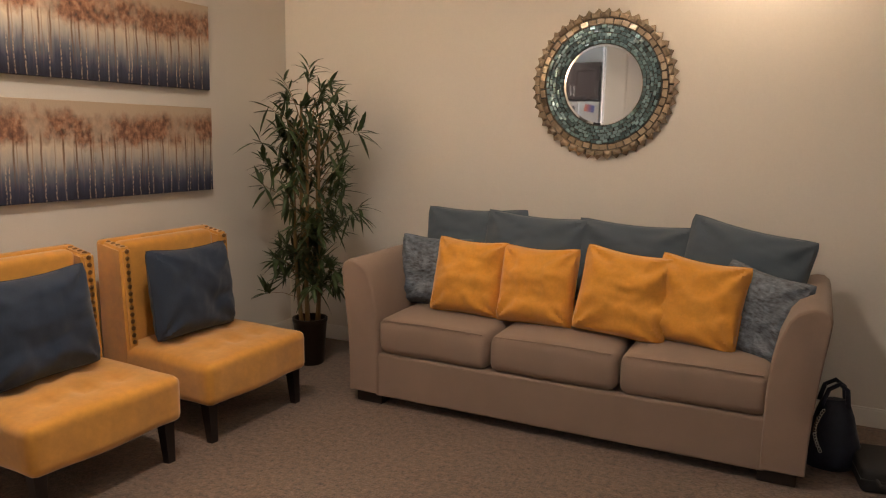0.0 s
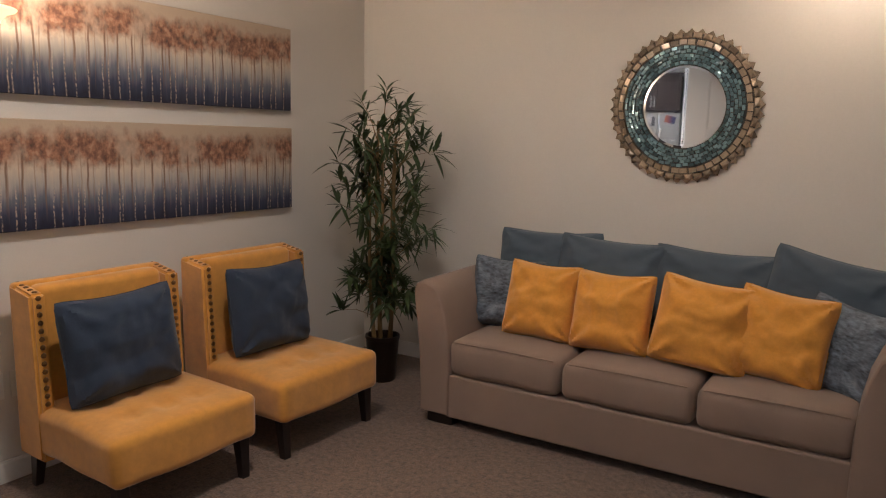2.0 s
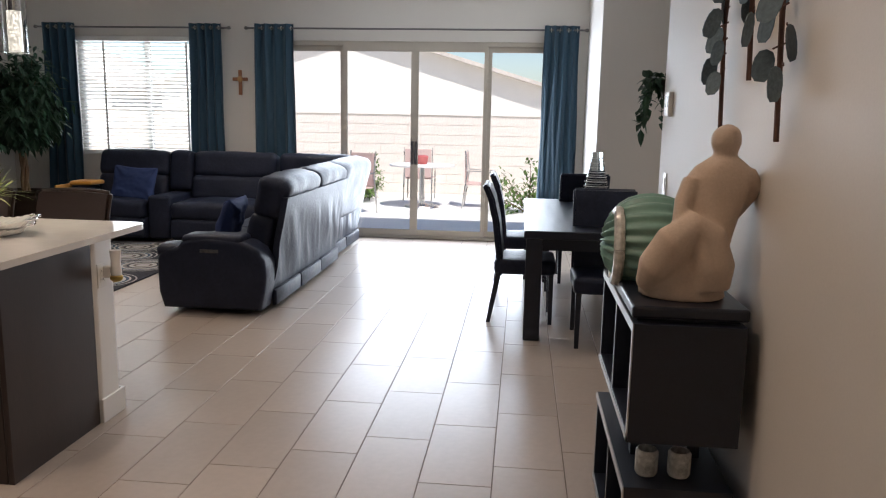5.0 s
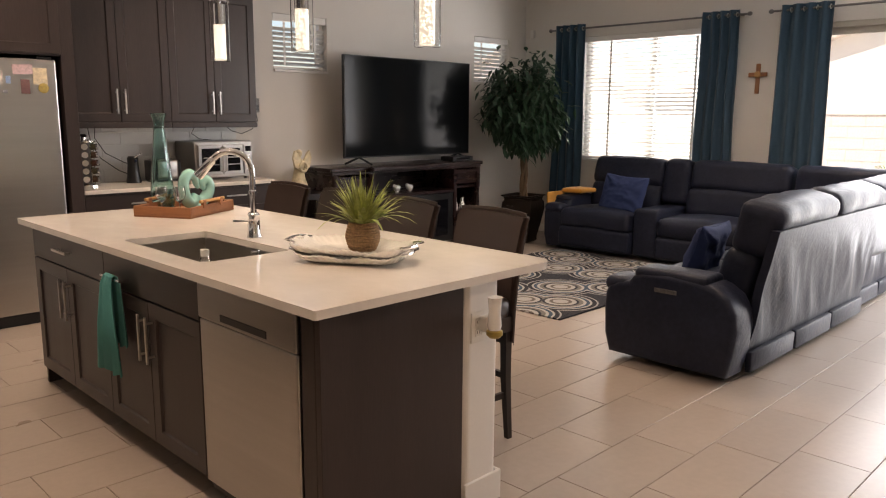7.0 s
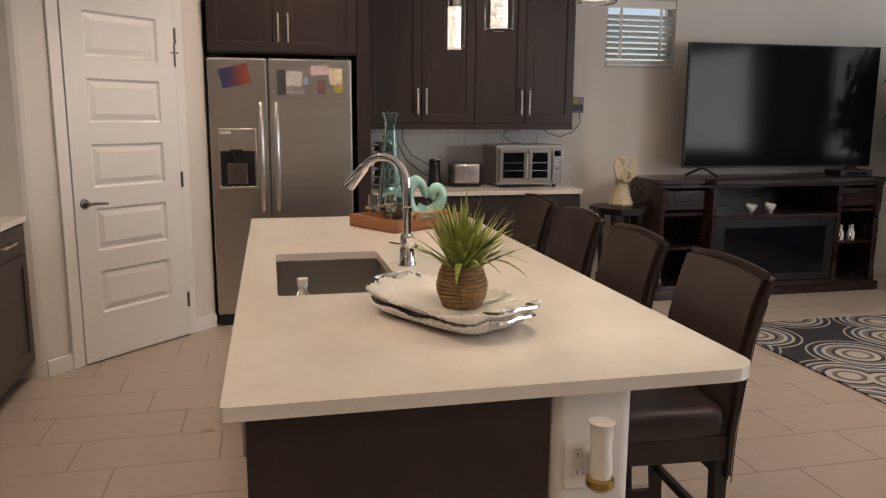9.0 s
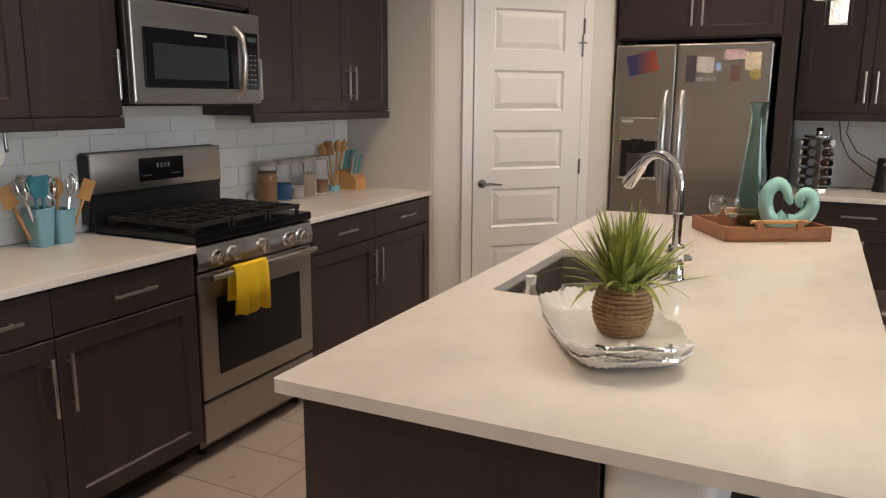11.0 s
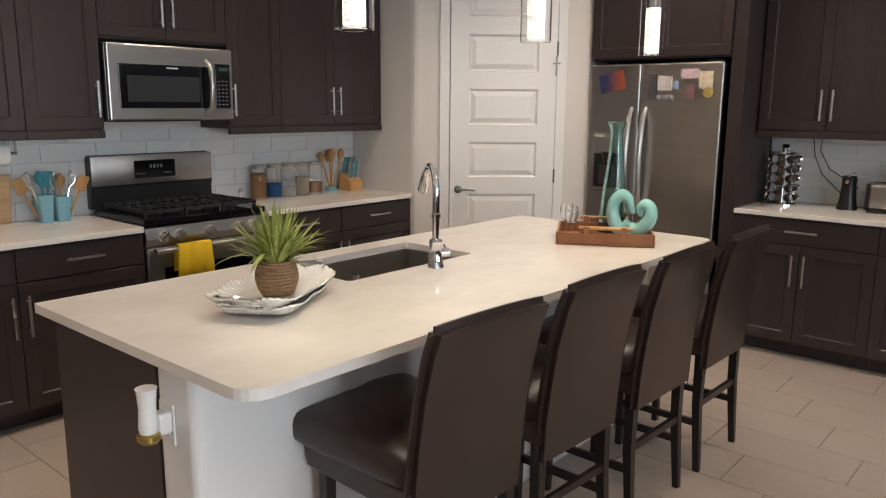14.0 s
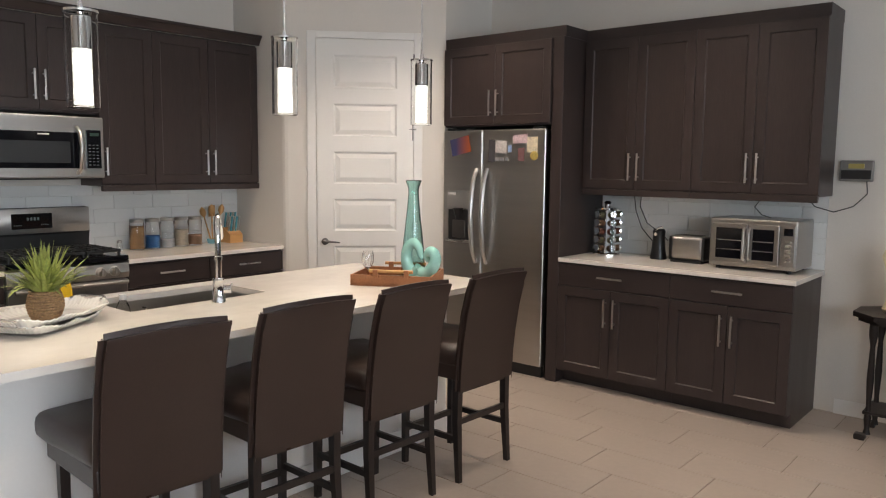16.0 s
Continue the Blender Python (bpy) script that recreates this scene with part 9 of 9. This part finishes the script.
# ---- floor and wall tiles, laid last ----
def piece_mesh(name, sx, sy, sz, mat, b=0.0025):
    bm = B()
    lo = [bm.verts.new((x, y, 0)) for x, y in ((0, 0), (sx, 0), (sx, sy), (0, sy))]
    mi = [bm.verts.new((x, y, sz - b)) for x, y in ((0, 0), (sx, 0), (sx, sy), (0, sy))]
    hi = [bm.verts.new((x, y, sz)) for x, y in ((b, b), (sx - b, b), (sx - b, sy - b), (b, sy - b))]
    skin(bm, lo, mi), skin(bm, mi, hi), bm.faces.new(hi)
    bmesh.ops.recalc_face_normals(bm, faces=bm.faces)
    me = bpy.data.meshes.new(name)
    bm.to_mesh(me), bm.free()
    me.materials.append(mat)
    return me


TW, TL, JO = 0.305, 0.61, 0.004
tile = piece_mesh("tile", TL - JO, TW - JO, 0.008, floor_tile, 0.001)
rest_v, rest_f, count = [], [], 0
# the columns run along x; each one is shifted by a third of a tile
cols = range(-21, 12)
for k in cols:
    y0 = -0.595 + k * TW
    shift = -3.82 - 0.19 * k
    n0 = int((-9.9 - shift) / TL) - 1
    for i in range(n0, n0 + 24):
        x0 = shift + i * TL
        x1, y1 = x0 + TL - JO, y0 + TW - JO
        if x1 < -9.72 or y1 < -6.43 or x0 > 2.6 or y0 > 2.98:
            continue
        if y0 > 0.80 and (x0 < -8.09 or x1 > -4.4):
            continue
        if x1 > -1.3 and y1 < -1.1:
            continue
        cx, cy = max(x0, -9.72), max(y0, -6.43)
        dx, dy = min(x1, 2.6), min(y1, 2.98)
        whole = cx == x0 and cy == y0 and dx == x1 and dy == y1
        near = whole and -8.2 < x0 < -2.2 and -2.9 < y0 < 0.6 and count < 290
        if near:
            o = new("tile", tile)
            o.parent = floor
            o.location = (x0, y0, -0.008)
            count += 1
        else:
            b, j = len(rest_v), 0.001
            rest_v += [(cx, cy, -0.008), (dx, cy, -0.008), (dx, dy, -0.008), (cx, dy, -0.008), (cx, cy, -j), (dx, cy, -j), (dx, dy, -j), (cx, dy, -j),
                       (cx + j, cy + j, 0), (dx - j, cy + j, 0), (dx - j, dy - j, 0), (cx + j, dy - j, 0)]
            rest_f += [(b + 8, b + 9, b + 10, b + 11)] + [(b + q + r, b + q + (r + 1) % 4, b + q + 4 + (r + 1) % 4, b + q + 4 + r) for q in (0, 4) for r in range(4)]
me = bpy.data.meshes.new("tiles")
me.from_pydata(rest_v, [], rest_f)
me.materials.append(floor_tile)
o = new("tiles", me)
o.parent = floor
tagged(o, kind="stuff")


def backsplash(name, m, length, z0, z1, label):
    """Subway tiles in running bond; local x along the wall, y out of it."""
    w = thing(name, m, label, "backsplash", kind="structure")
    part("grout_bed", box(B(), 0, length, 0.0005, 0.004, z0, z1), splash_grout, w)
    tw, thh, j = 0.305, 0.1015, 0.002
    full, cuts = None, {}
    n = int((z1 - z0) / thh) + 1
    for r in range(n):
        a, b = z0 + r * thh, min(z0 + (r + 1) * thh - j, z1)
        if b - a < 0.01:
            continue
        x = -(tw / 2 if r % 2 else 0)
        while x < length:
            p, q = max(0, x), min(length, x + tw - j)
            x += tw
            if q - p < 0.012:
                continue
            key = (round(q - p, 3), round(b - a, 3))
            if key not in cuts:
                cuts[key] = piece_mesh("tile", key[0], key[1], 0.006, splash_tile, 0.002)
            o = new("tile", cuts[key])
            o.parent = w
            o.matrix_local = Matrix.Translation((p, 0.004, a)) @ Matrix(((1, 0, 0, 0), (0, 0, 1, 0), (0, 1, 0, 0), (0, 0, 0, 1)))


# local x -> world; y points into the room
backsplash("backsplash", pose(-1.281, -4.905, 0, 0, 0, 90), 3.54, TOP + 0.001, 1.40, "white glazed subway tile backsplash behind the range")
backsplash("backsplash", pose(-5.51, -6.429, 0), 1.60, TOP + 0.001, 1.40, "white glazed subway tile backsplash beside the fridge")
